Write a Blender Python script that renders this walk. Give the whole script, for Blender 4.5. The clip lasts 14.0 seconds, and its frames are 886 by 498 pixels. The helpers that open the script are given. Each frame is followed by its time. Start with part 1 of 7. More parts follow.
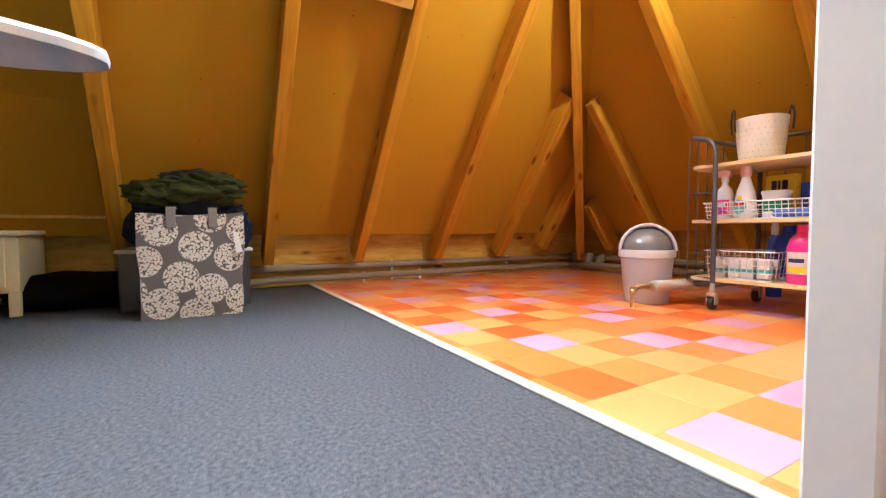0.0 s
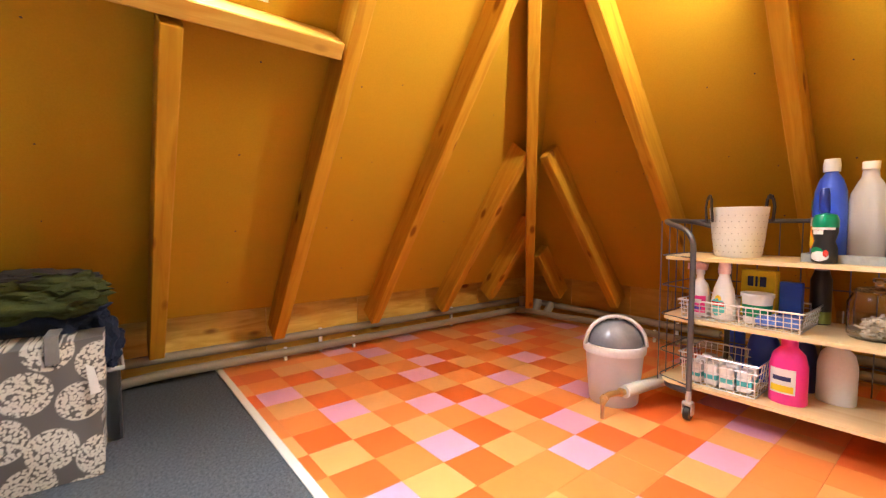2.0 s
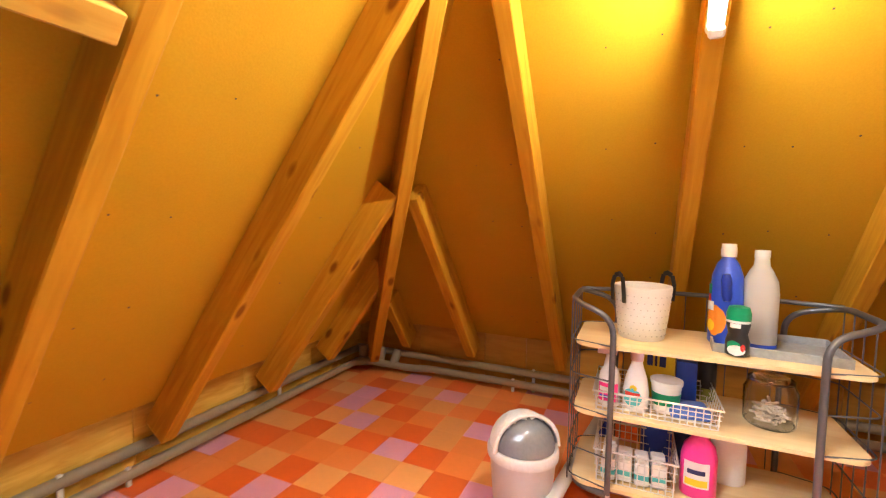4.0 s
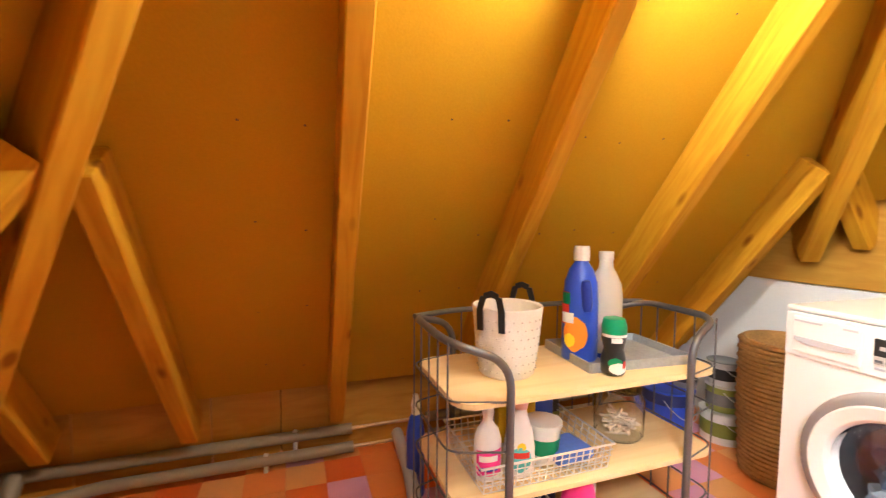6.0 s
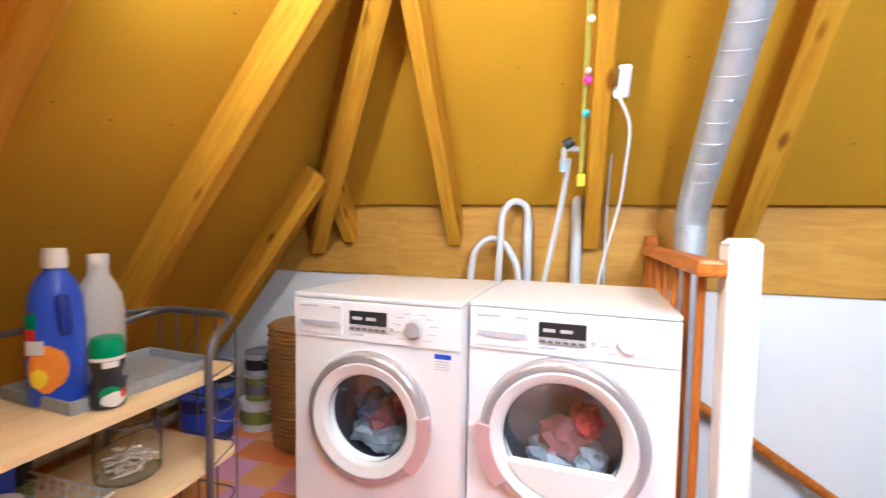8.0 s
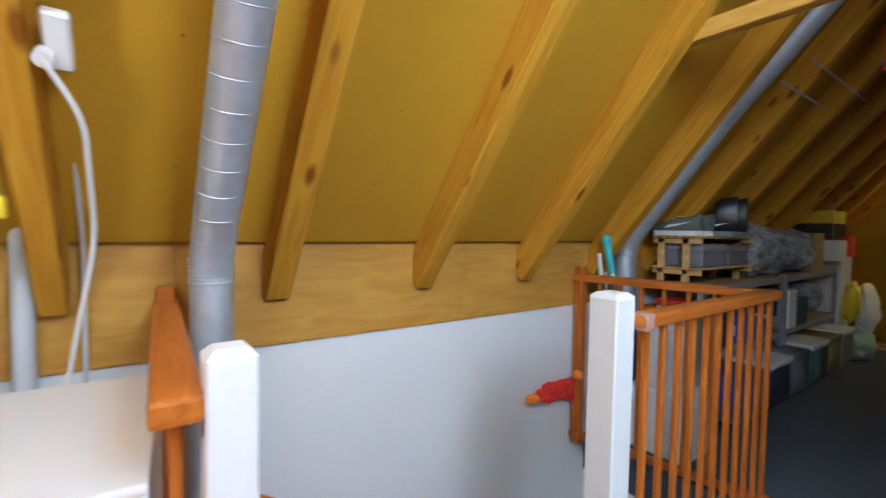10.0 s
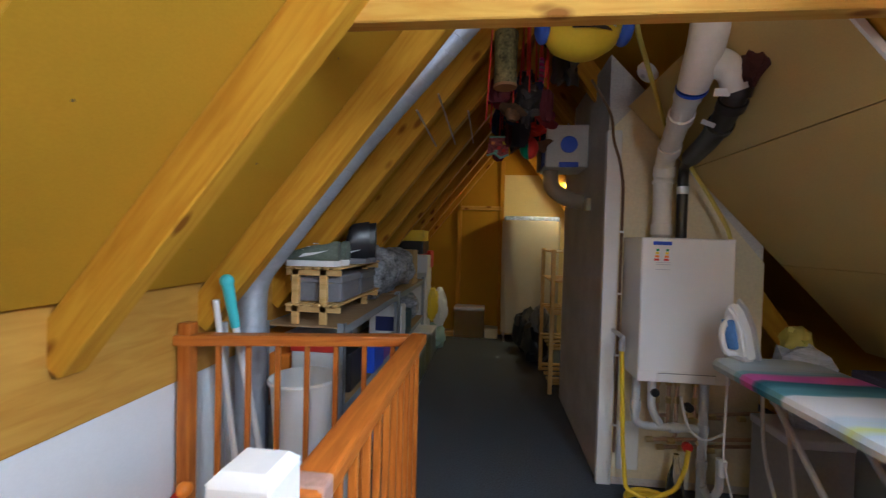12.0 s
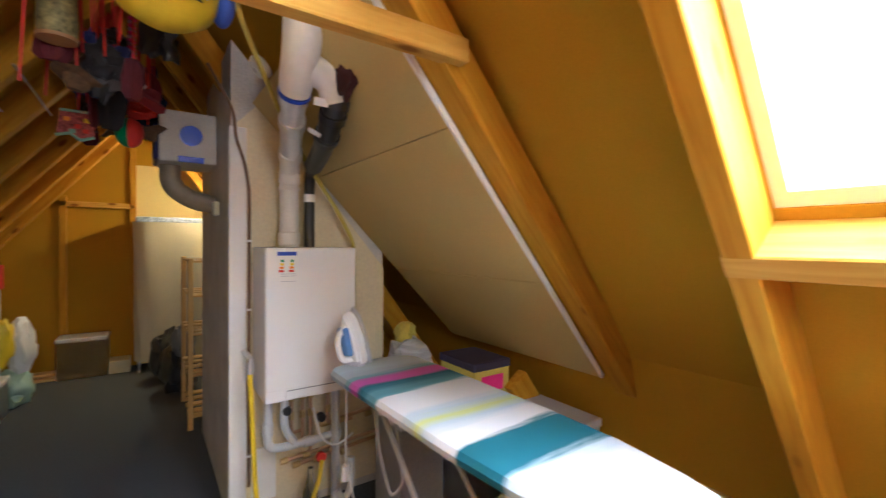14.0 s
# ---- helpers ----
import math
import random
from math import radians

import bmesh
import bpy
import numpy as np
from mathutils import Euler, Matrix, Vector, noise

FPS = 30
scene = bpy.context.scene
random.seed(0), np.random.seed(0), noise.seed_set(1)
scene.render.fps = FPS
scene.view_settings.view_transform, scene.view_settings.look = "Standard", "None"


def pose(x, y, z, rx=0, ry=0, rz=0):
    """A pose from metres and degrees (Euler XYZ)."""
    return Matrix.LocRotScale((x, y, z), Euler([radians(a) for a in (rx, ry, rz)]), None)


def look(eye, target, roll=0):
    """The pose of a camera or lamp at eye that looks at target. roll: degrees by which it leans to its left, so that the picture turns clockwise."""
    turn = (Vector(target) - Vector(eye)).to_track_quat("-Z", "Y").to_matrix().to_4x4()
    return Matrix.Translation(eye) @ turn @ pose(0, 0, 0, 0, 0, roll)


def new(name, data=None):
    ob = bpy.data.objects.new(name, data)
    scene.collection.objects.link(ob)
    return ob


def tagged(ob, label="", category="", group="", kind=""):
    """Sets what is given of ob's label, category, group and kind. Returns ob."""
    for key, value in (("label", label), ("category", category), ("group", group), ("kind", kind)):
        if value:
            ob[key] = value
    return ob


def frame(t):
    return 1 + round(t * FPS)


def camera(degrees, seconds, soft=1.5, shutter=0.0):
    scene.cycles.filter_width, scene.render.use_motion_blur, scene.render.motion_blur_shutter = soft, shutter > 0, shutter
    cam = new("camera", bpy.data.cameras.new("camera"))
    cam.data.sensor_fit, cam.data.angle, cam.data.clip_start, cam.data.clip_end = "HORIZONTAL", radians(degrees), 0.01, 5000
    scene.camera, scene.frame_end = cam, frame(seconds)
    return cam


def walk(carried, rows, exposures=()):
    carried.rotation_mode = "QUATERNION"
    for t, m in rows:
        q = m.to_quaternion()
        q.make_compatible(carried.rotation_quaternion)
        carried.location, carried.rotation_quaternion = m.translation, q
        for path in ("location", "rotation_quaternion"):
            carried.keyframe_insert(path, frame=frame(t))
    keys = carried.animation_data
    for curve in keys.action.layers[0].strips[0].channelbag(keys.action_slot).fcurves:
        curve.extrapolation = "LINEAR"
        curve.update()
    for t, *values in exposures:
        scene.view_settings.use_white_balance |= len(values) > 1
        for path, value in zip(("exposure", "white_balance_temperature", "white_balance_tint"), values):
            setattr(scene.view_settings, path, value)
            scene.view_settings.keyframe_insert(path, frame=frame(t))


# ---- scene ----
cam = camera(92.1, 14.0, soft=1.2, shutter=0.3)

PATH = [
    (0, (0.926, -0.269, 0.359), (-0.805, 0.729, 0.272), -0.1),
    (0.5, (0.868, -0.21, 0.45), (-0.864, 0.787, 0.359), -0.2),
    (1, (0.758, -0.164, 0.569), (-0.954, 0.865, 0.466), -0.1),
    (1.5, (0.666, -0.121, 0.659), (-0.988, 0.998, 0.551), -0.0),
    (2, (0.571, -0.079, 0.789), (-0.99, 1.166, 0.67), 0.0),
    (2.5, (0.428, -0.046, 0.883), (-1.034, 1.313, 0.75), 0.1),
    (3, (0.315, 0.005, 1.015), (-0.957, 1.543, 0.874), 0.4),
    (3.2, (0.263, 0.028, 1.05), (-0.93, 1.627, 0.907), 0.6),
    (5.3, (-0.585, 0.558, 1.103), (-0.53, 2.553, 0.974), 0.2),
    (5.5, (-0.607, 0.642, 1.102), (-0.39, 2.626, 0.974), 0.2),
    (6, (-0.616, 0.841, 1.092), (0.045, 2.724, 0.96), 0.5),
    (6.5, (-0.593, 0.916, 1.095), (0.456, 2.613, 0.967), 0.5),
    (7, (-0.556, 0.906, 1.096), (0.884, 2.288, 0.97), 0.8),
    (7.5, (-0.513, 0.87, 1.087), (1.217, 1.865, 0.965), 0.9),
    (8, (-0.468, 0.817, 1.083), (1.453, 1.363, 0.975), 0.9),
    (8.5, (-0.394, 0.775, 1.122), (1.6, 0.884, 1.015), 0.8),
    (9, (-0.267, 0.69, 1.151), (1.705, 0.37, 1.053), 0.4),
    (9.2, (-0.207, 0.658, 1.169), (1.729, 0.168, 1.074), 0.4),
    (11.3, (0.356, 0.163, 1.338), (1.082, -1.699, 1.274), 1.9),
    (11.5, (0.387, 0.1, 1.353), (0.964, -1.814, 1.293), 1.9),
    (12, (0.458, -0.066, 1.39), (0.671, -2.054, 1.343), 1.5),
    (12.5, (0.473, -0.202, 1.421), (0.329, -2.196, 1.376), 1.3),
    (13, (0.415, -0.271, 1.431), (-0.107, -2.201, 1.397), 1.0),
    (13.5, (0.305, -0.284, 1.428), (-0.524, -2.104, 1.407), 0.7),
    (14, (0.139, -0.225, 1.447), (-0.998, -1.87, 1.424), 0.4),
]
EXPOSURE = [(0, 0.87, 5850, 10), (1.5, 0.88, 6200, 10), (3, 1.03, 6250, 10), (5.5, 1.12, 6500, 8), (6, 1.15, 6450, 8), (6.5, 1.25, 6250, 8), (7, 1.12, 6000, 8), (8, 0.42, 5450, 8), (8.5, 0.2, 5250, 6), (9, -0.18, 5200, 5), (11.3, -0.35, 5150, 6), (12, -0.1, 5250, 8), (12.5, 0.25, 5400, 10), (13, 0.42, 6000, 11), (13.5, 0.65, 6050, 11), (14, 0.9, 5550, 11)]
walk(cam, [(t, look(e, g, r)) for t, e, g, r in PATH], EXPOSURE)

# ---- world, sun, lamps ----
world = bpy.data.worlds.new("sky")
world.use_nodes = True
scene.world = world
sky = world.node_tree.nodes.new("ShaderNodeTexSky")
sky.sky_type, sky.sun_disc = "NISHITA", False
sky.sun_elevation, sky.sun_rotation = radians(40), radians(-100)
world.node_tree.links.new(sky.outputs[0], world.node_tree.nodes["Background"].inputs[0])
world.node_tree.nodes["Background"].inputs[1].default_value = 0.15

sun = new("sun", bpy.data.lights.new("sun", "SUN"))
sun.data.energy, sun.data.angle, sun.data.color = 1.2, radians(15), (1.0, 0.95, 0.88)
sun.matrix_world = look((-4, 0.5, 6), (0, 0, 0))


def area(name, eye, target, w, h, power, color):
    ob = new(name, bpy.data.lights.new(name, "AREA"))
    ob.data.shape, ob.data.size, ob.data.size_y = "RECTANGLE", w, h
    ob.data.energy, ob.data.color = power, color
    ob.matrix_world = look(eye, target)
    return ob


area("skylight_daylight", (-0.80, -0.06, 2.13), (-0.24, -0.52, 1.42), 0.9, 0.95, 50, (0.93, 0.97, 1.0))


# ---- helpers for meshes ----
def part(name, bm, material, parent=None, label="", smooth=False):
    """One mesh object out of a bmesh, under a thing or on its own."""
    me = bpy.data.meshes.new(name)
    bmesh.ops.recalc_face_normals(bm, faces=bm.faces)
    if smooth:
        for f in bm.faces:
            f.smooth = True
    bm.to_mesh(me)
    bm.free()
    if smooth:
        me.set_sharp_from_angle(angle=radians(40))
    me.materials.append(material)
    ob = new(name, me)
    if parent is not None:
        ob.parent = parent
    if label:
        tagged(ob, label)
    return ob


def thing(name, label, category, at=None, group="", kind=""):
    ob = new(name)
    ob.empty_display_size = 0.1
    if at is not None:
        ob.matrix_world = at
    return tagged(ob, label, category, group, kind)


def B():
    return bmesh.new()


def box(bm, x0, x1, y0, y1, z0, z1, bevel=0.0, seg=1, m=None):
    r = bmesh.ops.create_cube(bm, size=1.0)
    vs = r["verts"]
    for v in vs:
        v.co = Vector((x0 + (v.co.x + 0.5) * (x1 - x0), y0 + (v.co.y + 0.5) * (y1 - y0), z0 + (v.co.z + 0.5) * (z1 - z0)))
    if bevel > 0:
        es = list({e for v in vs for e in v.link_edges})
        out = bmesh.ops.bevel(bm, geom=es, offset=bevel, segments=seg, affect="EDGES", profile=0.6)
        vs = list({v for f in out["faces"] for v in f.verts} | {v for v in vs if v.is_valid})
    if m is not None:
        bmesh.ops.transform(bm, matrix=m, verts=[v for v in vs if v.is_valid])
    return vs


def poly(bm, pts, thick):
    """A flat polygon given by its corners, made solid by the vector thick."""
    a = [bm.verts.new(p) for p in pts]
    b = [bm.verts.new(Vector(p) + Vector(thick)) for p in pts]
    bm.faces.new(a)
    bm.faces.new(b[::-1])
    n = len(a)
    for i in range(n):
        bm.faces.new((a[i], a[(i + 1) % n], b[(i + 1) % n], b[i]))


def lathe(bm, profile, n=24, at=(0, 0, 0), squash=1.0, m=None):
    """A body of revolution round z from (radius, height) pairs."""
    rings = []
    for r, z in profile:
        rings.append([bm.verts.new((at[0] + r * math.cos(2 * math.pi * i / n), at[1] + squash * r * math.sin(2 * math.pi * i / n), at[2] + z)) for i in range(n)])
    for a, b in zip(rings, rings[1:]):
        for i in range(n):
            bm.faces.new((a[i], a[(i + 1) % n], b[(i + 1) % n], b[i]))
    if profile[0][0] > 1e-4 and profile[-1][0] > 1e-4:
        for i in range(n):
            bm.faces.new((rings[-1][i], rings[-1][(i + 1) % n], rings[0][(i + 1) % n], rings[0][i]))
    vs = [v for ring in rings for v in ring]
    bmesh.ops.remove_doubles(bm, verts=vs, dist=1e-5)
    if m is not None:
        bmesh.ops.transform(bm, matrix=m, verts=[v for v in vs if v.is_valid])


def rounded(pts, r, seg=4):
    """A polyline with its inner corners rounded."""
    pts = [Vector(p) for p in pts]
    out = [pts[0]]
    for a, b, c in zip(pts, pts[1:], pts[2:]):
        d = min(r, (a - b).length * 0.49, (c - b).length * 0.49)
        p, q = b + (a - b).normalized() * d, b + (c - b).normalized() * d
        for i in range(seg + 1):
            t = i / seg
            out.append(p.lerp(b, t).lerp(b.lerp(q, t), t))
    return out + [pts[-1]]


def tube(bm, pts, r, n=10, bend=0.0, seg=4, closed=False):
    """A round bar along a polyline."""
    pts = rounded(pts, bend, seg) if bend > 0 else [Vector(p) for p in pts]
    rings, up = [], None
    for i, p in enumerate(pts):
        if closed:
            d = (pts[(i + 1) % len(pts)] - pts[i - 1]).normalized()
        else:
            d = (pts[min(i + 1, len(pts) - 1)] - pts[max(i - 1, 0)]).normalized()
        if up is None:
            up = d.orthogonal().normalized()
        side = d.cross(up)
        if side.length < 1e-5:
            side = d.orthogonal()
        side.normalize()
        up = side.cross(d).normalized()
        rad = r[i] if isinstance(r, (list, tuple)) else r
        rings.append([bm.verts.new(p + rad * (math.cos(2 * math.pi * k / n) * side + math.sin(2 * math.pi * k / n) * up)) for k in range(n)])
    pairs = list(zip(rings, rings[1:])) + ([(rings[-1], rings[0])] if closed else [])
    for a, b in pairs:
        for k in range(n):
            bm.faces.new((a[k], a[(k + 1) % n], b[(k + 1) % n], b[k]))
    if not closed:
        bm.faces.new(rings[0][::-1])
        bm.faces.new(rings[-1])


def beam(name, p, q, w, d, normal, material, parent=None, bevel=0.004, label=""):
    """A timber from p to q: its inner face runs through p-q, d deep along -normal, w wide. Grain runs along its own x."""
    p, q, nrm = Vector(p), Vector(q), Vector(normal).normalized()
    ax = (q - p).normalized()
    nrm = (nrm - ax * nrm.dot(ax)).normalized()
    side = nrm.cross(ax)
    m = Matrix((ax, side, nrm)).transposed().to_4x4()
    m.translation = p
    bm = B()
    box(bm, 0, (q - p).length, -w / 2, w / 2, -d, 0, bevel)
    ob = part(name, bm, material, parent, label)
    ob.matrix_world = m
    return ob


# ---- materials ----
def nt(name, rough=0.6, metal=0.0, spec=0.5):
    m = bpy.data.materials.new(name)
    m.use_nodes = True
    t = m.node_tree
    b = t.nodes["Principled BSDF"]
    b.inputs["Roughness"].default_value, b.inputs["Metallic"].default_value = rough, metal
    b.inputs["Specular IOR Level"].default_value = spec
    return m, t, b


def paint(name, color, rough=0.6, metal=0.0, var=0.12, scale=6.0, fine=80.0, bump=0.15, dirt=0.0, stretch=(1, 1, 1), per_object=0.0, spec=0.5):
    """A painted or plain surface: mottled at two scales, with fine relief."""
    m, t, b = nt(name, rough, metal, spec)
    n, l = t.nodes, t.links
    co = n.new("ShaderNodeTexCoord")
    mp = n.new("ShaderNodeMapping")
    mp.inputs["Scale"].default_value = stretch
    l.new(co.outputs["Object"], mp.inputs[0])
    big, small = n.new("ShaderNodeTexNoise"), n.new("ShaderNodeTexNoise")
    big.inputs["Scale"].default_value, big.inputs["Detail"].default_value = scale, 6
    small.inputs["Scale"].default_value, small.inputs["Detail"].default_value = fine, 3
    for x in (big, small):
        l.new(mp.outputs[0], x.inputs["Vector"])
    add = n.new("ShaderNodeMath")
    add.operation = "ADD"
    l.new(big.outputs["Fac"], add.inputs[0])
    l.new(small.outputs["Fac"], add.inputs[1])
    ramp = n.new("ShaderNodeMapRange")
    ramp.inputs["From Min"].default_value, ramp.inputs["From Max"].default_value = 0.6, 1.4
    ramp.inputs["To Min"].default_value, ramp.inputs["To Max"].default_value = 1 - var, 1 + var
    l.new(add.outputs[0], ramp.inputs[0])
    hsv = n.new("ShaderNodeHueSaturation")
    hsv.inputs["Color"].default_value = (*color, 1)
    if per_object > 0:
        info = n.new("ShaderNodeObjectInfo")
        rr = n.new("ShaderNodeMapRange")
        rr.inputs["To Min"].default_value, rr.inputs["To Max"].default_value = 1 - per_object, 1 + per_object
        l.new(info.outputs["Random"], rr.inputs[0])
        mul = n.new("ShaderNodeMath")
        mul.operation = "MULTIPLY"
        l.new(rr.outputs[0], mul.inputs[0])
        l.new(ramp.outputs[0], mul.inputs[1])
        l.new(mul.outputs[0], hsv.inputs["Value"])
    else:
        l.new(ramp.outputs[0], hsv.inputs["Value"])
    l.new(hsv.outputs[0], b.inputs["Base Color"])
    if bump > 0:
        bp = n.new("ShaderNodeBump")
        bp.inputs["Strength"].default_value, bp.inputs["Distance"].default_value = bump, 0.002
        l.new(small.outputs["Fac"], bp.inputs["Height"])
        l.new(bp.outputs[0], b.inputs["Normal"])
    return m


def wood(name, light, dark, rough=0.55, rings=9.0, knots=True, stretch=(0.35, 4, 4), spec=0.35):
    """Sawn timber: grain along the object's own x, with darker knots."""
    m, t, b = nt(name, rough, 0, spec)
    n, l = t.nodes, t.links
    co, mp = n.new("ShaderNodeTexCoord"), n.new("ShaderNodeMapping")
    info = n.new("ShaderNodeObjectInfo")
    sc = n.new("ShaderNodeVectorMath")
    sc.operation = "SCALE"
    sc.inputs[0].default_value = (7, 5, 3)
    l.new(info.outputs["Random"], sc.inputs["Scale"])
    off = n.new("ShaderNodeVectorMath")
    off.operation = "ADD"
    l.new(co.outputs["Object"], off.inputs[0])
    l.new(sc.outputs[0], off.inputs[1])
    mp.inputs["Scale"].default_value = stretch
    l.new(off.outputs[0], mp.inputs[0])
    nz = n.new("ShaderNodeTexNoise")
    nz.inputs["Scale"].default_value, nz.inputs["Detail"].default_value, nz.inputs["Distortion"].default_value = rings, 8, 0.8
    l.new(mp.outputs[0], nz.inputs["Vector"])
    cr = n.new("ShaderNodeValToRGB")
    cr.color_ramp.elements[0].position, cr.color_ramp.elements[0].color = 0.3, (*dark, 1)
    cr.color_ramp.elements[1].position, cr.color_ramp.elements[1].color = 0.68, (*light, 1)
    l.new(nz.outputs["Fac"], cr.inputs[0])
    last = cr.outputs[0]
    if knots:
        mk = n.new("ShaderNodeMapping")
        mk.inputs["Scale"].default_value = (3.6, 8.5, 8.5)
        l.new(off.outputs[0], mk.inputs[0])
        vo = n.new("ShaderNodeTexVoronoi")
        vo.inputs["Scale"].default_value = 1.0
        l.new(mk.outputs[0], vo.inputs["Vector"])
        kr = n.new("ShaderNodeValToRGB")
        kr.color_ramp.elements[0].position, kr.color_ramp.elements[0].color = 0.09, (1, 1, 1, 1)
        kr.color_ramp.elements[1].position, kr.color_ramp.elements[1].color = 0.18, (0, 0, 0, 1)
        l.new(vo.outputs["Distance"], kr.inputs[0])
        mx = n.new("ShaderNodeMix")
        mx.data_type = "RGBA"
        l.new(kr.outputs[0], mx.inputs["Factor"])
        l.new(last, mx.inputs["A"])
        mx.inputs["B"].default_value = (dark[0] * 0.50, dark[1] * 0.40, dark[2] * 0.4, 1)
        last = mx.outputs["Result"]
    l.new(last, b.inputs["Base Color"])
    bp = n.new("ShaderNodeBump")
    bp.inputs["Strength"].default_value, bp.inputs["Distance"].default_value = 0.25, 0.002
    l.new(nz.outputs["Fac"], bp.inputs["Height"])
    l.new(bp.outputs[0], b.inputs["Normal"])
    return m


def glass(name, color=(1, 1, 1), rough=0.02):
    m, t, b = nt(name, rough)
    b.inputs["Base Color"].default_value = (*color, 1)
    b.inputs["Transmission Weight"].default_value = 1.0
    b.inputs["IOR"].default_value = 1.45
    return m


def glow(name, color, strength):
    m, t, b = nt(name)
    b.inputs["Base Color"].default_value = (0.8, 0.8, 0.8, 1)
    b.inputs["Emission Color"].default_value = (*color, 1)
    b.inputs["Emission Strength"].default_value = strength
    return m


BOARD = paint("roof_board", (0.445, 0.237, 0.013), 0.85, var=0.07, scale=2.2, fine=160, bump=0.25, spec=0.08)
BOARD_PALE = paint("insulation_board", (0.56, 0.42, 0.155), 0.75, var=0.06, scale=3, fine=140, bump=0.2, spec=0.25)
RAFTER = wood("pine_rafter", (0.57, 0.300, 0.020), (0.43, 0.188, 0.009), rough=0.65, spec=0.15)
RAFTER_PALE = wood("pale_pine", (0.66, 0.40, 0.075), (0.53, 0.275, 0.036), rough=0.65, spec=0.2)
PLY = wood("plywood", (0.53, 0.29, 0.048), (0.42, 0.205, 0.026), rings=3.0, knots=False, stretch=(1.4, 8, 8))
PLY_WEST = wood("wavy_plywood", (0.74, 0.50, 0.10), (0.54, 0.30, 0.035), rings=4.0, knots=True, stretch=(1.2, 7, 7))
VARNISH = wood("varnished_hardwood", (0.52, 0.165, 0.020), (0.33, 0.085, 0.009), 0.38, rings=12, knots=False, spec=0.25)
WHITE = paint("white_paint", (0.80, 0.80, 0.79), 0.45, var=0.03, scale=4, fine=60, bump=0.05)
WALL_WHITE = paint("white_wall", (0.78, 0.79, 0.80), 0.8, var=0.04, scale=2, fine=120, bump=0.3)
PLASTER = paint("cream_plaster", (0.76, 0.68, 0.48), 0.85, var=0.10, scale=3, fine=60, bump=0.4)
CONCRETE = paint("grey_render", (0.58, 0.56, 0.53), 0.9, var=0.22, scale=4, fine=90, bump=0.7)
CARPET = paint("grey_carpet", (0.088, 0.098, 0.116), 0.97, var=0.7, scale=110, fine=420, bump=1.0, spec=0.1)
TILE_COLORS = [(0.78, 0.37, 0.54), (0.85, 0.385, 0.13), (0.85, 0.26, 0.065), (0.80, 0.15, 0.03)]
TILES = [paint("floor_vinyl_%s" % n, c, 0.33, var=0.04, scale=3, fine=40, bump=0.04, per_object=0.05) for n, c in zip(("pink", "apricot", "orange", "red"), TILE_COLORS)]
GAP = paint("tile_joint", (0.45, 0.15, 0.06), 0.6)
STRIP = paint("white_strip", (0.80, 0.80, 0.78), 0.35, var=0.04)
PVC = paint("grey_pvc", (0.29, 0.245, 0.175), 0.45, var=0.08, scale=3, fine=30, bump=0.05)
PVC_LIGHT = paint("light_grey_pvc", (0.55, 0.57, 0.60), 0.4, var=0.05)
COPPER = paint("copper_pipe", (0.62, 0.42, 0.28), 0.3, 0.9, var=0.2)
BRASS = paint("brass", (0.62, 0.46, 0.22), 0.3, 0.9, var=0.15)
ZINC = paint("galvanised_steel", (0.52, 0.56, 0.62), 0.48, 0.6, var=0.14, scale=9, fine=30, bump=0.05)
STEEL_DARK = paint("dark_steel_tube", (0.14, 0.14, 0.155), 0.4, 0.6, var=0.1)
WIRE = paint("chrome_wire", (0.74, 0.74, 0.75), 0.3, 0.5, var=0.08)
BIRCH = wood("birch_shelf", (0.83, 0.65, 0.38), (0.74, 0.53, 0.27), 0.4, rings=5, knots=False)
FLUE_WHITE = paint("flue_plastic", (0.74, 0.72, 0.68), 0.4, var=0.06, scale=5, fine=40, bump=0.02)
APPLIANCE = paint("white_enamel", (0.84, 0.84, 0.85), 0.22, var=0.01, scale=3, fine=20, bump=0.0)
GREY_PLASTIC = paint("grey_plastic", (0.52, 0.52, 0.58), 0.4, var=0.04, bump=0.05)
GREY_DARK = paint("dark_grey_plastic", (0.16, 0.17, 0.19), 0.3, var=0.05, bump=0.03)
BLACK = paint("black_plastic", (0.02, 0.02, 0.022), 0.35, var=0.1, bump=0.03)
SILVER = paint("silver_plastic", (0.60, 0.60, 0.62), 0.28, 0.4, var=0.04, bump=0.0)
WHITE_PLASTIC = paint("white_plastic", (0.80, 0.80, 0.80), 0.35, var=0.03, bump=0.0)
BLUE = paint("blue_plastic", (0.03, 0.09, 0.62), 0.3, var=0.06, bump=0.0)
NAVY = paint("navy", (0.02, 0.03, 0.14), 0.5, var=0.1)
PINK = paint("pink_plastic", (0.85, 0.04, 0.32), 0.3, var=0.05, bump=0.0)
GREEN = paint("green_plastic", (0.0, 0.28, 0.12), 0.3, var=0.05, bump=0.0)
YELLOW = paint("yellow", (0.85, 0.62, 0.02), 0.45, var=0.05, bump=0.0)
RED = paint("red", (0.62, 0.03, 0.02), 0.5, var=0.08)
ORANGE = paint("orange", (0.85, 0.26, 0.02), 0.5, var=0.08)
TURQ = paint("turquoise_plastic", (0.10, 0.55, 0.58), 0.4, var=0.05)
CLOTH_WHITE = paint("white_cloth", (0.76, 0.74, 0.72), 0.9, var=0.06, scale=9, fine=220, bump=0.8)
CLOTH_DARK = paint("black_cloth", (0.025, 0.025, 0.03), 0.95, var=0.4, scale=8, fine=200, bump=1.0)
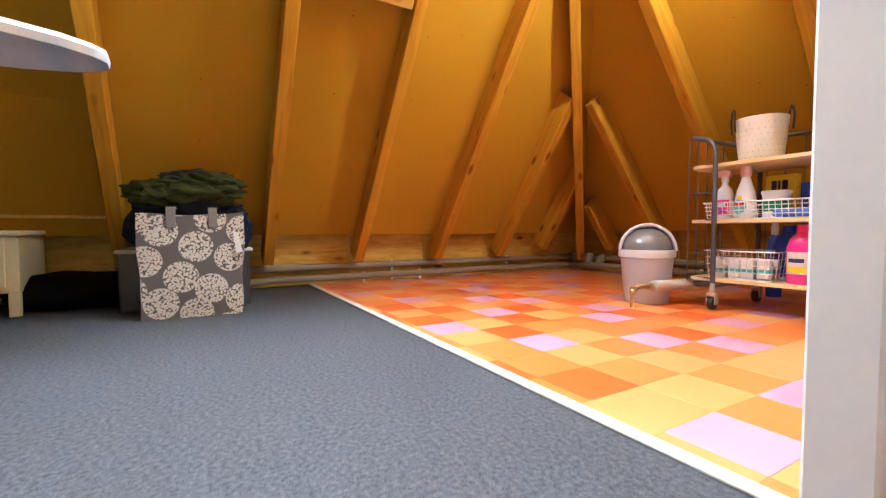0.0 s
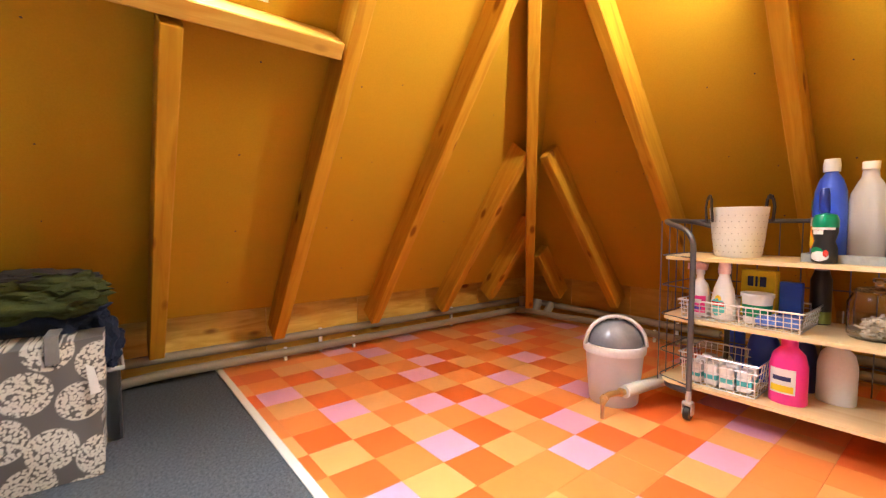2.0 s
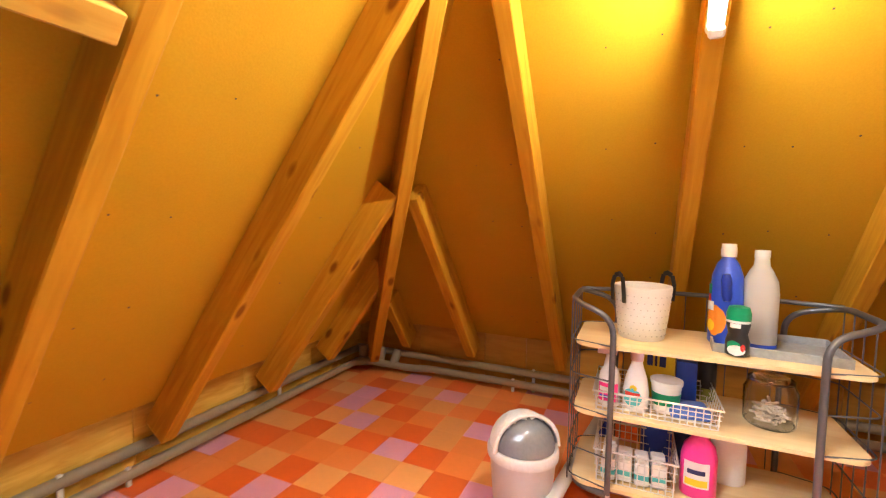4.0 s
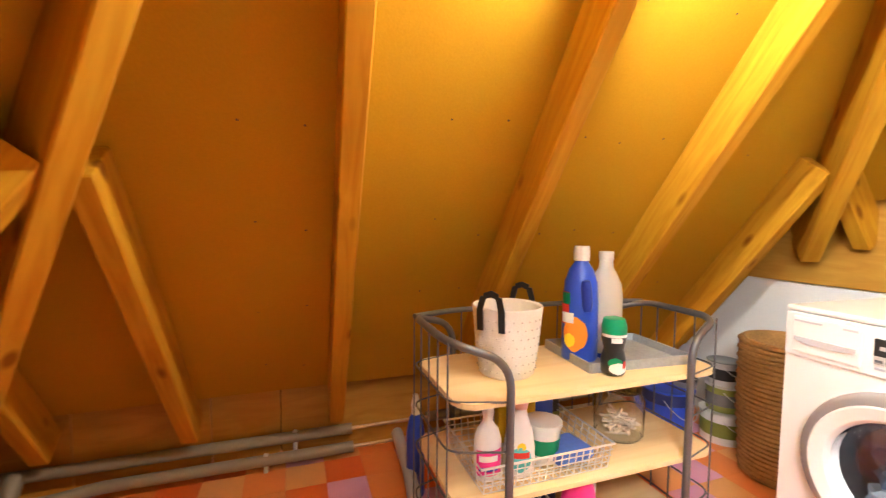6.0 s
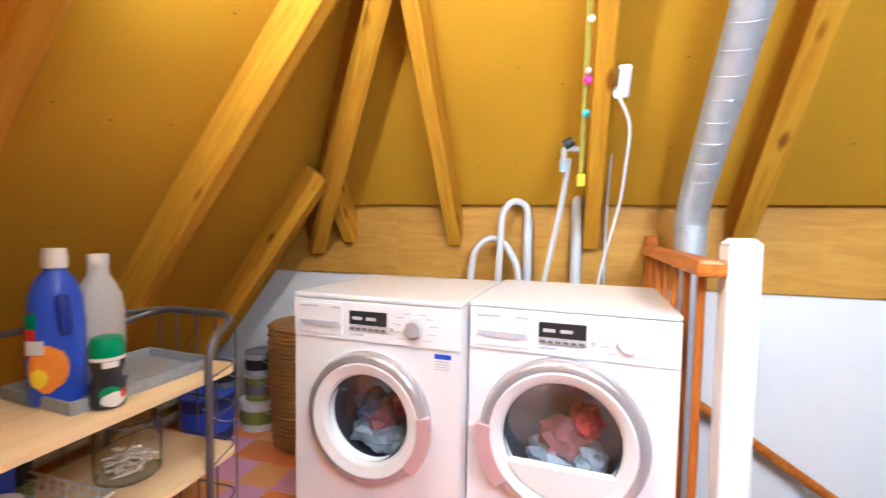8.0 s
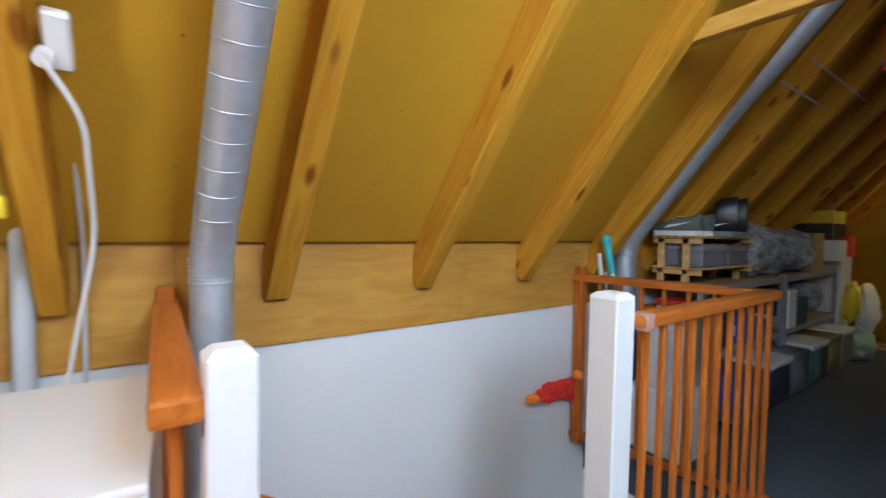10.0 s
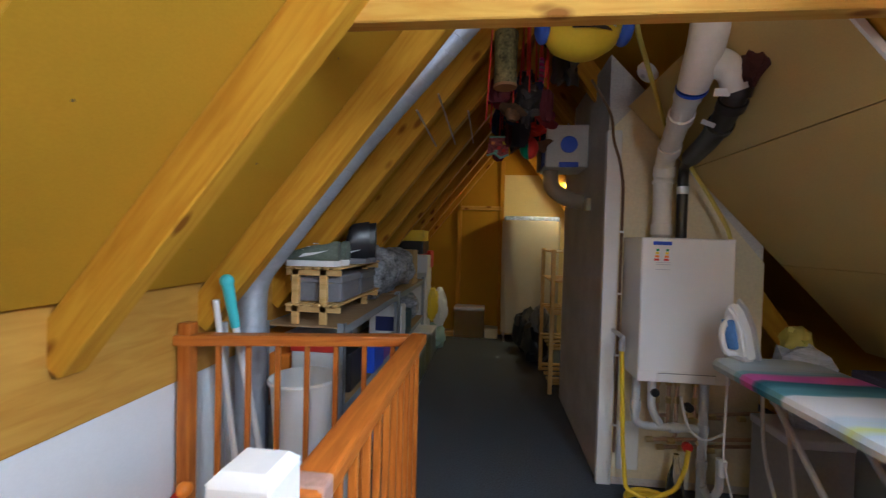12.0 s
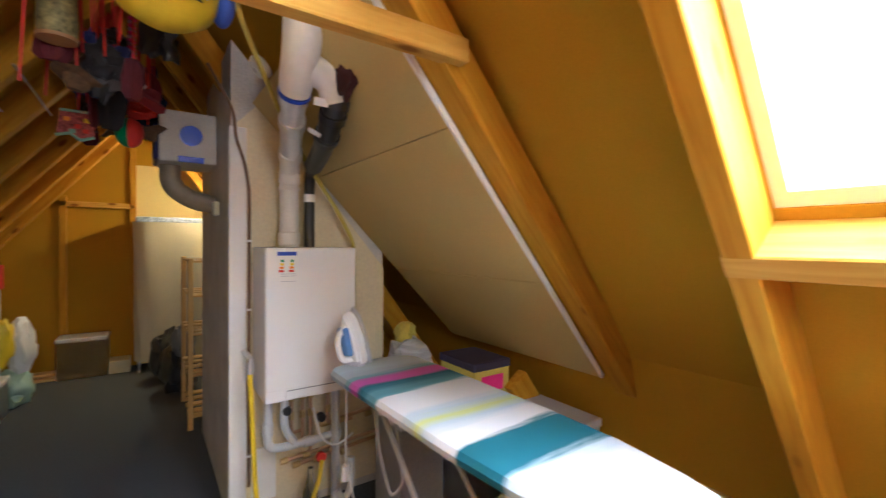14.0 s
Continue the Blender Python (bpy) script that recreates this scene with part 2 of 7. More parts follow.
CLOTH_GREEN = paint("dark_green_fleece", (0.050, 0.062, 0.022), 1.0, var=0.5, scale=14, fine=260, bump=1.5, spec=0.1)
CLOTH_NAVY = paint("navy_cloth", (0.02, 0.028, 0.055), 0.95, var=0.4, scale=12, fine=220, bump=1.0, spec=0.1)
GLASS = glass("clear_glass")
TUBE_GLOW = glow("tube_glow", (1.0, 0.95, 0.84), 175.0)
LAMP_GLOW = glow("lamp_glow", (1.0, 0.82, 0.42), 170.0)



def wrap(t, name, material, ac, zc, da, dz, r, squash=1.0, label="", square=False, lift=1.02):
    """A printed patch that follows a round body: ac, da in degrees round z (-90 is the front), zc, dz in height."""
    bm = B()
    rows_ = []
    for k in range(7):
        v = -1 + 2 * k / 6
        wide = 1.0 if square else math.sqrt(max(0.02, 1 - v * v))
        rows_.append([])
        for i in range(11):
            a = radians(ac + da * wide * (-1 + 2 * i / 10))
            rows_[-1].append(bm.verts.new((lift * r * math.cos(a), lift * squash * r * math.sin(a), zc + dz * v)))
    for a, b in zip(rows_, rows_[1:]):
        for i in range(10):
            bm.faces.new((a[i], a[i + 1], b[i + 1], b[i]))
    return part(name, bm, material, t, label, smooth=True)


def lump(bm, at, size, seed=0, rough=0.35, sub=3, freq=2.2):
    """A crumpled soft heap."""
    r = bmesh.ops.create_icosphere(bm, subdivisions=sub, radius=1.0)
    for v in r["verts"]:
        d = v.co.normalized()
        k = 1 + rough * noise.noise(d * freq + Vector((seed * 7.3, seed * 3.1, seed))) + rough * 0.45 * noise.noise(d * freq * 3.1 + Vector((seed, seed * 2, 5)))
        v.co = Vector(at) + Vector((d.x * size[0] * k, d.y * size[1] * k, d.z * size[2] * k))


# ---- the large structure ----
# inner faces of the rafters: west z = .16+1.345(x+1.80), east z = .985+1.25(1.6-x), north z = .2+1.3(2.73-y)
SW, SE, SN, DEEP = 1.345, 1.25, 1.3, 0.13
OW, OE, ON = (DEEP * math.hypot(1, s) for s in (SW, SE, SN))
SOUTH = -6.45


def west(z, out=0.0):
    return (z - 0.16 - out) / SW - 1.80


def east(z, out=0.0):
    return 1.6 - (z - 0.985 - out) / SE


def north(z, out=0.0):
    return 2.73 - (z - 0.2 - out) / SN


def west_z(x):
    return 0.16 + SW * (x + 1.80)


RIDGE_X = (0.985 + OE + SE * 1.6 - 0.16 - OW - SW * 1.80) / (SW + SE)
RIDGE_Z = OW + west_z(RIDGE_X)
NW, NE, NN = Vector((SW, 0, -1)).normalized(), Vector((-SE, 0, -1)).normalized(), Vector((0, -SN, -1)).normalized()


def pw(y, z):
    return Vector((west(z, OW), y, z))


def pe(y, z):
    return Vector((east(z, OE), y, z))


def pn(x, z):
    return Vector((x, north(z, ON), z))


def hipw(z):
    return north(z, ON)


# skylight hole in the west slope
HY0, HY1, HZ0, HZ1 = -0.57, 0.385, 1.525, 2.38
bm = B()
out = -NW * 0.03
zb, zn = 0.333, 0.355
YS, KNICK = -0.605, Vector((-1.62, 0, 0.95))
poly(bm, [pw(YS, zb), pw(HY0, zb), pw(HY0, RIDGE_Z), pw(YS, RIDGE_Z)], out)
# the southern part of the slope is a little flatter and bends down at its foot
at = [Vector((0, y, 0)) for y in (SOUTH, YS)]
poly(bm, [pw(SOUTH, zb), pw(YS, zb), KNICK + at[1], KNICK + at[0]], out)
poly(bm, [KNICK + at[0], KNICK + at[1], pw(YS, RIDGE_Z), pw(SOUTH, RIDGE_Z)], out)
poly(bm, [pw(YS, zb), KNICK + at[1], pw(YS, RIDGE_Z)], (0, 0.02, 0))
poly(bm, [pw(HY0, zb), pw(HY1, zb), pw(HY1, HZ0), pw(HY0, HZ0)], out)
poly(bm, [pw(HY0, HZ1), pw(HY1, HZ1), pw(HY1, RIDGE_Z), pw(HY0, RIDGE_Z)], out)
poly(bm, [pw(HY1, zb), pw(north(zb, ON), zb), pw(north(RIDGE_Z, ON), RIDGE_Z), pw(HY1, RIDGE_Z)], out)
tagged(part("ceiling_west", bm, BOARD), "ochre insulation board lining of the west roof slope", "ceiling", kind="structure")
bm = B()
zk = 1.19
poly(bm, [pe(SOUTH, zk), pe(north(zk, ON), zk), pe(north(RIDGE_Z, ON), RIDGE_Z), pe(SOUTH, RIDGE_Z)], -NE * 0.03)
tagged(part("ceiling_east", bm, BOARD), "ochre insulation board lining of the east roof slope", "ceiling", kind="structure")
bm = B()
poly(bm, [pn(west(zn, OW), zn), pn(1.70, zn), pn(1.70, 1.12), pn(east(1.19, OE), 1.19), pn(RIDGE_X, RIDGE_Z), ], -NN * 0.03)
tagged(part("ceiling_north", bm, BOARD), "ochre insulation board lining of the north hip", "ceiling", kind="structure")

# far gable
bm = B()
poly(bm, [(-2.1, SOUTH, 0), (1.70, SOUTH, 0), (1.70, SOUTH, 1.2), (RIDGE_X, SOUTH, RIDGE_Z + 0.05), (-2.1, SOUTH, 0.2)], (0, -0.1, 0))
tagged(part("wall_south", bm, BOARD), "brown boarded gable wall at the far end", "wall", kind="structure")

# low strips along west and north
KW, KN, KX = -1.985, 2.855, 1.645
ply = thing("wall_west", "low plywood strip behind the west rafter feet", "wall", kind="structure")
ys = [SOUTH, -5.2, -4.0, -2.8, -1.6, -0.45, 0.64, 1.22, 1.78, 2.3, KN]
for a, b in zip(ys, ys[1:]):
    bm = B()
    box(bm, 0, b - a - 0.004, -0.02, 0.0, 0, 0.42, 0.001)
    o = part("panel", bm, PLY_WEST, ply)
    o.matrix_world = pose(KW, a + 0.002, 0, 0, 0, 90)
bm = B()
box(bm, KW - 0.02, -1.79, SOUTH, KN, 0.4205, 0.435)
part("closing_board", bm, PLY_WEST, ply)
plyn = thing("wall_north", "low plywood strip behind the north rafter feet", "wall", kind="structure")
xs = [KW, -1.45, -0.96, -0.68, 0.16, 0.9, KX]
for a, b in zip(xs, xs[1:]):
    bm = B()
    box(bm, 0, b - a - 0.004, 0, 0.02, 0, 0.44, 0.001)
    o = part("panel", bm, PLY, plyn)
    o.matrix_world = pose(a + 0.002, KN, 0)
bm = B()
box(bm, KW, KX, 2.735, KN + 0.02, 0.4405, 0.455)
part("closing_board", bm, PLY, plyn)

# east knee wall: white below, plywood band above; it goes down into the stairwell
ZW = 0.815
bm = B()
box(bm, KX, KX + 0.1, SOUTH, KN, -2.7, ZW)
tagged(part("wall_east", bm, WALL_WHITE), "white plastered knee wall beside the stairs", "wall", kind="structure")
band = thing("wall_east_band", "brown plywood band above the white knee wall", "wall", kind="structure")
ys = [SOUTH, -4.6, -3.3, -2.1, -0.75, 0.42, 1.66, KN]
for a, b in zip(ys, ys[1:]):
    bm = B()
    box(bm, 0, b - a - 0.0008, -0.06, 0.012, ZW + 0.002, 1.215, 0.001)
    o = part("panel", bm, PLY, band)
    o.matrix_world = pose(KX, a + 0.0015, 0, 0, 0, 90)

# floor with the stair opening
FX, FY0, FY1 = 0.55, -1.72, 0.40
floor = thing("floor", "attic floor of grey carpet and orange checked vinyl tiles", "floor", kind="structure")
bm = B()
EDGE = 0.385
box(bm, -2.1, FX, SOUTH, EDGE, -0.22, 0.0)
box(bm, FX + 0.0005, 0.72, SOUTH, -0.62, -0.22, 0.0)
box(bm, 0.7205, 1.75, SOUTH, FY0, -0.22, 0.0)
box(bm, FX + 0.0005, 0.70, 0.19, EDGE, -0.22, 0.0)
part("carpet", bm, CARPET, floor, "dark grey ribbed carpet")
bm = B()
box(bm, -2.1, 1.75, EDGE + 0.0005, 2.95, -0.22, -0.004)
part("joint", bm, GAP, floor)
strip = B()
box(strip, -1.99, 0.70, EDGE - 0.016, EDGE + 0.016, 0.0, 0.007, 0.002)
tagged(part("trim", strip, STRIP), "white edging strip between carpet and tiles", "trim", kind="structure")

# stairs down, turning at the top
well = B()
box(well, 0.55, 0.70, FY0 - 0.1, FY1 + 0.1, -2.7, -0.225)
box(well, 0.70, KX, FY0 - 0.1, FY0, -2.7, -0.225)
box(well, 0.70, KX, FY1, FY1 + 0.1, -2.7, -0.225)
box(well, 0.5, 1.8, FY0 - 0.1, FY1 + 0.1, -2.9, -2.7)
tagged(part("wall_stairwell", well, WALL_WHITE), "white walls of the stairwell below the floor", "wall", kind="structure")
stairs = thing("stairs", "white winding attic stairs with wooden treads", "stairs", kind="structure")
steps = [(0.555, 0.74, -0.60, 0.185, -0.20), (0.74, 0.88, -0.60, FY1, -0.40), (0.88, 1.12, -0.60, FY1, -0.59), (1.12, KX, 0.02, FY1, -0.78)]
z, y = -0.97, 0.02
while y > FY0 + 0.2 and z > -2.6:
    steps.append((1.12 if y > -0.60 else 0.70, KX, y - 0.21, y, z))
    y, z = y - 0.21, z - 0.19
for i, (x0, x1, y0, y1, z0) in enumerate(steps):
    bm = B()
    box(bm, x0 + 0.002, x1 - 0.002, y0 + 0.002, y1 - 0.002, z0 - 0.04, z0, 0.008)
    part("tread", bm, VARNISH, stairs)

# rafters
def rafter(p, q, normal, group, w=0.062, d=DEEP, label="orange-stained knotty pine rafter", material=RAFTER, miter=0.0):
    ob = beam("rafter", p, q, w, d, normal, material)
    if miter:
        half = (Vector(q) - Vector(p)).length / 2
        for v in ob.data.vertices:
            if v.co.x > half:
                v.co.x += miter * v.co.y / w
    return tagged(ob, label, "rafter", group, "structure")


def rw(y, z):
    return (west(z), y, z)


def re_(y, z):
    return (east(z), y, z)


def rn(x, z):
    return (x, north(z), z)


top_in = west_z(RIDGE_X)
for y in (-6.1, -5.45, -4.85, -4.25, -3.65, -2.95, -0.605, 0.662):
    rafter(rw(y, 0.15), rw(y, top_in), NW, "rafters of the west slope")
for y in (-2.35, -1.85):
    rafter(rw(y, 0.15), rw(y, 0.70), NW, "rafters of the west slope", label="pine rafter foot showing below the lining boards")
rafter(rw(0.10, 0.15), rw(0.10, 1.36), NW, "rafters of the west slope", label="short pine rafter ending below the skylight")
for y in (1.265, 1.835):
    zt = 0.2 + SN * (2.73 - y) - (0.20 if y < 1.5 else 0.21)
    rafter(rw(y, 0.15), rw(y, zt), NW, "rafters of the west slope", label="short pine jack rafter running up to the hip", miter=0.09)
rafter(rw(2.27, 0.2), rw(2.27, 0.2 + SN * (2.73 - 2.27) - 0.05), NW, "rafters of the west slope", label="short pine jack rafter running up to the hip", miter=0.09)
for y in (0.115, -0.50, -1.13, -1.73, -2.33, -2.93, -3.53, -4.13, -4.73, -5.33, -5.93):
    rafter(re_(y, 0.985), re_(y, top_in), NE, "rafters of the east slope", 0.082)
for y in (1.345, 0.705):
    zt = min(top_in, 0.2 + SN * (2.73 - y) - 0.04)
    rafter(re_(y, 0.985), re_(y, zt), NE, "rafters of the east slope", label="pine jack rafter running up to the hip")
rafter(re_(1.93, 0.985), re_(1.93, 1.26), NE, "rafters of the east slope", label="short pine jack rafter running up to the hip", miter=-0.09)
for x, lean in ((-1.02, -0.035), (-0.445, -0.05)):
    rafter(rn(x, 0.19), rn(x + lean, west_z(x + lean) + 0.02), NN, "rafters of the north hip", label="pine jack rafter running up to the hip")
rafter(rn(0.112, 0.19), rn(0.112, top_in), NN, "rafters of the north hip")
for x in (0.725, 1.33):
    rafter(rn(x, 0.19), rn(x, 0.985 + SE * (1.6 - x) - 0.04), NN, "rafters of the north hip", label="pine jack rafter running up to the hip")
rafter(rn(-1.50, 0.19), rn(-1.50, west_z(-1.50) - 0.02), NN, "rafters of the north hip", label="short pine jack rafter running up to the hip")


def hip(side, z):
    y = north(z)
    x = west(z) if side < 0 else east(z)
    return Vector((x, y, z))


beam_w = beam("hip_rafter", (-1.67, 2.60, 0.10), (-0.13, 0.78, 2.62), 0.06, 0.19, (0.55, -0.6, -0.6), RAFTER)
tagged(beam_w, "long pine hip rafter in the roof corner", "rafter", "hip rafters", "structure")
beam_e = beam("hip_rafter", hip(1, 1.02) - Vector((0, 0, 0.1)), hip(1, 2.64) - Vector((0, 0, 0.08)), 0.07, 0.24, (-0.55, -0.6, -0.6), RAFTER)
tagged(beam_e, "long pine hip rafter in the roof corner", "rafter", "hip rafters", "structure")
rb = beam("ridge_beam", (RIDGE_X, SOUTH + 0.02, top_in - 0.02), (RIDGE_X, 0.85, top_in - 0.02), 0.07, 0.16, (0, 0, -1), RAFTER)
tagged(rb, "pine ridge beam under the roof top", "beam", kind="structure")

# collar beam across the roof
cb = beam("collar_beam", (1.04, -1.19, 1.95), (-0.595, -1.19, 1.95), 0.055, 0.066, (0, 0, -1), RAFTER_PALE)
tagged(cb, "pale pine collar beam spanning two rafters", "beam", kind="structure")


# nail heads on the boards, between the rafters
rng = random.Random(3)
bm = B()
spots = [(pw, NW, y) for y in (-0.25, 0.38, 0.80, 0.96, 1.40, 1.56)]
spots += [(pe, NE, y) for y in (1.62, 1.20, 1.02, 0.85, 0.41, -0.19, -0.81, -1.43)]
spots += [(pn, NN, x) for x in (-0.73, -0.58, -0.17, 0.0, 0.26, 0.42, 0.58, 1.03)]
for plane, nr, along in spots:
    for k in range(7):
        z = 0.50 + 0.29 * k + rng.uniform(-0.04, 0.04)
        q = along + rng.uniform(-0.02, 0.02)
        c = plane(q, z)
        if c.x < west(z) + 0.08 or c.x > east(z) - 0.08 or c.y > north(z) - 0.02 and nr is not NN:
            if nr is NN or c.y > north(z) - 0.10:
                continue
        if (nr is NW and HY0 - 0.05 < q < HY1 + 0.05 and z > 1.4) or (nr is NE and z < 1.3):
            continue
        bmesh.ops.create_circle(bm, cap_ends=True, segments=6, radius=rng.uniform(0.0030, 0.0042), matrix=Matrix.Translation(c + nr * 0.0015) @ nr.to_track_quat("Z", "Y").to_matrix().to_4x4())
tagged(part("nail_heads", bm, paint("rusty_nail", (0.07, 0.04, 0.02), 0.6)), "small dark nail heads in the roof boards", "nails", kind="stuff")


# ---- skylight ----
sill = beam("trimmer_beam", (west(1.40), HY0 - 0.07, 1.40), (west(1.40), 0.62, 1.40), 0.06, 0.15, NW, RAFTER_PALE)
tagged(sill, "pale pine trimmer beam below the skylight", "beam", kind="structure")
header = beam("trimmer_beam", (west(2.40), HY0 - 0.07, 2.40), (west(2.40), 0.62, 2.40), 0.06, 0.15, NW, RAFTER_PALE)
tagged(header, "pale pine trimmer beam above the skylight", "beam", kind="structure")


def slope_box(bm, y0, y1, z0, z1, lo, hi):
    """A box on the west slope between two heights, from lo to hi along the slope's inward normal."""
    pts = [pw(y0, z0) + NW * lo, pw(y1, z0) + NW * lo, pw(y1, z1) + NW * lo, pw(y0, z1) + NW * lo]
    poly(bm, pts, NW * (hi - lo))


window = thing("window_1", "white-framed roof skylight with bright daylight outside", "window", kind="structure")
fr = 0.03
for nm, (a, b, c, d) in {"frame_side": (HY0, HY0 + fr, HZ0, HZ1), "frame_side ": (HY1 - fr, HY1, HZ0, HZ1), "frame_bottom": (HY0 + fr, HY1 - fr, HZ0, HZ0 + fr), "frame_top": (HY0 + fr, HY1 - fr, HZ1 - fr, HZ1)}.items():
    bm = B()
    slope_box(bm, a, b, c, d, -0.12, -0.005)
    part(nm.strip(), bm, WHITE, window, "white painted window frame")
for nm, (a, b, c, d) in {"sash_side": (HY0 + fr, HY0 + 2 * fr, HZ0 + fr, HZ1 - fr), "sash_side ": (HY1 - 2 * fr, HY1 - fr, HZ0 + fr, HZ1 - fr), "sash_bottom": (HY0 + 2 * fr, HY1 - 2 * fr, HZ0 + fr, HZ0 + 2 * fr), "sash_top": (HY0 + 2 * fr, HY1 - 2 * fr, HZ1 - 2 * fr, HZ1 - fr)}.items():
    bm = B()
    slope_box(bm, a, b, c, d, -0.10, -0.04)
    part(nm.strip(), bm, WHITE, window, "white painted sash")
bm = B()
slope_box(bm, HY0 + 2 * fr, HY1 - 2 * fr, HZ0 + 2 * fr, HZ1 - 2 * fr, -0.075, -0.070)
pane = part("pane", bm, GLASS, window)
pane.visible_shadow = False
bm = B()
slope_box(bm, -0.20, 0.10, HZ1 - 0.085, HZ1 - 0.05, -0.035, -0.015)
part("handle", bm, SILVER, window, "grey ventilation handle bar")

# pale boards over the rafters next to the boiler
lo, hi = Vector((-1.576, 0, 0.836)), Vector((-0.30, 0, 2.165))
nb = Vector((hi.z - lo.z, 0, -(hi.x - lo.x))).normalized()
lining = thing("lining_board", "pale tan insulation boards nailed over the west rafters", "wall panel", kind="structure")
cuts = [0.0, 0.345, 0.735, 1.0]
for a, b in zip(cuts, cuts[1:]):
    bm = B()
    p, q = lo.lerp(hi, a) + (hi - lo) * 0.0012, lo.lerp(hi, b) - (hi - lo) * 0.0012
    ea, eb = -1.425 + 0.135 * a, -1.425 + 0.135 * b
    poly(bm, [p + Vector((0, ea, 0)), p + Vector((0, -2.585, 0)), q + Vector((0, -2.585, 0)), q + Vector((0, eb, 0))], nb * -0.018)
    part("board", bm, BOARD_PALE, lining)
bm = B()
poly(bm, [lo + Vector((0, -1.413, 0)), lo + Vector((0, -1.424, 0)), hi + Vector((0, -1.289, 0)), hi + Vector((0, -1.278, 0))], nb * -0.020)
part("edge_strip", bm, WHITE, lining, "white cut board edge")

down = lo - (hi - lo) * 0.18
rafter(down + Vector((0, -1.375, 0)) - nb * 0.022, hi + (hi - lo) * 0.12 + Vector((0, -1.215, 0)) - nb * 0.022, nb, "rafters of the west slope", 0.10, 0.11, "doubled pine rafter under the lining boards")

# ---- chimney shaft ----
CX0, CX1, CY0, CY1 = -1.05, -0.20, -3.95, -2.60
shaft = thing("chimney_shaft", "tall plastered chimney shaft rising to the roof", "chimney", kind="structure")
bm = B()
za = KNICK.z + 1.0724 * (CX0 - KNICK.x) - 0.01
zc = KNICK.z + 1.0724 * (CX1 - KNICK.x) - 0.01
poly(bm, [(CX0, CY0, 0), (CX1 - 0.004, CY0, 0), (CX1 - 0.004, CY0, zc), (CX0, CY0, za)], (0, CY1 - CY0, 0))
part("body", bm, CONCRETE, shaft, "grey unpainted render")
bm = B()
poly(bm, [(CX0, CY1 + 0.001, 0.05), (CX1, CY1 + 0.001, 0.05), (CX1, CY1 + 0.001, 2.02), (CX1 - 0.13, CY1 + 0.001, 2.16), (CX0, CY1 + 0.001, 1.30)], (0, 0.012, 0))
part("front_face", bm, PLASTER, shaft, "cream painted plaster front")
# brightly lit edge of the front plaster, put in as a white strip
bm = B()
box(bm, CX1 - 0.075, CX1 + 0.006, CY1 - 0.03, CY1 + 0.017, 0.0, 2.03, 0.003)
part("lit_corner_strip", bm, WHITE, shaft, "corner strip of front plaster, white for the light on it")

# ---- boiler ----
BX0, BX1, BY0, BY1, BZ0, BZ1 = -0.745, -0.303, CY1 + 0.014, -2.29, 0.70, 1.425
boiler = thing("boiler", "white wall-hung gas boiler with energy labels", "boiler")
bm = B()
box(bm, BX0, BX1, BY0, BY1 - 0.004, BZ0, BZ1, 0.008, 2)
part("casing", bm, APPLIANCE, boiler)
bm = B()
box(bm, BX0 + 0.004, BX1 - 0.004, BY1 - 0.01, BY1, BZ0 + 0.055, BZ1 - 0.006, 0.004, 2)
part("front_panel", bm, APPLIANCE, boiler)
bm = B()
box(bm, BX0 + 0.07, BX1 - 0.09, BY1 - 0.006, BY1 + 0.003, BZ0 + 0.006, BZ0 + 0.05, 0.003)
part("control_flap", bm, APPLIANCE, boiler)
bm = B()
box(bm, BX0 + 0.075, BX1 - 0.095, BY1 + 0.0035, BY1 + 0.005, BZ0 + 0.048, BZ0 + 0.051)
part("flap_joint", bm, GREY_DARK, boiler)
bm = B()
box(bm, -0.445, -0.352, BY1 + 0.0005, BY1 + 0.0015, 1.235, 1.408)
label_sheet = part("label", bm, WHITE_PLASTIC, boiler, "white energy label sticker")
bm = B()
box(bm, -0.443, -0.354, BY1 + 0.0017, BY1 + 0.0022, 1.388, 1.406)
part("label_header", bm, BLUE, label_sheet, "blue label header")
for k, col in enumerate((GREEN, YELLOW, ORANGE, RED)):
    for x in (-0.372, -0.418):
        bm = B()
        box(bm, x - 0.012, x + 0.002 + 0.003 * k, BY1 + 0.0017, BY1 + 0.0022, 1.358 - 0.016 * k, 1.369 - 0.016 * k)
        part("label_bar", bm, col, label_sheet)
for z in (1.30, 1.29, 1.265):
    bm = B()
    box(bm, -0.44, -0.37, BY1 + 0.0017, BY1 + 0.0021, z, z + 0.003)
    part("label_text", bm, GREY_PLASTIC, label_sheet)

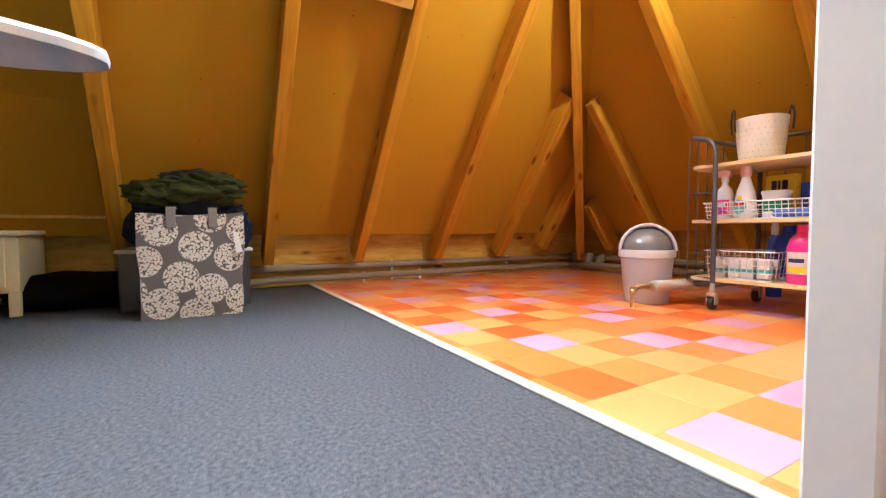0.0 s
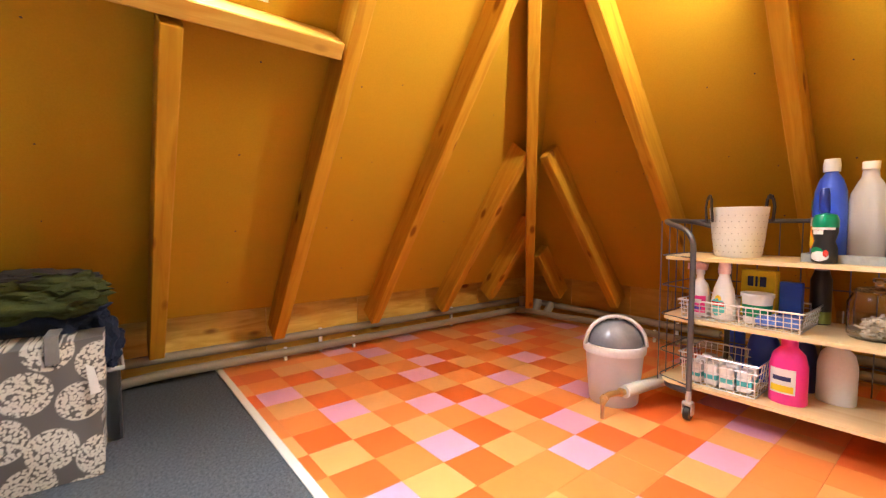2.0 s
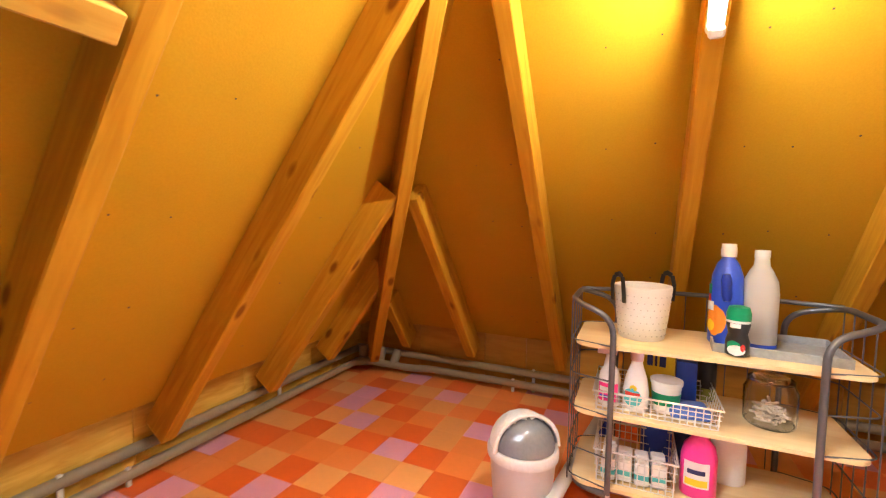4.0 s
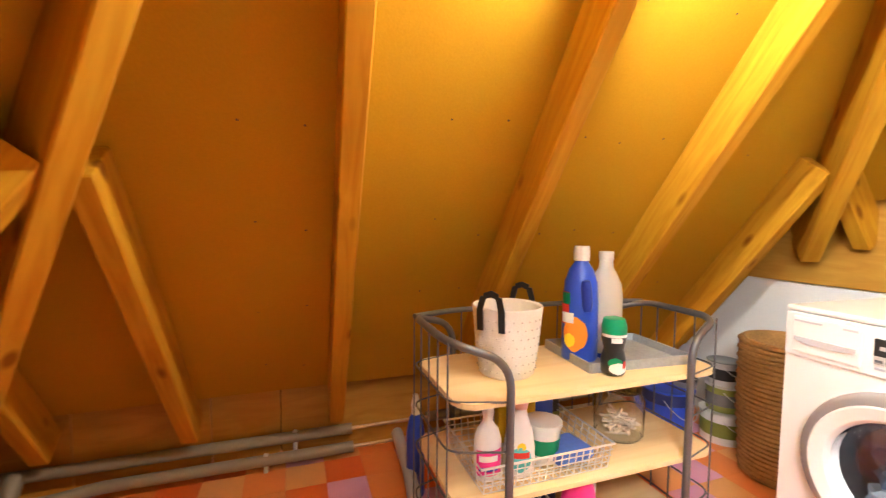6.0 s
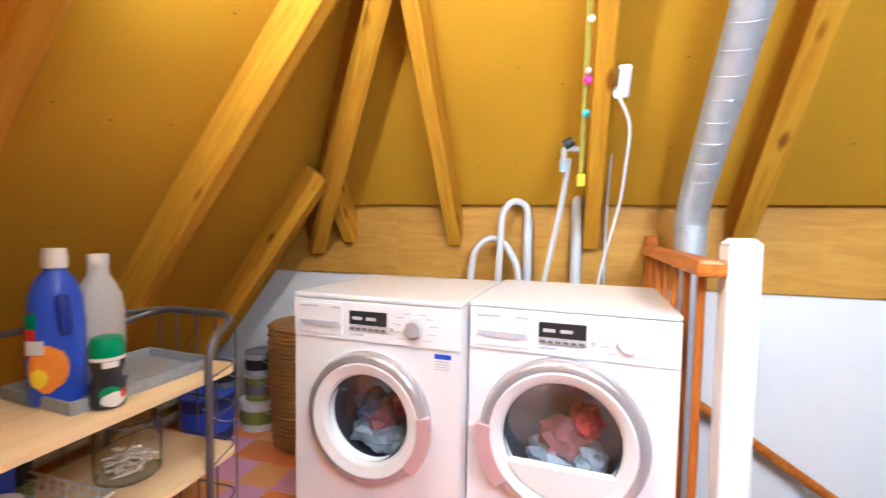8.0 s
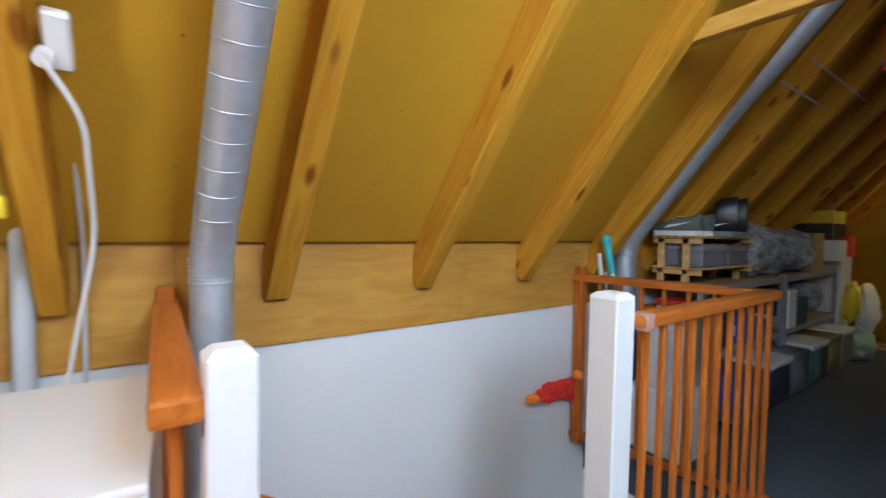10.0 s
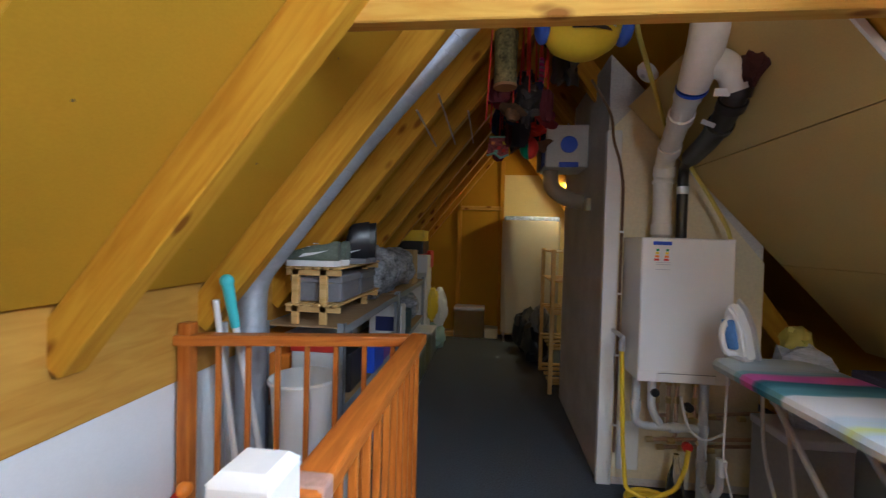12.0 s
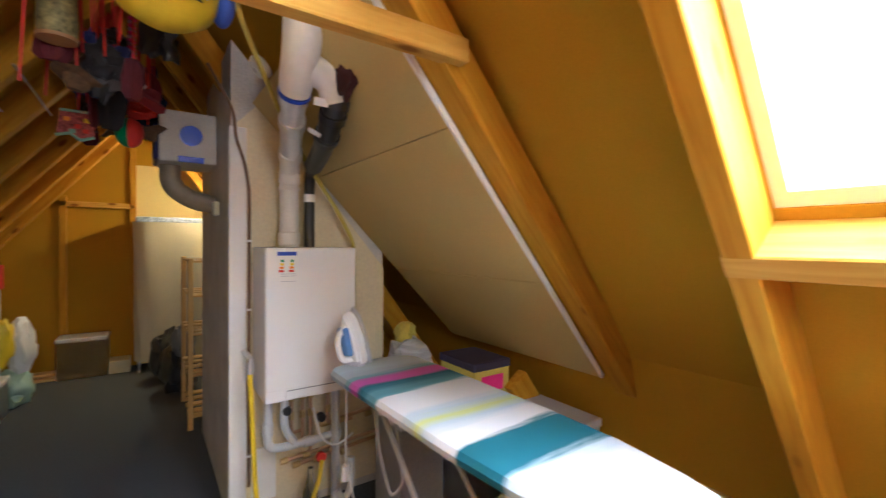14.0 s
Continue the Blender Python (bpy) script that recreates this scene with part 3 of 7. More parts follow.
# flue pipes
flue = thing("flue_pipe", "white plastic flue pipe rising from the boiler to the roof", "pipe")
bm = B()
tube(bm, [(-0.45, -2.45, 1.427), (-0.45, -2.45, 1.82), (-0.365, -2.10, 1.915), (-0.30, -1.82, 1.995)], 0.046, 24, 0.13, 7)
part("pipe", bm, FLUE_WHITE, flue, smooth=True)
for p, d, w in (((-0.45, -2.45, 1.47), (0, 0, 1), 0.03), ((-0.45, -2.45, 1.72), (0, 0, 1), 0.008), ((-0.447, -2.43, 1.775), (0.04, 0.25, 1), 0.03), ((-0.41, -2.28, 1.862), (0.22, 0.85, 0.36), 0.032), ((-0.345, -2.01, 1.94), (0.22, 0.9, 0.28), 0.03), ((-0.305, -1.845, 1.988), (0.2, 0.9, 0.3), 0.03)):
    bm = B()
    v = Vector(d).normalized() * w
    tube(bm, [Vector(p) - v, Vector(p) - v * 0.9, Vector(p) + v * 0.9, Vector(p) + v], [0.048, 0.0535, 0.0535, 0.048], 24)
    part("collar", bm, FLUE_WHITE, flue, smooth=True)
bm = B()
tube(bm, [(-0.297, -1.80, 1.995), (-0.293, -1.755, 2.03), (-0.285, -1.68, 2.10), (-0.275, -1.62, 2.18), (-0.255, -1.50, 2.36)], [0.055, 0.060, 0.063, 0.064, 0.060], 26)
part("tee_body", bm, FLUE_WHITE, flue, smooth=True)
bm = B()
tube(bm, [(-0.29, -1.72, 2.07), (-0.40, -1.725, 2.035), (-0.43, -1.745, 1.965)], 0.052, 22, 0.06, 6)
part("tee_branch", bm, FLUE_WHITE, flue, smooth=True)
bm = B()
v = Vector((0.01, 0.08, 0.055)).normalized()
tube(bm, [Vector((-0.298, -1.808, 1.99)) - v * 0.006, Vector((-0.298, -1.808, 1.99)) + v * 0.006], 0.058, 24)
part("seal_ring", bm, BLUE, flue, "blue rubber seal", smooth=True)
intake = thing("air_intake_pipe", "black plastic air pipe beside the white flue", "pipe")
bm = B()
tube(bm, [(-0.555, -2.46, 1.427), (-0.555, -2.46, 1.80), (-0.53, -2.30, 1.835)], 0.027, 18, 0.06, 6)
part("pipe", bm, BLACK, intake, smooth=True)
bm = B()
tube(bm, [(-0.535, -2.33, 1.83), (-0.49, -2.08, 1.85), (-0.45, -1.90, 1.875), (-0.432, -1.78, 1.93), (-0.43, -1.75, 1.97)], 0.044, 20, 0.08, 6)
part("elbow", bm, BLACK, intake, smooth=True)
for p, d in (((-0.452, -1.905, 1.876), (0.2, 0.9, 0.2)), ((-0.434, -1.79, 1.925), (0.1, 0.75, 0.55)), ((-0.43, -1.752, 1.96), (0, 0.4, 0.9))):
    bm = B()
    v = Vector(d).normalized() * 0.018
    tube(bm, [Vector(p) - v, Vector(p) + v], 0.0515, 22)
    part("collar", bm, BLACK, intake, smooth=True)
for q, u, w in (((-0.378, -1.745, 1.955), (0, 0.35, 0.93), 0.020), ((-0.395, -1.86, 1.885), (0.15, 0.9, 0.3), 0.020)):
    bm = B()
    q, u = Vector(q), Vector(u).normalized()
    side = u.cross(Vector((0.45, 0.8, -0.3))).normalized()
    fwd = side.cross(u).normalized() * -1
    if fwd.y < 0:
        fwd = -fwd
    q = q + fwd * 0.016
    poly(bm, [q - side * 0.026 - u * 0.014, q + side * 0.026 - u * 0.014, q + side * 0.026 + u * 0.014, q - side * 0.026 + u * 0.014], fwd * 0.002)
    part("sticker", bm, WHITE_PLASTIC, intake, "white paper sticker")
bm = B()
tube(bm, [(-0.555, -2.46, 1.66), (-0.555, -2.46, 1.70)], 0.0285, 18)
part("sticker", bm, WHITE_PLASTIC, intake, "white paper sticker", smooth=True)
pad = thing("insulation_pad", "dark maroon insulation bundle behind the flue tee", "insulation")
bm = B()
lump(bm, (-0.435, -1.665, 2.045), (0.035, 0.075, 0.085), 17, 0.35, 3)
part("felt", bm, paint("dark_maroon_felt", (0.055, 0.012, 0.010), 0.95, var=0.4, scale=20), pad, smooth=True)

# pipes under the boiler
manifold = thing("boiler_pipework", "tangle of copper, brass and grey pipes under the boiler", "pipes")
for x, zt, x2 in ((-0.467, 0.47, -0.52), (-0.524, 0.40, -0.60), (-0.566, 0.345, -0.50), (-0.658, 0.47, -0.80)):
    bm = B()
    tube(bm, [(x, -2.46, 0.70), (x, -2.46, zt), (x2, -2.47, zt)], 0.0095, 10, 0.03)
    part("pipe", bm, COPPER, manifold, smooth=True)
    for zv in (0.655, 0.56):
        bm = B()
        lathe(bm, [(0.0, -0.017), (0.017, -0.017), (0.017, 0.013), (0.012, 0.02), (0.0, 0.02)], 6, (x, -2.46, zv))
        part("nut", bm, BRASS, manifold)
for z, x0, x1, y in ((0.475, -0.64, -1.0, -2.47), (0.345, -0.425, -1.0, -2.44), (0.285, -0.50, -1.0, -2.49)):
    bm = B()
    tube(bm, [(x0, y, z), (x1, y - 0.02, z + 0.03)], 0.0105, 10)
    part("cross_pipe", bm, COPPER, manifold, smooth=True)
    for x in (x0, x0 - 0.11, x0 - 0.26):
        bm = B()
        tube(bm, [(x + 0.018, y, z), (x - 0.018, y - 0.001, z + 0.002)], 0.0165, 8)
        part("coupling", bm, BRASS, manifold, smooth=True)
for pts, r in (
        ([(-0.345, -2.43, 0.70), (-0.345, -2.43, 0.43), (-0.44, -2.43, 0.42), (-0.72, -2.44, 0.42)], 0.021),
        ([(-0.418, -2.41, 0.69), (-0.418, -2.41, 0.52), (-0.47, -2.42, 0.44)], 0.020),
        ([(-0.69, -2.43, 0.70), (-0.69, -2.43, 0.02)], 0.022),
        ([(-0.69, -2.41, 0.13), (-0.73, -2.41, 0.05), (-0.775, -2.41, 0.12), (-0.775, -2.42, 0.28)], 0.019)):
    bm = B()
    tube(bm, pts, r, 14, 0.06, 6)
    part("waste_pipe", bm, PVC_LIGHT, manifold, "grey plastic waste pipe", smooth=True)
for p, q in (((-0.345, -2.43, 0.56), (-0.345, -2.43, 0.50)), ((-0.52, -2.432, 0.42), (-0.57, -2.434, 0.42)), ((-0.69, -2.43, 0.40), (-0.69, -2.43, 0.45)), ((-0.69, -2.43, 0.22), (-0.69, -2.43, 0.26))):
    bm = B()
    tube(bm, [p, q], 0.0265, 14)
    part("socket", bm, PVC_LIGHT, manifold, smooth=True)
bm = B()
tube(bm, [(-0.56, -2.40, 0.60), (-0.60, -2.39, 0.43), (-0.68, -2.39, 0.37), (-0.78, -2.40, 0.42)], 0.006, 8, 0.07, 6)
part("overflow_tube", bm, WHITE_PLASTIC, manifold, "thin white overflow tube", smooth=True)
bm = B()
lathe(bm, [(0.0, -0.012), (0.026, -0.012), (0.026, 0.012), (0.0, 0.012)], 10, m=pose(-0.602, -2.40, 0.335, 90))
part("tap_wheel", bm, RED, manifold, "red tap handle", smooth=True)
bm = B()
tube(bm, [(-0.602, -2.44, 0.345), (-0.602, -2.41, 0.335)], 0.011, 10)
part("tap_stem", bm, BRASS, manifold, smooth=True)
for x, z in ((-0.427, 0.615), (-0.60, 0.545)):
    bm = B()
    lathe(bm, [(0.0, -0.02), (0.022, -0.018), (0.024, 0.01), (0.0, 0.016)], 10, m=pose(x, -2.40, z, 90))
    part("knob", bm, BLACK, manifold, smooth=True)
    bm = B()
    tube(bm, [(x, -2.46, z), (x, -2.405, z)], 0.010, 8)
    part("valve_stem", bm, BRASS, manifold, smooth=True)
bm = B()
lathe(bm, [(0.0, 0), (0.040, 0.0), (0.045, 0.03), (0.040, 0.16), (0.016, 0.23), (0.014, 0.28), (0.0, 0.28)], 16, (-0.545, -2.39, 0.02))
part("siphon_bottle", bm, GLASS, manifold, "clear plastic siphon bottle", smooth=True)
panel_white = thing("wall_plate", "white board fixed low on the chimney front", "panel")
bm = B()
box(bm, -0.42, -0.30, CY1 + 0.0145, CY1 + 0.022, 0.10, 0.38, 0.003)
part("plate", bm, WHITE, panel_white)

hose = thing("yellow_hose", "yellow garden hose hanging from a tap, coiled on the floor", "hose")
bm = B()
coil = [(-0.262, -2.42, 0.83), (-0.285, -2.42, 0.30), (-0.30, -2.40, 0.09)]
coil += [(-0.41 + 0.13 * math.cos(a), -2.33 + 0.12 * math.sin(a), 0.022 + 0.004 * a) for a in [2.6 + 0.5 * i for i in range(22)]]
coil += [(-0.53, -2.34, 0.14), (-0.585, -2.37, 0.24), (-0.602, -2.385, 0.325)]
tube(bm, coil, 0.0115, 10, 0.03, 3)
part("tubing", bm, YELLOW, hose, smooth=True)
bm = B()
tube(bm, [(-0.262, -2.42, 0.82), (-0.262, -2.42, 0.87)], 0.017, 12)
part("coupling", bm, SILVER, hose, smooth=True)
bm = B()
tube(bm, [(-0.262, -2.586, 0.895), (-0.262, -2.40, 0.895), (-0.262, -2.42, 0.86)], 0.012, 12, 0.02)
tap = part("tap", bm, SILVER, hose, "chrome garden tap", smooth=True)

conduit = thing("conduit", "thin brown conduit clipped up the chimney corner", "cable")
bm = B()
tube(bm, [(-0.285, -2.572, 0.20), (-0.285, -2.572, 1.72), (-0.262, -2.572, 1.86), (-0.222, -2.572, 1.97), (-0.215, -2.574, 2.10), (-0.16, -2.572, 2.20), (-0.10, -2.60, 2.32)], 0.008, 8, 0.05)
part("tubing", bm, paint("brown_conduit", (0.16, 0.09, 0.05), 0.5), conduit, smooth=True)
for z in (0.35, 0.75, 1.1, 1.45):
    bm = B()
    box(bm, -0.297, -0.273, -2.588, -2.563, z, z + 0.012, 0.002)
    part("clip", bm, WHITE_PLASTIC, conduit)
gas = thing("gas_pipe", "yellow painted gas pipe bending along the roof", "pipe")
bm = B()
tube(bm, [(-0.80, -2.45, 0.7), (-0.80, -2.45, 1.45), (-0.70, -2.44, 1.62), (-0.42, -2.36, 1.98), (-0.13, -1.95, 2.30), (-0.10, -1.90, 2.50)], 0.011, 10, 0.06)
part("tubing", bm, paint("mustard_paint", (0.55, 0.45, 0.08), 0.4), gas, smooth=True)

smoke = thing("smoke_detector", "round white smoke detector on the roof lining", "smoke detector", Matrix.Translation((-0.262, -2.165, 2.20)) @ (nb * 1.0).to_track_quat("Z", "Y").to_matrix().to_4x4())
bm = B()
lathe(bm, [(0.0, -0.004), (0.05, -0.004), (0.052, 0.02), (0.04, 0.034), (0.0, 0.036)], 28)
part("housing", bm, WHITE_PLASTIC, smoke, smooth=True)
bm = B()
lathe(bm, [(0.0, 0.036), (0.012, 0.036), (0.012, 0.040), (0.0, 0.040)], 14)
part("button", bm, GREY_PLASTIC, smoke, "grey test button", smooth=True)

# extractor fan box on the chimney side
fan = thing("extractor_fan", "pale grey ventilation fan box with a blue round cap", "fan")
bm = B()
box(bm, -0.196, 0.09, -3.40, -3.06, 1.90, 2.19, 0.012, 2)
part("box", bm, paint("pale_grey_plastic", (0.55, 0.54, 0.50), 0.5), fan)
bm = B()
lathe(bm, [(0, 0), (0.058, 0), (0.055, 0.012), (0, 0.014)], 24, m=pose(-0.065, -3.059, 2.055, -90))
part("cap", bm, BLUE, fan, "blue round cap", smooth=True)
bm = B()
box(bm, 0.091, 0.115, -3.38, -3.08, 1.91, 2.18, 0.008)
part("side_panel", bm, NAVY, fan, "dark blue side panel")
bm = B()
box(bm, -0.13, 0.0, -3.059, -3.05, 1.90, 1.935, 0.004)
part("clip", bm, BLUE, fan)
bm = B()
tube(bm, [(0.03, -3.22, 1.90), (0.03, -3.22, 1.78), (-0.08, -3.22, 1.70), (-0.196, -3.22, 1.68)], 0.055, 20, 0.09, 6)
part("elbow", bm, PVC, fan, "grey plastic elbow duct", smooth=True)
sock = thing("junction_box", "small square cream junction box", "junction box")
bm = B()
box(bm, -0.196, -0.165, -3.02, -2.94, 1.60, 1.68, 0.006)
part("cover", bm, paint("cream_plastic", (0.68, 0.62, 0.40), 0.4), sock)

# ---- tube lamps ----
def tube_lamp(m, glow_mat, label, length=1.15):
    t = thing("tube_lamp", label, "lamp", m)
    bm = B()
    box(bm, 0, length + 0.06, -0.022, 0.022, 0.0, 0.035, 0.004)
    part("batten", bm, WHITE_PLASTIC, t)
    bm = B()
    tube(bm, [(0.035, 0, 0.062), (length + 0.025, 0, 0.062)], 0.014, 14)
    part("tube", bm, glow_mat, t, "glowing fluorescent tube", smooth=True)
    for x in (0.0, length + 0.03):
        bm = B()
        box(bm, x, x + 0.03, -0.02, 0.02, 0.03, 0.085, 0.006)
        part("holder", bm, WHITE_PLASTIC, t)
    return t


ax = (Vector(rn(0.112, 2.5)) - Vector(rn(0.112, 1.69))).normalized()
m = Matrix((ax, NN.cross(ax), NN)).transposed().to_4x4()
m.translation = Vector(rn(0.108, 1.64)) + NN * 0.001
tube_lamp(m, TUBE_GLOW, "bare fluorescent tube lamp on a rafter, lit")
m2 = Matrix(((0, 1, 0), (1, 0, 0), (0, 0, -1))).transposed().to_4x4()
m2.translation = Vector((-0.47, -5.95, 2.13))
tube_lamp(m2, LAMP_GLOW, "bare fluorescent tube lamp near the far gable, lit", 0.6)


# ---- washing machines ----
MAUVE = paint("salmon_grey_plastic", (0.58, 0.36, 0.36), 0.35, var=0.03, bump=0.0)
RING = paint("satin_silver_ring", (0.56, 0.52, 0.54), 0.26, 0.55, var=0.03, bump=0.0)
DRUM = paint("drum_steel", (0.55, 0.55, 0.57), 0.25, 0.9, var=0.1)
# pink stands in for the floor's reflection in the door glass
PINKISH = paint("pink_reflection_lump", (0.24, 0.085, 0.095), 0.9, var=0.3, scale=14, fine=90, bump=1.0)
RED_LAUNDRY = paint("red_laundry", (0.45, 0.03, 0.04), 0.9, var=0.3, scale=14, fine=90, bump=1.0)
DENIM = paint("denim_laundry", (0.06, 0.08, 0.14), 0.9, var=0.3, scale=14, fine=90, bump=1.0)
LINEN = paint("pale_laundry", (0.27, 0.30, 0.34), 0.9, var=0.15, scale=14, fine=90, bump=1.0)


def front_panel(bm, cx, cz, r, x0, x1, z0, z1, y0, y1):
    """A flat front with a round opening, from y0 (outside) to y1."""
    angles = [2 * math.pi * i / 56 for i in range(56)] + [math.atan2(z - cz, x - cx) % (2 * math.pi) for x in (x0, x1) for z in (z0, z1)]
    inner, outer, inner_b, outer_b = [], [], [], []
    for a in sorted(angles):
        dx, dz = math.cos(a), math.sin(a)
        k = min(((x1 if dx > 0 else x0) - cx) / dx if abs(dx) > 1e-6 else 9, ((z1 if dz > 0 else z0) - cz) / dz if abs(dz) > 1e-6 else 9)
        for ring, q, y in ((inner, r, y0), (outer, k, y0), (inner_b, r, y1), (outer_b, k, y1)):
            ring.append(bm.verts.new((cx + q * dx, y, cz + q * dz)))
    n = len(inner)
    for i in range(n):
        j = (i + 1) % n
        for p, q in ((inner, outer), (outer, outer_b), (outer_b, inner_b), (inner_b, inner)):
            bm.faces.new((p[i], p[j], q[j], q[i]))


def porthole(t, cx, cz, r, dryer):
    """Door with its ring, glass bowl and grip before a drum; the front plane is y = 0, outward is -y."""
    m = pose(cx, -0.001, cz, 90)
    w = r * (0.66 if not dryer else 0.70)
    door = B()
    lathe(door, [(r * 0.86, 0.0), (r, 0.0), (r, 0.014), (r * 0.975, 0.028), (r * 0.93, 0.036), (r * 0.865, 0.038), (r * 0.86, 0.030)], 56, m=m)
    d = part("door", door, RING, t, "silver-grey porthole door ring", smooth=True)
    bm = B()
    lathe(bm, [(r * 0.862, 0.037), (r * 0.84, 0.040), (w * 1.06, 0.030), (w, 0.016), (w, -0.02), (w * 1.04, -0.02), (r * 0.855, 0.0)], 56, m=m)
    part("inner_ring", bm, WHITE_PLASTIC, d, "white inner ring", smooth=True)
    bm = B()
    lathe(bm, [(r * 0.95, -0.022), (r * 0.97, -0.06), (r * 1.0, -0.30), (r * 0.5, -0.315), (0.0, -0.30), (0.0, -0.305), (r * 0.5, -0.325), (r * 1.02, -0.31), (r * 0.99, -0.06), (r * 0.97, -0.022)], 40, m=m)
    part("drum", bm, DRUM, d, "steel drum behind the glass", smooth=True)
    for k in range(3):
        a = math.radians(40 + 120 * k)
        bm = B()
        box(bm, r * 0.80, r * 0.97, -0.03, 0.03, -0.29, -0.08, 0.02, 2, m=m @ pose(0, 0, 0, 0, 0, math.degrees(a)))
        part("drum_lifter", bm, DRUM, d, smooth=True)
    # the pink lump imitates reflected floor colour, the others are laundry
    for k, (mt, dx, dz, sz) in enumerate(((LINEN, -0.02, -0.12, 0.09), (RED_LAUNDRY, 0.06, 0.0, 0.055), (LINEN, 0.07, -0.10, 0.06), (DENIM, -0.06, -0.03, 0.065), (PINKISH, 0.0, -0.05, 0.08))):
        if dryer and k == 3:
            continue
        bm = B()
        lump(bm, (cx + dx * r / 0.218, 0.14 + 0.02 * (k % 2), cz + dz * r / 0.218), (sz, 0.07, sz * 0.8), 130 + k + 9 * dryer, 0.5, 3, 2.4)
        part("laundry", bm, mt, d, "crumpled laundry in the drum, its pink standing in for reflected floor", smooth=True)
    bm = B()
    depth = -0.075 if not dryer else -0.03
    prof = [(w * 0.995, 0.016), (w * 0.97, -0.01), (w * 0.86, depth * 0.75), (w * 0.55, depth * 0.97), (0.0, depth)]
    lathe(bm, prof + [(q, z - 0.004) for q, z in reversed(prof)], 48, m=m)
    g = part("glass_bowl", bm, GLASS, d, "clear glass bowl", smooth=True)
    g.visible_shadow = False
    bm = B()
    lo_a, hi_a = (-0.72, 0.20) if not dryer else (math.pi - 0.10, math.pi + 0.74)
    n = 12
    ring_o = [(cx + r * 1.035 * math.cos(lo_a + (hi_a - lo_a) * i / n), cz + r * 1.035 * math.sin(lo_a + (hi_a - lo_a) * i / n)) for i in range(n + 1)]
    ring_i = [(cx + r * 0.845 * math.cos(lo_a + (hi_a - lo_a) * i / n), cz + r * 0.845 * math.sin(lo_a + (hi_a - lo_a) * i / n)) for i in range(n + 1)]
    poly(bm, [(x, -0.020, z) for x, z in ring_o + ring_i[::-1]], (0, -0.024, 0))
    bmesh.ops.bevel(bm, geom=list(bm.edges), offset=0.003, segments=1, affect="EDGES")
    part("handle", bm, MAUVE, d, "salmon-grey door grip")
    if dryer:
        bm = B()
        arc = [math.radians(208 + 12.4 * i) for i in range(11)]
        poly(bm, [(cx + w * 1.01 * math.cos(a), 0.0, cz + w * 1.01 * math.sin(a)) for a in arc], (0, -0.034, 0))
        part("lower_cover", bm, WHITE_PLASTIC, d, "white lower door cover")


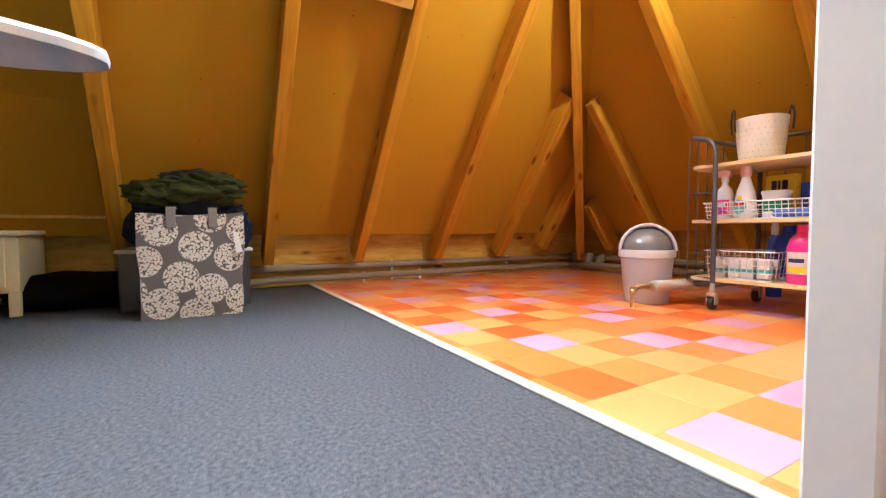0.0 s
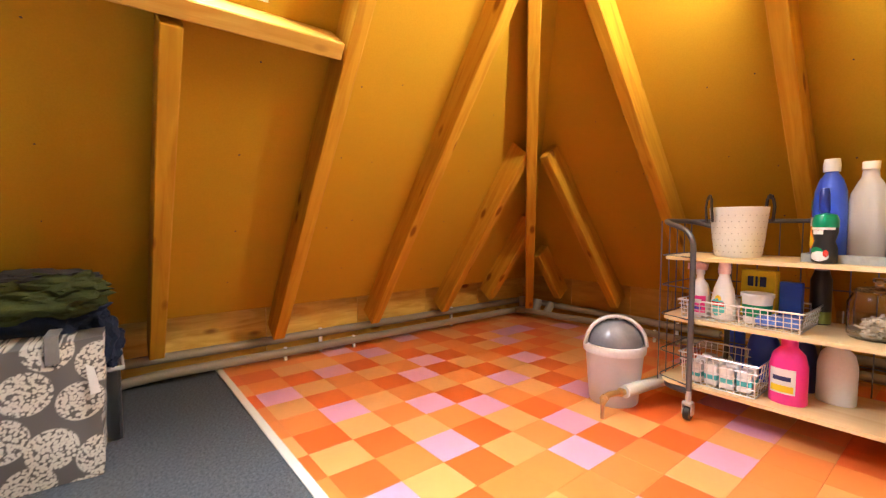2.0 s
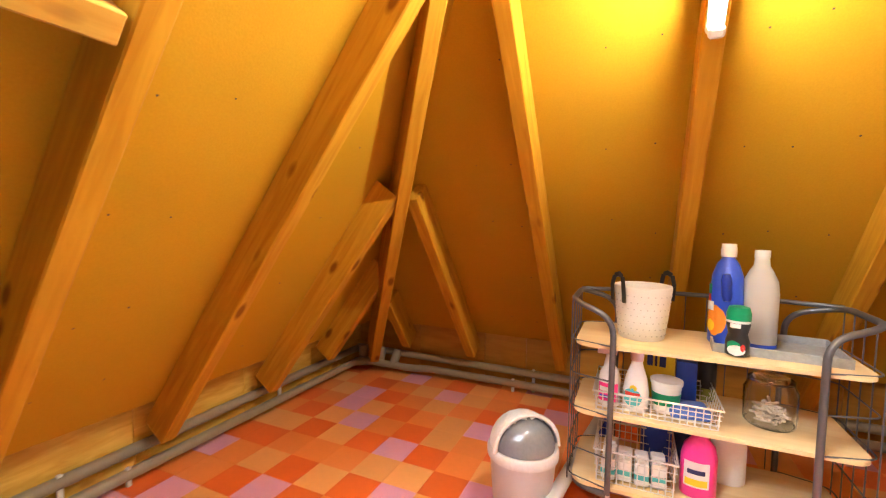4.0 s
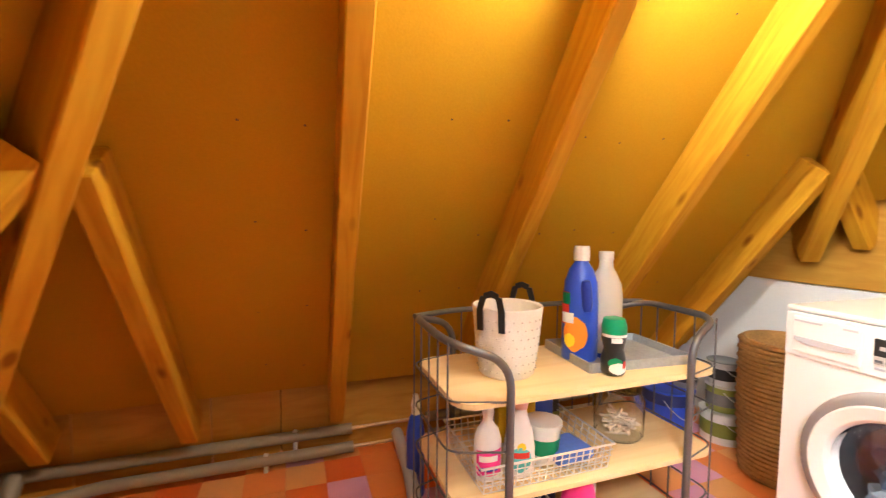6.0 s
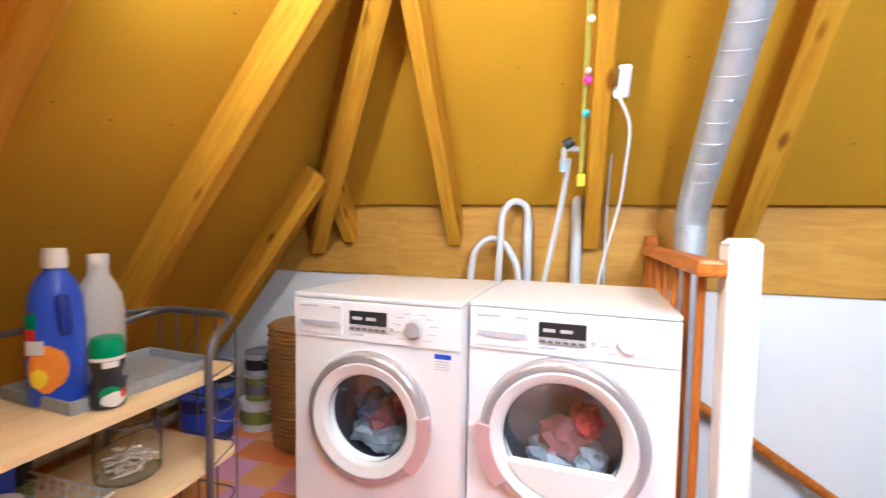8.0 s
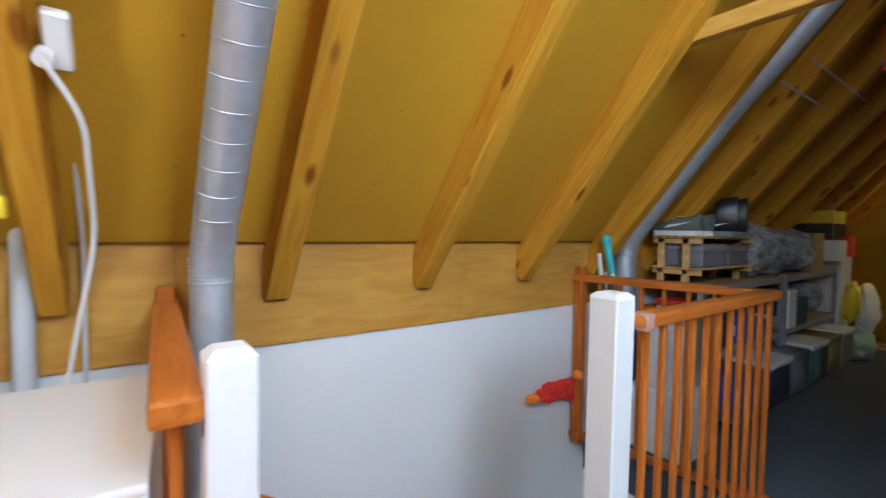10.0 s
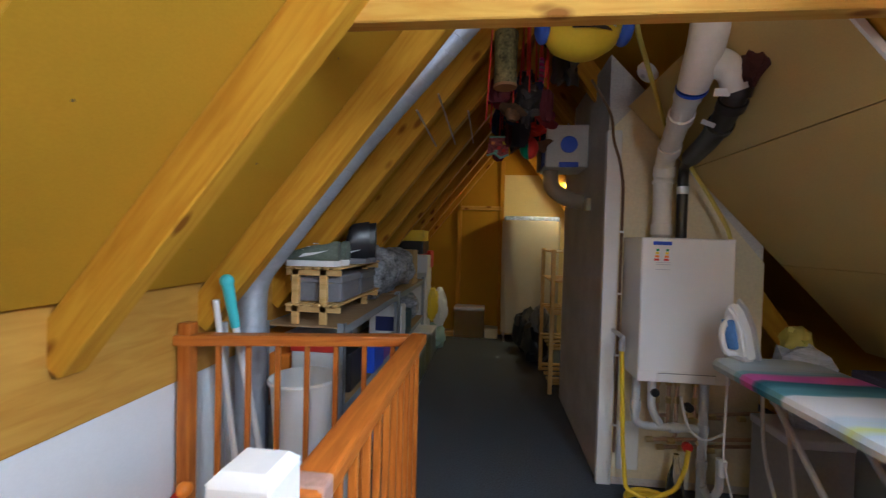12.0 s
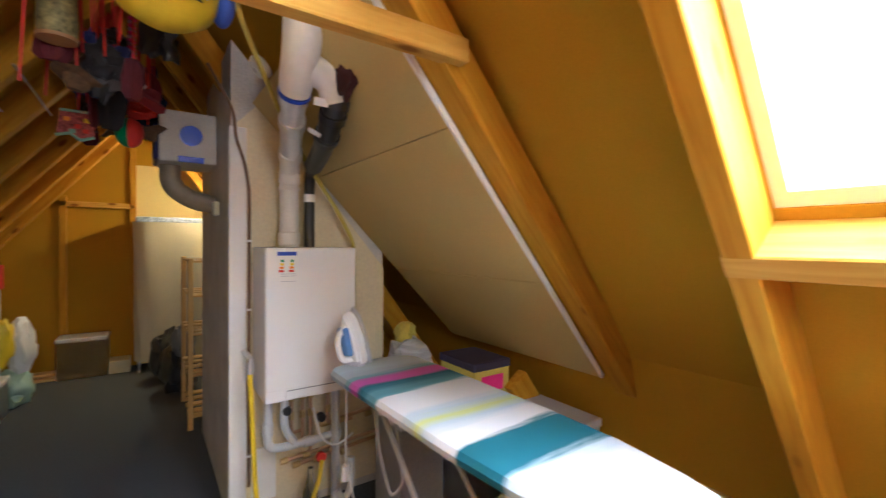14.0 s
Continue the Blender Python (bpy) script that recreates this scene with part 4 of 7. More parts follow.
def appliance(name, x, y, rot, label, dryer):
    t = thing(name, label, "washing machine" if not dryer else "tumble dryer", pose(x, y, 0, 0, 0, rot), "two white appliances side by side")
    bm = B()
    cx, r = (-0.012, 0.218) if not dryer else (-0.01, 0.245)
    front_panel(bm, cx, 0.455, r * 0.93, -0.298, 0.298, 0.02, 0.832, 0.0, 0.012)
    box(bm, -0.298, -0.284, 0.0125, 0.575, 0.02, 0.832, 0.003)
    box(bm, 0.284, 0.298, 0.0125, 0.575, 0.02, 0.832, 0.003)
    box(bm, -0.283, 0.283, 0.562, 0.575, 0.02, 0.832)
    box(bm, -0.283, 0.283, 0.0125, 0.561, 0.02, 0.034)
    part("cabinet", bm, APPLIANCE, t)
    bm = B()
    box(bm, -0.299, 0.299, -0.004, 0.58, 0.834, 0.851, 0.007, 2)
    part("top", bm, APPLIANCE, t, "white worktop lid")
    bm = B()
    box(bm, -0.297, 0.297, -0.006, 0.01, 0.702, 0.831, 0.004, 2)
    panel = part("control_panel", bm, APPLIANCE, t)
    bm = B()
    box(bm, -0.277, -0.107, -0.010, -0.002, 0.715, 0.822, 0.005, 2)
    dr = part("detergent_drawer", bm, APPLIANCE, t)
    bm = B()
    poly(bm, [(-0.268, -0.0105, 0.762), (-0.118, -0.0105, 0.762), (-0.118, -0.0105, 0.752), (-0.15, -0.0105, 0.744), (-0.235, -0.0105, 0.744), (-0.268, -0.0105, 0.752)], (0, -0.004, 0))
    part("grip", bm, GREY_PLASTIC, dr, "grey recessed grip")
    bm = B()
    box(bm, -0.083, 0.053, -0.0085, -0.005, 0.737, 0.803, 0.002)
    scr = part("display", bm, BLACK, panel, "black display window")
    bm = B()
    box(bm, -0.082, 0.052, -0.0096, -0.0082, 0.738, 0.758)
    keys = part("key_strip", bm, SILVER, scr)
    for i in range(6):
        bm = B()
        box(bm, -0.078 + 0.022 * i, -0.062 + 0.022 * i, -0.0108, -0.0095, 0.742, 0.749)
        part("key", bm, GREY_DARK, keys)
    for i in range(2):
        bm = B()
        box(bm, -0.070 + 0.05 * i, -0.035 + 0.05 * i, -0.0095, -0.0084, 0.774, 0.784)
        part("readout", bm, GREY_PLASTIC, scr)
    kx = 0.148 if not dryer else 0.165
    bm = B()
    lathe(bm, [(0.0, 0.0), (0.031, 0.0), (0.030, 0.010), (0.024, 0.022), (0.0, 0.024)], 28, m=pose(kx, -0.006, 0.762, 90))
    part("dial", bm, WHITE_PLASTIC if dryer else SILVER, panel, "round programme dial", smooth=True)
    for i in range(10):
        a = math.radians(-140 + 31 * i)
        w = 0.026
        ex = kx + 0.050 * math.sin(a) + (0.012 if math.sin(a) > 0 else -0.012 - 0.0)
        ez = 0.762 + 0.046 * math.cos(a)
        bm = B()
        box(bm, ex - w / 2, ex + w / 2, -0.0072, -0.0058, ez - 0.0015, ez + 0.0015)
        part("programme_text", bm, GREY_PLASTIC, panel)
    bm = B()
    lathe(bm, [(0.0, 0.0), (0.007, 0.0), (0.007, 0.005), (0.0, 0.005)], 14, m=pose(0.072, -0.006, 0.752, 90))
    part("button", bm, SILVER, panel, smooth=True)
    for a, b, z in ((-0.27, -0.20, 0.806), (-0.15, -0.115, 0.806), (-0.08, -0.03, 0.722)):
        bm = B()
        box(bm, a, b, -0.0118 if a < -0.1 else -0.0072, -0.0058, z, z + 0.006)
        part("brand_text", bm, GREY_PLASTIC, panel)
    if not dryer:
        bm = B()
        box(bm, 0.212, 0.268, -0.0016, 0.0, 0.632, 0.690)
        st = part("sticker", bm, WHITE_PLASTIC, t, "white sticker with a blue header")
        bm = B()
        box(bm, 0.213, 0.267, -0.0026, -0.0015, 0.674, 0.689)
        part("sticker_header", bm, BLUE, st)
        for z in (0.664, 0.656, 0.648, 0.640):
            bm = B()
            box(bm, 0.216, 0.262, -0.0024, -0.0015, z, z + 0.003)
            part("sticker_text", bm, GREY_PLASTIC, st)
    for sx in (-0.25, 0.25):
        for sy in (0.05, 0.52):
            bm = B()
            lathe(bm, [(0, 0), (0.022, 0), (0.018, 0.022), (0, 0.022)], 12, (sx, sy, 0))
            part("foot", bm, BLACK, t, smooth=True)
    porthole(t, cx, 0.455, r, dryer)
    return t


appliance("washing_machine", 0.785, 1.405, -92.5, "white front-loading washing machine with a grey porthole", False)
appliance("tumble_dryer", 0.825, 0.80, -93.5, "white front-loading tumble dryer with a wide porthole", True)


# ---- pipes along the floor ----
def pipe_run(name, label, pts, r, material, clips=()):
    t = thing(name, label, "pipe")
    bm = B()
    tube(bm, pts, r, 14, 0.05)
    part("pipe", bm, material, t, smooth=True)
    for c in clips:
        bm = B()
        c = Vector(c)
        box(bm, c.x - 0.009, c.x + 0.009, c.y - 0.009, c.y + 0.009, 0.001, c.z + r + 0.006, 0.003)
        part("clip", bm, WHITE_PLASTIC, t)
    return t


pipe_run("floor_pipe", "grey insulated heating pipe along the west plywood strip", [(-1.935, -0.05, 0.118), (-1.935, 2.78, 0.118)], 0.024, PVC, [(-1.935, 0.95, 0.118), (-1.935, 2.0, 0.118)])
pipe_run("floor_pipe", "grey insulated heating pipe along the west plywood strip", [(-1.90, -0.08, 0.03), (-1.885, 0.1, 0.05), (-1.885, 2.70, 0.05)], 0.024, PVC, [(-1.885, 1.15, 0.05), (-1.885, 0.72, 0.05)])
pipe_run("floor_pipe", "grey insulated heating pipe along the north plywood strip", [(-1.90, 2.815, 0.118), (-0.37, 2.815, 0.118)], 0.024, PVC, [(-0.62, 2.815, 0.118)])
pipe_run("floor_pipe", "grey insulated heating pipe along the north plywood strip", [(-1.80, 2.72, 0.055), (-1.46, 2.72, 0.055), (-1.34, 2.765, 0.055), (-0.37, 2.765, 0.055)], 0.024, PVC, [(-0.74, 2.765, 0.055)])
pipe_run("copper_pipe", "bare copper pipe joining the insulated pipes", [(-0.37, 2.815, 0.118), (1.58, 2.815, 0.118)], 0.008, COPPER)
pipe_run("copper_pipe", "bare copper pipe joining the insulated pipes", [(-0.37, 2.765, 0.055), (1.58, 2.765, 0.055)], 0.008, COPPER)
pipe_run("floor_pipe", "grey insulated pipe continuing behind the trolley", [(0.0, 2.815, 0.118), (1.55, 2.815, 0.118)], 0.024, PVC)
pipe_run("floor_pipe", "grey insulated pipe continuing behind the trolley", [(0.0, 2.765, 0.055), (1.55, 2.765, 0.055)], 0.024, PVC)
knot = thing("pipe_fitting", "cluster of grey pipe fittings in the roof corner", "pipe")
for a, b in (((-1.935, 2.78, 0.118), (-1.90, 2.815, 0.118)), ((-1.885, 2.68, 0.05), (-1.80, 2.72, 0.055)), ((-1.86, 2.74, 0.03), (-1.86, 2.74, 0.16)), ((-1.72, 2.735, 0.03), (-1.72, 2.78, 0.15)), ((-1.60, 2.72, 0.045), (-1.60, 2.80, 0.135))):
    bm = B()
    tube(bm, [a, b], 0.031, 14)
    part("elbow", bm, PVC, knot, smooth=True)
drain = thing("drain_pipe", "grey insulated pipe end with a brass elbow on the floor", "pipe")
bm = B()
tube(bm, [(-0.17, 2.74, 0.10), (-0.19, 2.45, 0.095), (-0.312, 1.585, 0.095)], 0.026, 16, 0.05)
part("pipe", bm, PVC_LIGHT, drain, smooth=True)
bm = B()
tube(bm, [(-0.312, 1.585, 0.095), (-0.338, 1.50, 0.095), (-0.343, 1.478, 0.075), (-0.345, 1.476, 0.06)], 0.0125, 12, 0.02)
part("elbow", bm, BRASS, drain, "brass elbow", smooth=True)
bm = B()
tube(bm, [(-0.345, 1.476, 0.07), (-0.345, 1.476, 0.0)], 0.008, 10)
part("leg", bm, COPPER, drain, "thin copper leg", smooth=True)
for p in ((-0.318, 1.565, 0.095), (-0.341, 1.482, 0.083)):
    bm = B()
    lathe(bm, [(0, -0.009), (0.018, -0.009), (0.018, 0.009), (0, 0.009)], 6, m=Matrix.Translation(p) @ pose(0, 0, 0, 90, 0, 10))
    part("nut", bm, BRASS, drain)

# ---- swing bin ----
bin_ = thing("swing_bin", "small light grey plastic bin with a dark swing lid", "waste bin", pose(-0.42, 1.69, 0, 0, 0, 38))
bm = B()
lathe(bm, [(0.0, 0.0), (0.098, 0.0), (0.103, 0.006), (0.122, 0.225), (0.118, 0.225), (0.10, 0.01), (0.0, 0.01)], 36)
part("body", bm, GREY_PLASTIC, bin_, smooth=True)
bm = B()
lathe(bm, [(0.119, 0.222), (0.131, 0.226), (0.132, 0.25), (0.126, 0.262), (0.118, 0.262), (0.116, 0.228)], 36)
part("rim", bm, paint("light_grey_rim", (0.62, 0.62, 0.66), 0.35, bump=0), bin_, smooth=True)
bm = B()
prof = [(0.124 * math.cos(a), 0.258 + 0.125 * math.sin(a)) for a in [i * math.pi / 2 / 8 for i in range(9)]]
lathe(bm, prof, 36)
bmesh.ops.delete(bm, geom=[f for f in bm.faces if f.calc_center_median().y < -0.035 or abs(f.calc_center_median().x) > 1], context="FACES")
hood = part("hood", bm, bpy.data.materials["light_grey_rim"], bin_, smooth=True)
bm = B()
prof = [(0.117 * math.cos(a), 0.262 + 0.110 * math.sin(a)) for a in [i * math.pi / 2 / 8 for i in range(9)]]
lathe(bm, prof, 32)
part("swing_lid", bm, paint("lid_grey", (0.22, 0.23, 0.26), 0.22, 0.2, bump=0), bin_, "dark grey swing lid", smooth=True)
bm = B()
arch = [(0.126 * math.cos(a), -0.036, 0.258 + 0.128 * math.sin(a)) for a in [i * math.pi / 14 for i in range(15)]]
tube(bm, arch, 0.008, 8)
part("hood_edge", bm, bpy.data.materials["light_grey_rim"], bin_, smooth=True)

# ---- laundry trolley ----
trolley = thing("laundry_trolley", "dark steel trolley with three birch shelves and castors", "trolley")
X0, X1, Y0, Y1 = -0.125, 0.455, 1.735, 2.135
E0, E1 = -0.27, 0.61
for side, xp, xe in (("left", X0, E0), ("right", X1, E1)):
    bm = B()
    tube(bm, [(xp, Y0, 0.10), (xp, Y0, 0.755), (xe, Y0 + 0.05, 0.80), (xe, Y1 - 0.05, 0.80), (xp, Y1, 0.755), (xp, Y1, 0.10)], 0.0105, 12, 0.07, 6)
    part("end_frame", bm, STEEL_DARK, trolley, smooth=True)
    bm = B()
    tube(bm, [(xp, Y0, 0.115), (xe + 0.02 * (1 if xe < 0 else -1), Y0 + 0.06, 0.10), (xe + 0.02 * (1 if xe < 0 else -1), Y1 - 0.06, 0.10), (xp, Y1, 0.115)], 0.0125, 12, 0.06, 6)
    part("base_bar", bm, STEEL_DARK, trolley, smooth=True)
    for k in range(5):
        y = Y0 + 0.05 + k * (Y1 - Y0 - 0.10) / 4
        bm = B()
        tube(bm, [(xe, y, 0.11), (xe, y, 0.80)], 0.0025, 6)
        part("wire", bm, STEEL_DARK, trolley)
    for z in (0.25, 0.53, 0.655, 0.405, 0.14):
        bm = B()
        tube(bm, [(xp, Y0, z), (xe, Y0 + 0.045, z), (xe, Y1 - 0.045, z), (xp, Y1, z)], 0.0028, 6, 0.04)
        part("wire", bm, STEEL_DARK, trolley)
bm = B()
tube(bm, [(E0, Y1 - 0.05, 0.80), (X0, Y1, 0.80), (X1, Y1, 0.80), (E1, Y1 - 0.05, 0.80)], 0.009, 10, 0.03)
part("back_rail", bm, STEEL_DARK, trolley, smooth=True)
for z in (0.25, 0.53):
    bm = B()
    tube(bm, [(X0, Y1, z), (X1, Y1, z)], 0.0028, 6)
    part("wire", bm, STEEL_DARK, trolley)
for k in range(8):
    x = X0 + 0.03 + k * (X1 - X0 - 0.06) / 7
    bm = B()
    tube(bm, [(x, Y1, 0.14), (x, Y1, 0.80)], 0.0022, 6)
    part("wire", bm, STEEL_DARK, trolley)


def shelf_plate(z):
    bm = B()
    c = 0.06
    out = []
    for cx, cy, a0 in ((E1 - 0.015 - c, Y1 - 0.01 - c, 0), (E0 + 0.015 + c, Y1 - 0.01 - c, 90), (E0 + 0.015 + c, Y0 + 0.012 + c, 180), (E1 - 0.015 - c, Y0 + 0.012 + c, 270)):
        out += [(cx + c * math.cos(radians(a0 + 15 * i)), cy + c * math.sin(radians(a0 + 15 * i)), z - 0.014) for i in range(7)]
    poly(bm, out, (0, 0, 0.014))
    part("shelf", bm, BIRCH, trolley, "pale birch shelf")


Z_TOP, Z_MID, Z_LOW = 0.655, 0.405, 0.140
for z in (Z_TOP, Z_MID, Z_LOW):
    shelf_plate(z)
for x in (X0, X1):
    for y in (Y0, Y1):
        bm = B()
        tube(bm, [(x, y, 0.075), (x, y, 0.12)], 0.011, 12)
        box(bm, x - 0.019, x + 0.019, y - 0.016, y + 0.016, 0.060, 0.078, 0.004)
        box(bm, x - 0.019, x - 0.015, y - 0.014, y + 0.014, 0.025, 0.064)
        box(bm, x + 0.015, x + 0.019, y - 0.014, y + 0.014, 0.025, 0.064)
        cs = part("castor", bm, SILVER, trolley, "zinc castor fork")
        bm = B()
        lathe(bm, [(0, -0.011), (0.026, -0.011), (0.028, -0.006), (0.028, 0.006), (0.026, 0.011), (0, 0.011)], 20, m=pose(x, y, 0.029, 0, 90))
        part("wheel", bm, BLACK, cs, "black rubber wheel", smooth=True)


# ---- things on the trolley ----
def bottle(name, label, x, y, z, prof, body, cap=None, cap_prof=None, squash=1.0, rot=0, sides=28):
    t = thing(name, label, "bottle", pose(x, y, z, 0, 0, rot))
    bm = B()
    lathe(bm, prof, sides, squash=squash)
    part("body", bm, body, t, smooth=True)
    if cap_prof:
        bm = B()
        lathe(bm, cap_prof, 20)
        part("cap", bm, cap, t, smooth=True)
    return t


def decal(t, name, mat_, pts, y, label=""):
    bm = B()
    poly(bm, [(x, y, z) for x, z in pts], (0, -0.0015, 0))
    return part(name, bm, mat_, t, label)


def ellipse(cx, cz, a, b, n=20):
    return [(cx + a * math.cos(2 * math.pi * i / n), cz + b * math.sin(2 * math.pi * i / n)) for i in range(n)]


bk = thing("fabric_basket", "white quilted fabric basket with two black handles", "basket", pose(-0.035, 1.93, Z_TOP, 0, 0, -52))
bm = B()
lathe(bm, [(0.0, 0.0), (0.074, 0.0), (0.080, 0.006), (0.090, 0.08), (0.096, 0.15), (0.101, 0.196), (0.099, 0.199), (0.094, 0.194), (0.086, 0.08), (0.074, 0.008), (0.0, 0.008)], 40)
for v in bm.verts:
    k = 1 + 0.018 * noise.noise(v.co * 14)
    v.co.x, v.co.y = v.co.x * k, v.co.y * k
part("body", bm, CLOTH_WHITE, bk, smooth=True)
bm = B()
for i in range(26):
    for j in range(7):
        a, z = 2 * math.pi * (i + 0.5 * (j % 2)) / 26, 0.022 + 0.024 * j
        r = 0.081 + (z / 0.196) * 0.0195
        bmesh.ops.create_icosphere(bm, subdivisions=1, radius=0.0028, matrix=Matrix.Translation((r * math.cos(a), r * math.sin(a), z)))
tagged(part("quilting", bm, paint("grey_stitch", (0.52, 0.50, 0.49), 0.9), bk, "grey quilted stitches"), kind="stuff")
for s in (0, 180):
    bm = B()
    m = pose(0, 0, 0, 0, 0, s)
    path = [(-0.032, -0.103, 0.14), (-0.032, -0.108, 0.20), (-0.022, -0.106, 0.235), (0.0, -0.104, 0.243), (0.022, -0.106, 0.235), (0.032, -0.108, 0.20), (0.032, -0.103, 0.14)]
    for a, b in zip(path, path[1:]):
        a, b = Vector(a), Vector(b)
        w = Vector((0.009, 0, 0)) if abs((b - a).z) > abs((b - a).x) else Vector((0, 0, 0.009))
        poly(bm, [m @ (a - w), m @ (a + w), m @ (b + w), m @ (b - w)], m.to_3x3() @ Vector((0, -0.004, 0)))
    part("handle", bm, BLACK, bk, "black webbing handle")

tray = thing("grey_tray", "shallow grey metal tray on the trolley top", "tray", pose(0.375, 1.955, Z_TOP, 0, 0, -4))
bm = B()
box(bm, -0.175, 0.175, -0.125, 0.125, 0.0, 0.005, 0.001)
part("base", bm, paint("tray_grey", (0.34, 0.36, 0.39), 0.5, 0.2, var=0.2), tray)
for a in ((-0.182, -0.176, -0.13, 0.13), (0.176, 0.182, -0.13, 0.13), (-0.176, 0.176, -0.132, -0.126), (-0.176, 0.176, 0.126, 0.132)):
    bm = B()
    box(bm, *a, 0.0, 0.030, 0.001)
    part("rim", bm, bpy.data.materials["tray_grey"], tray)

zt = Z_TOP + 0.005
big = [(0.0, 0.0), (0.050, 0.0), (0.055, 0.006), (0.055, 0.10), (0.053, 0.19), (0.049, 0.245), (0.036, 0.285), (0.022, 0.305), (0.020, 0.315), (0.0, 0.315)]
t = bottle("detergent_bottle", "large blue detergent bottle with a white cap", 0.236, 1.955, zt, big, BLUE, WHITE_PLASTIC, [(0.0, 0.312), (0.024, 0.312), (0.025, 0.335), (0.022, 0.357), (0.0, 0.358)], 0.78, -35)
# shade inside the grip hollow, painted as a darker blue lump
grip = B()
lathe(grip, [(0.0, -0.05), (0.012, -0.047), (0.0165, -0.03), (0.0165, 0.03), (0.012, 0.047), (0.0, 0.05)], 14, m=pose(0.016, -0.0345, 0.205, 0, -4))
part("grip_recess_shade", grip, paint("shaded_blue_plastic", (0.015, 0.04, 0.35), 0.3, bump=0), t, "grip recess with its shade put in as darker blue", smooth=True)
wrap(t, "label", ORANGE, -108, 0.085, 42, 0.055, 0.055, 0.78, "orange and yellow printed label")
wrap(t, "label", RED, -150, 0.165, 22, 0.05, 0.0545, 0.78, "red and green printed label", True)
wrap(t, "label_burst", YELLOW, -125, 0.065, 20, 0.022, 0.055, 0.78, "", False, 1.035)
wrap(t, "label_top", GREEN, -145, 0.195, 20, 0.018, 0.054, 0.78, "", True, 1.035)
wrap(t, "label_text", WHITE_PLASTIC, -135, 0.135, 24, 0.016, 0.0545, 0.78, "", True, 1.04)
CLEARISH = glass("milky_plastic", (0.86, 0.85, 0.84), 0.4)
CLEARISH.node_tree.nodes["Principled BSDF"].inputs["Transmission Weight"].default_value = 0.5
milky = [(0.0, 0.0), (0.050, 0.0), (0.055, 0.006), (0.055, 0.19), (0.050, 0.232), (0.034, 0.268), (0.024, 0.285), (0.021, 0.318), (0.0, 0.318)]
t = bottle("white_bottle", "tall milky white bottle with a blue bottom", 0.335, 1.96, zt, milky, CLEARISH, WHITE_PLASTIC, [(0.0, 0.312), (0.023, 0.312), (0.023, 0.338), (0.0, 0.340)], 0.8, -20)
bm = B()
lathe(bm, [(0.0, 0.001), (0.051, 0.001), (0.0562, 0.006), (0.0562, 0.016), (0.0, 0.016)], 28, squash=0.8)
part("liquid", bm, BLUE, t, "blue rest of liquid", smooth=True)
t = bottle("scent_bottle", "small black printed bottle with a green cap", 0.250, 1.818, zt, [(0, 0), (0.031, 0), (0.034, 0.005), (0.034, 0.045), (0.027, 0.07), (0.034, 0.10), (0.034, 0.118), (0, 0.118)], BLACK, GREEN, [(0.0, 0.116), (0.035, 0.116), (0.035, 0.138), (0.029, 0.158), (0.0, 0.165)], 1, -25)
wrap(t, "label_text", WHITE_PLASTIC, -90, 0.100, 26, 0.007, 0.034, 1, "white printed letters", True)
wrap(t, "label_text", GREEN, -95, 0.035, 34, 0.016, 0.034, 1)
wrap(t, "label_text", WHITE_PLASTIC, -80, 0.020, 44, 0.017, 0.034, 1, "", False, 1.05)
wrap(t, "label_band", WHITE_PLASTIC, -90, 0.112, 80, 0.004, 0.034, 1, "", True, 1.03)
wrap(t, "label_text", RED, -50, 0.030, 12, 0.012, 0.034, 1, "", False, 1.05)


def wire_basket(x0, x1, y0, y1, z, h, label, step=0.022, levels=4):
    t = thing("wire_basket", label, "basket")
    for k in range(levels + 1):
        zz, f = z + 0.004 + (h - 0.004) * k / levels, 0.012 * (k / levels)
        bm = B()
        tube(bm, [(x0 - f, y0 - f, zz), (x1 + f, y0 - f, zz), (x1 + f, y1 + f, zz), (x0 - f, y1 + f, zz)], 0.0035 if k == levels else 0.0018, 6, closed=True)
        part("rim" if k == levels else "hoop", bm, WIRE, t)
    xs = [x0 + i * (x1 - x0) / max(1, round((x1 - x0) / step)) for i in range(round((x1 - x0) / step) + 1)]
    for x in xs:
        bm = B()
        tube(bm, [(x, y0 - 0.012, z + h), (x, y0, z + 0.004), (x, y1, z + 0.004), (x, y1 + 0.012, z + h)], 0.0018, 6)
        part("wire", bm, WIRE, t)
    ys_ = [y0 + i * (y1 - y0) / max(1, round((y1 - y0) / (step * 1.4))) for i in range(round((y1 - y0) / (step * 1.4)) + 1)]
    for y in ys_[1:-1]:
        bm = B()
        tube(bm, [(x0 - 0.012, y, z + h), (x0, y, z + 0.004), (x1, y, z + 0.004), (x1 + 0.012, y, z + h)], 0.0018, 6)
        part("wire", bm, WIRE, t)
    return t


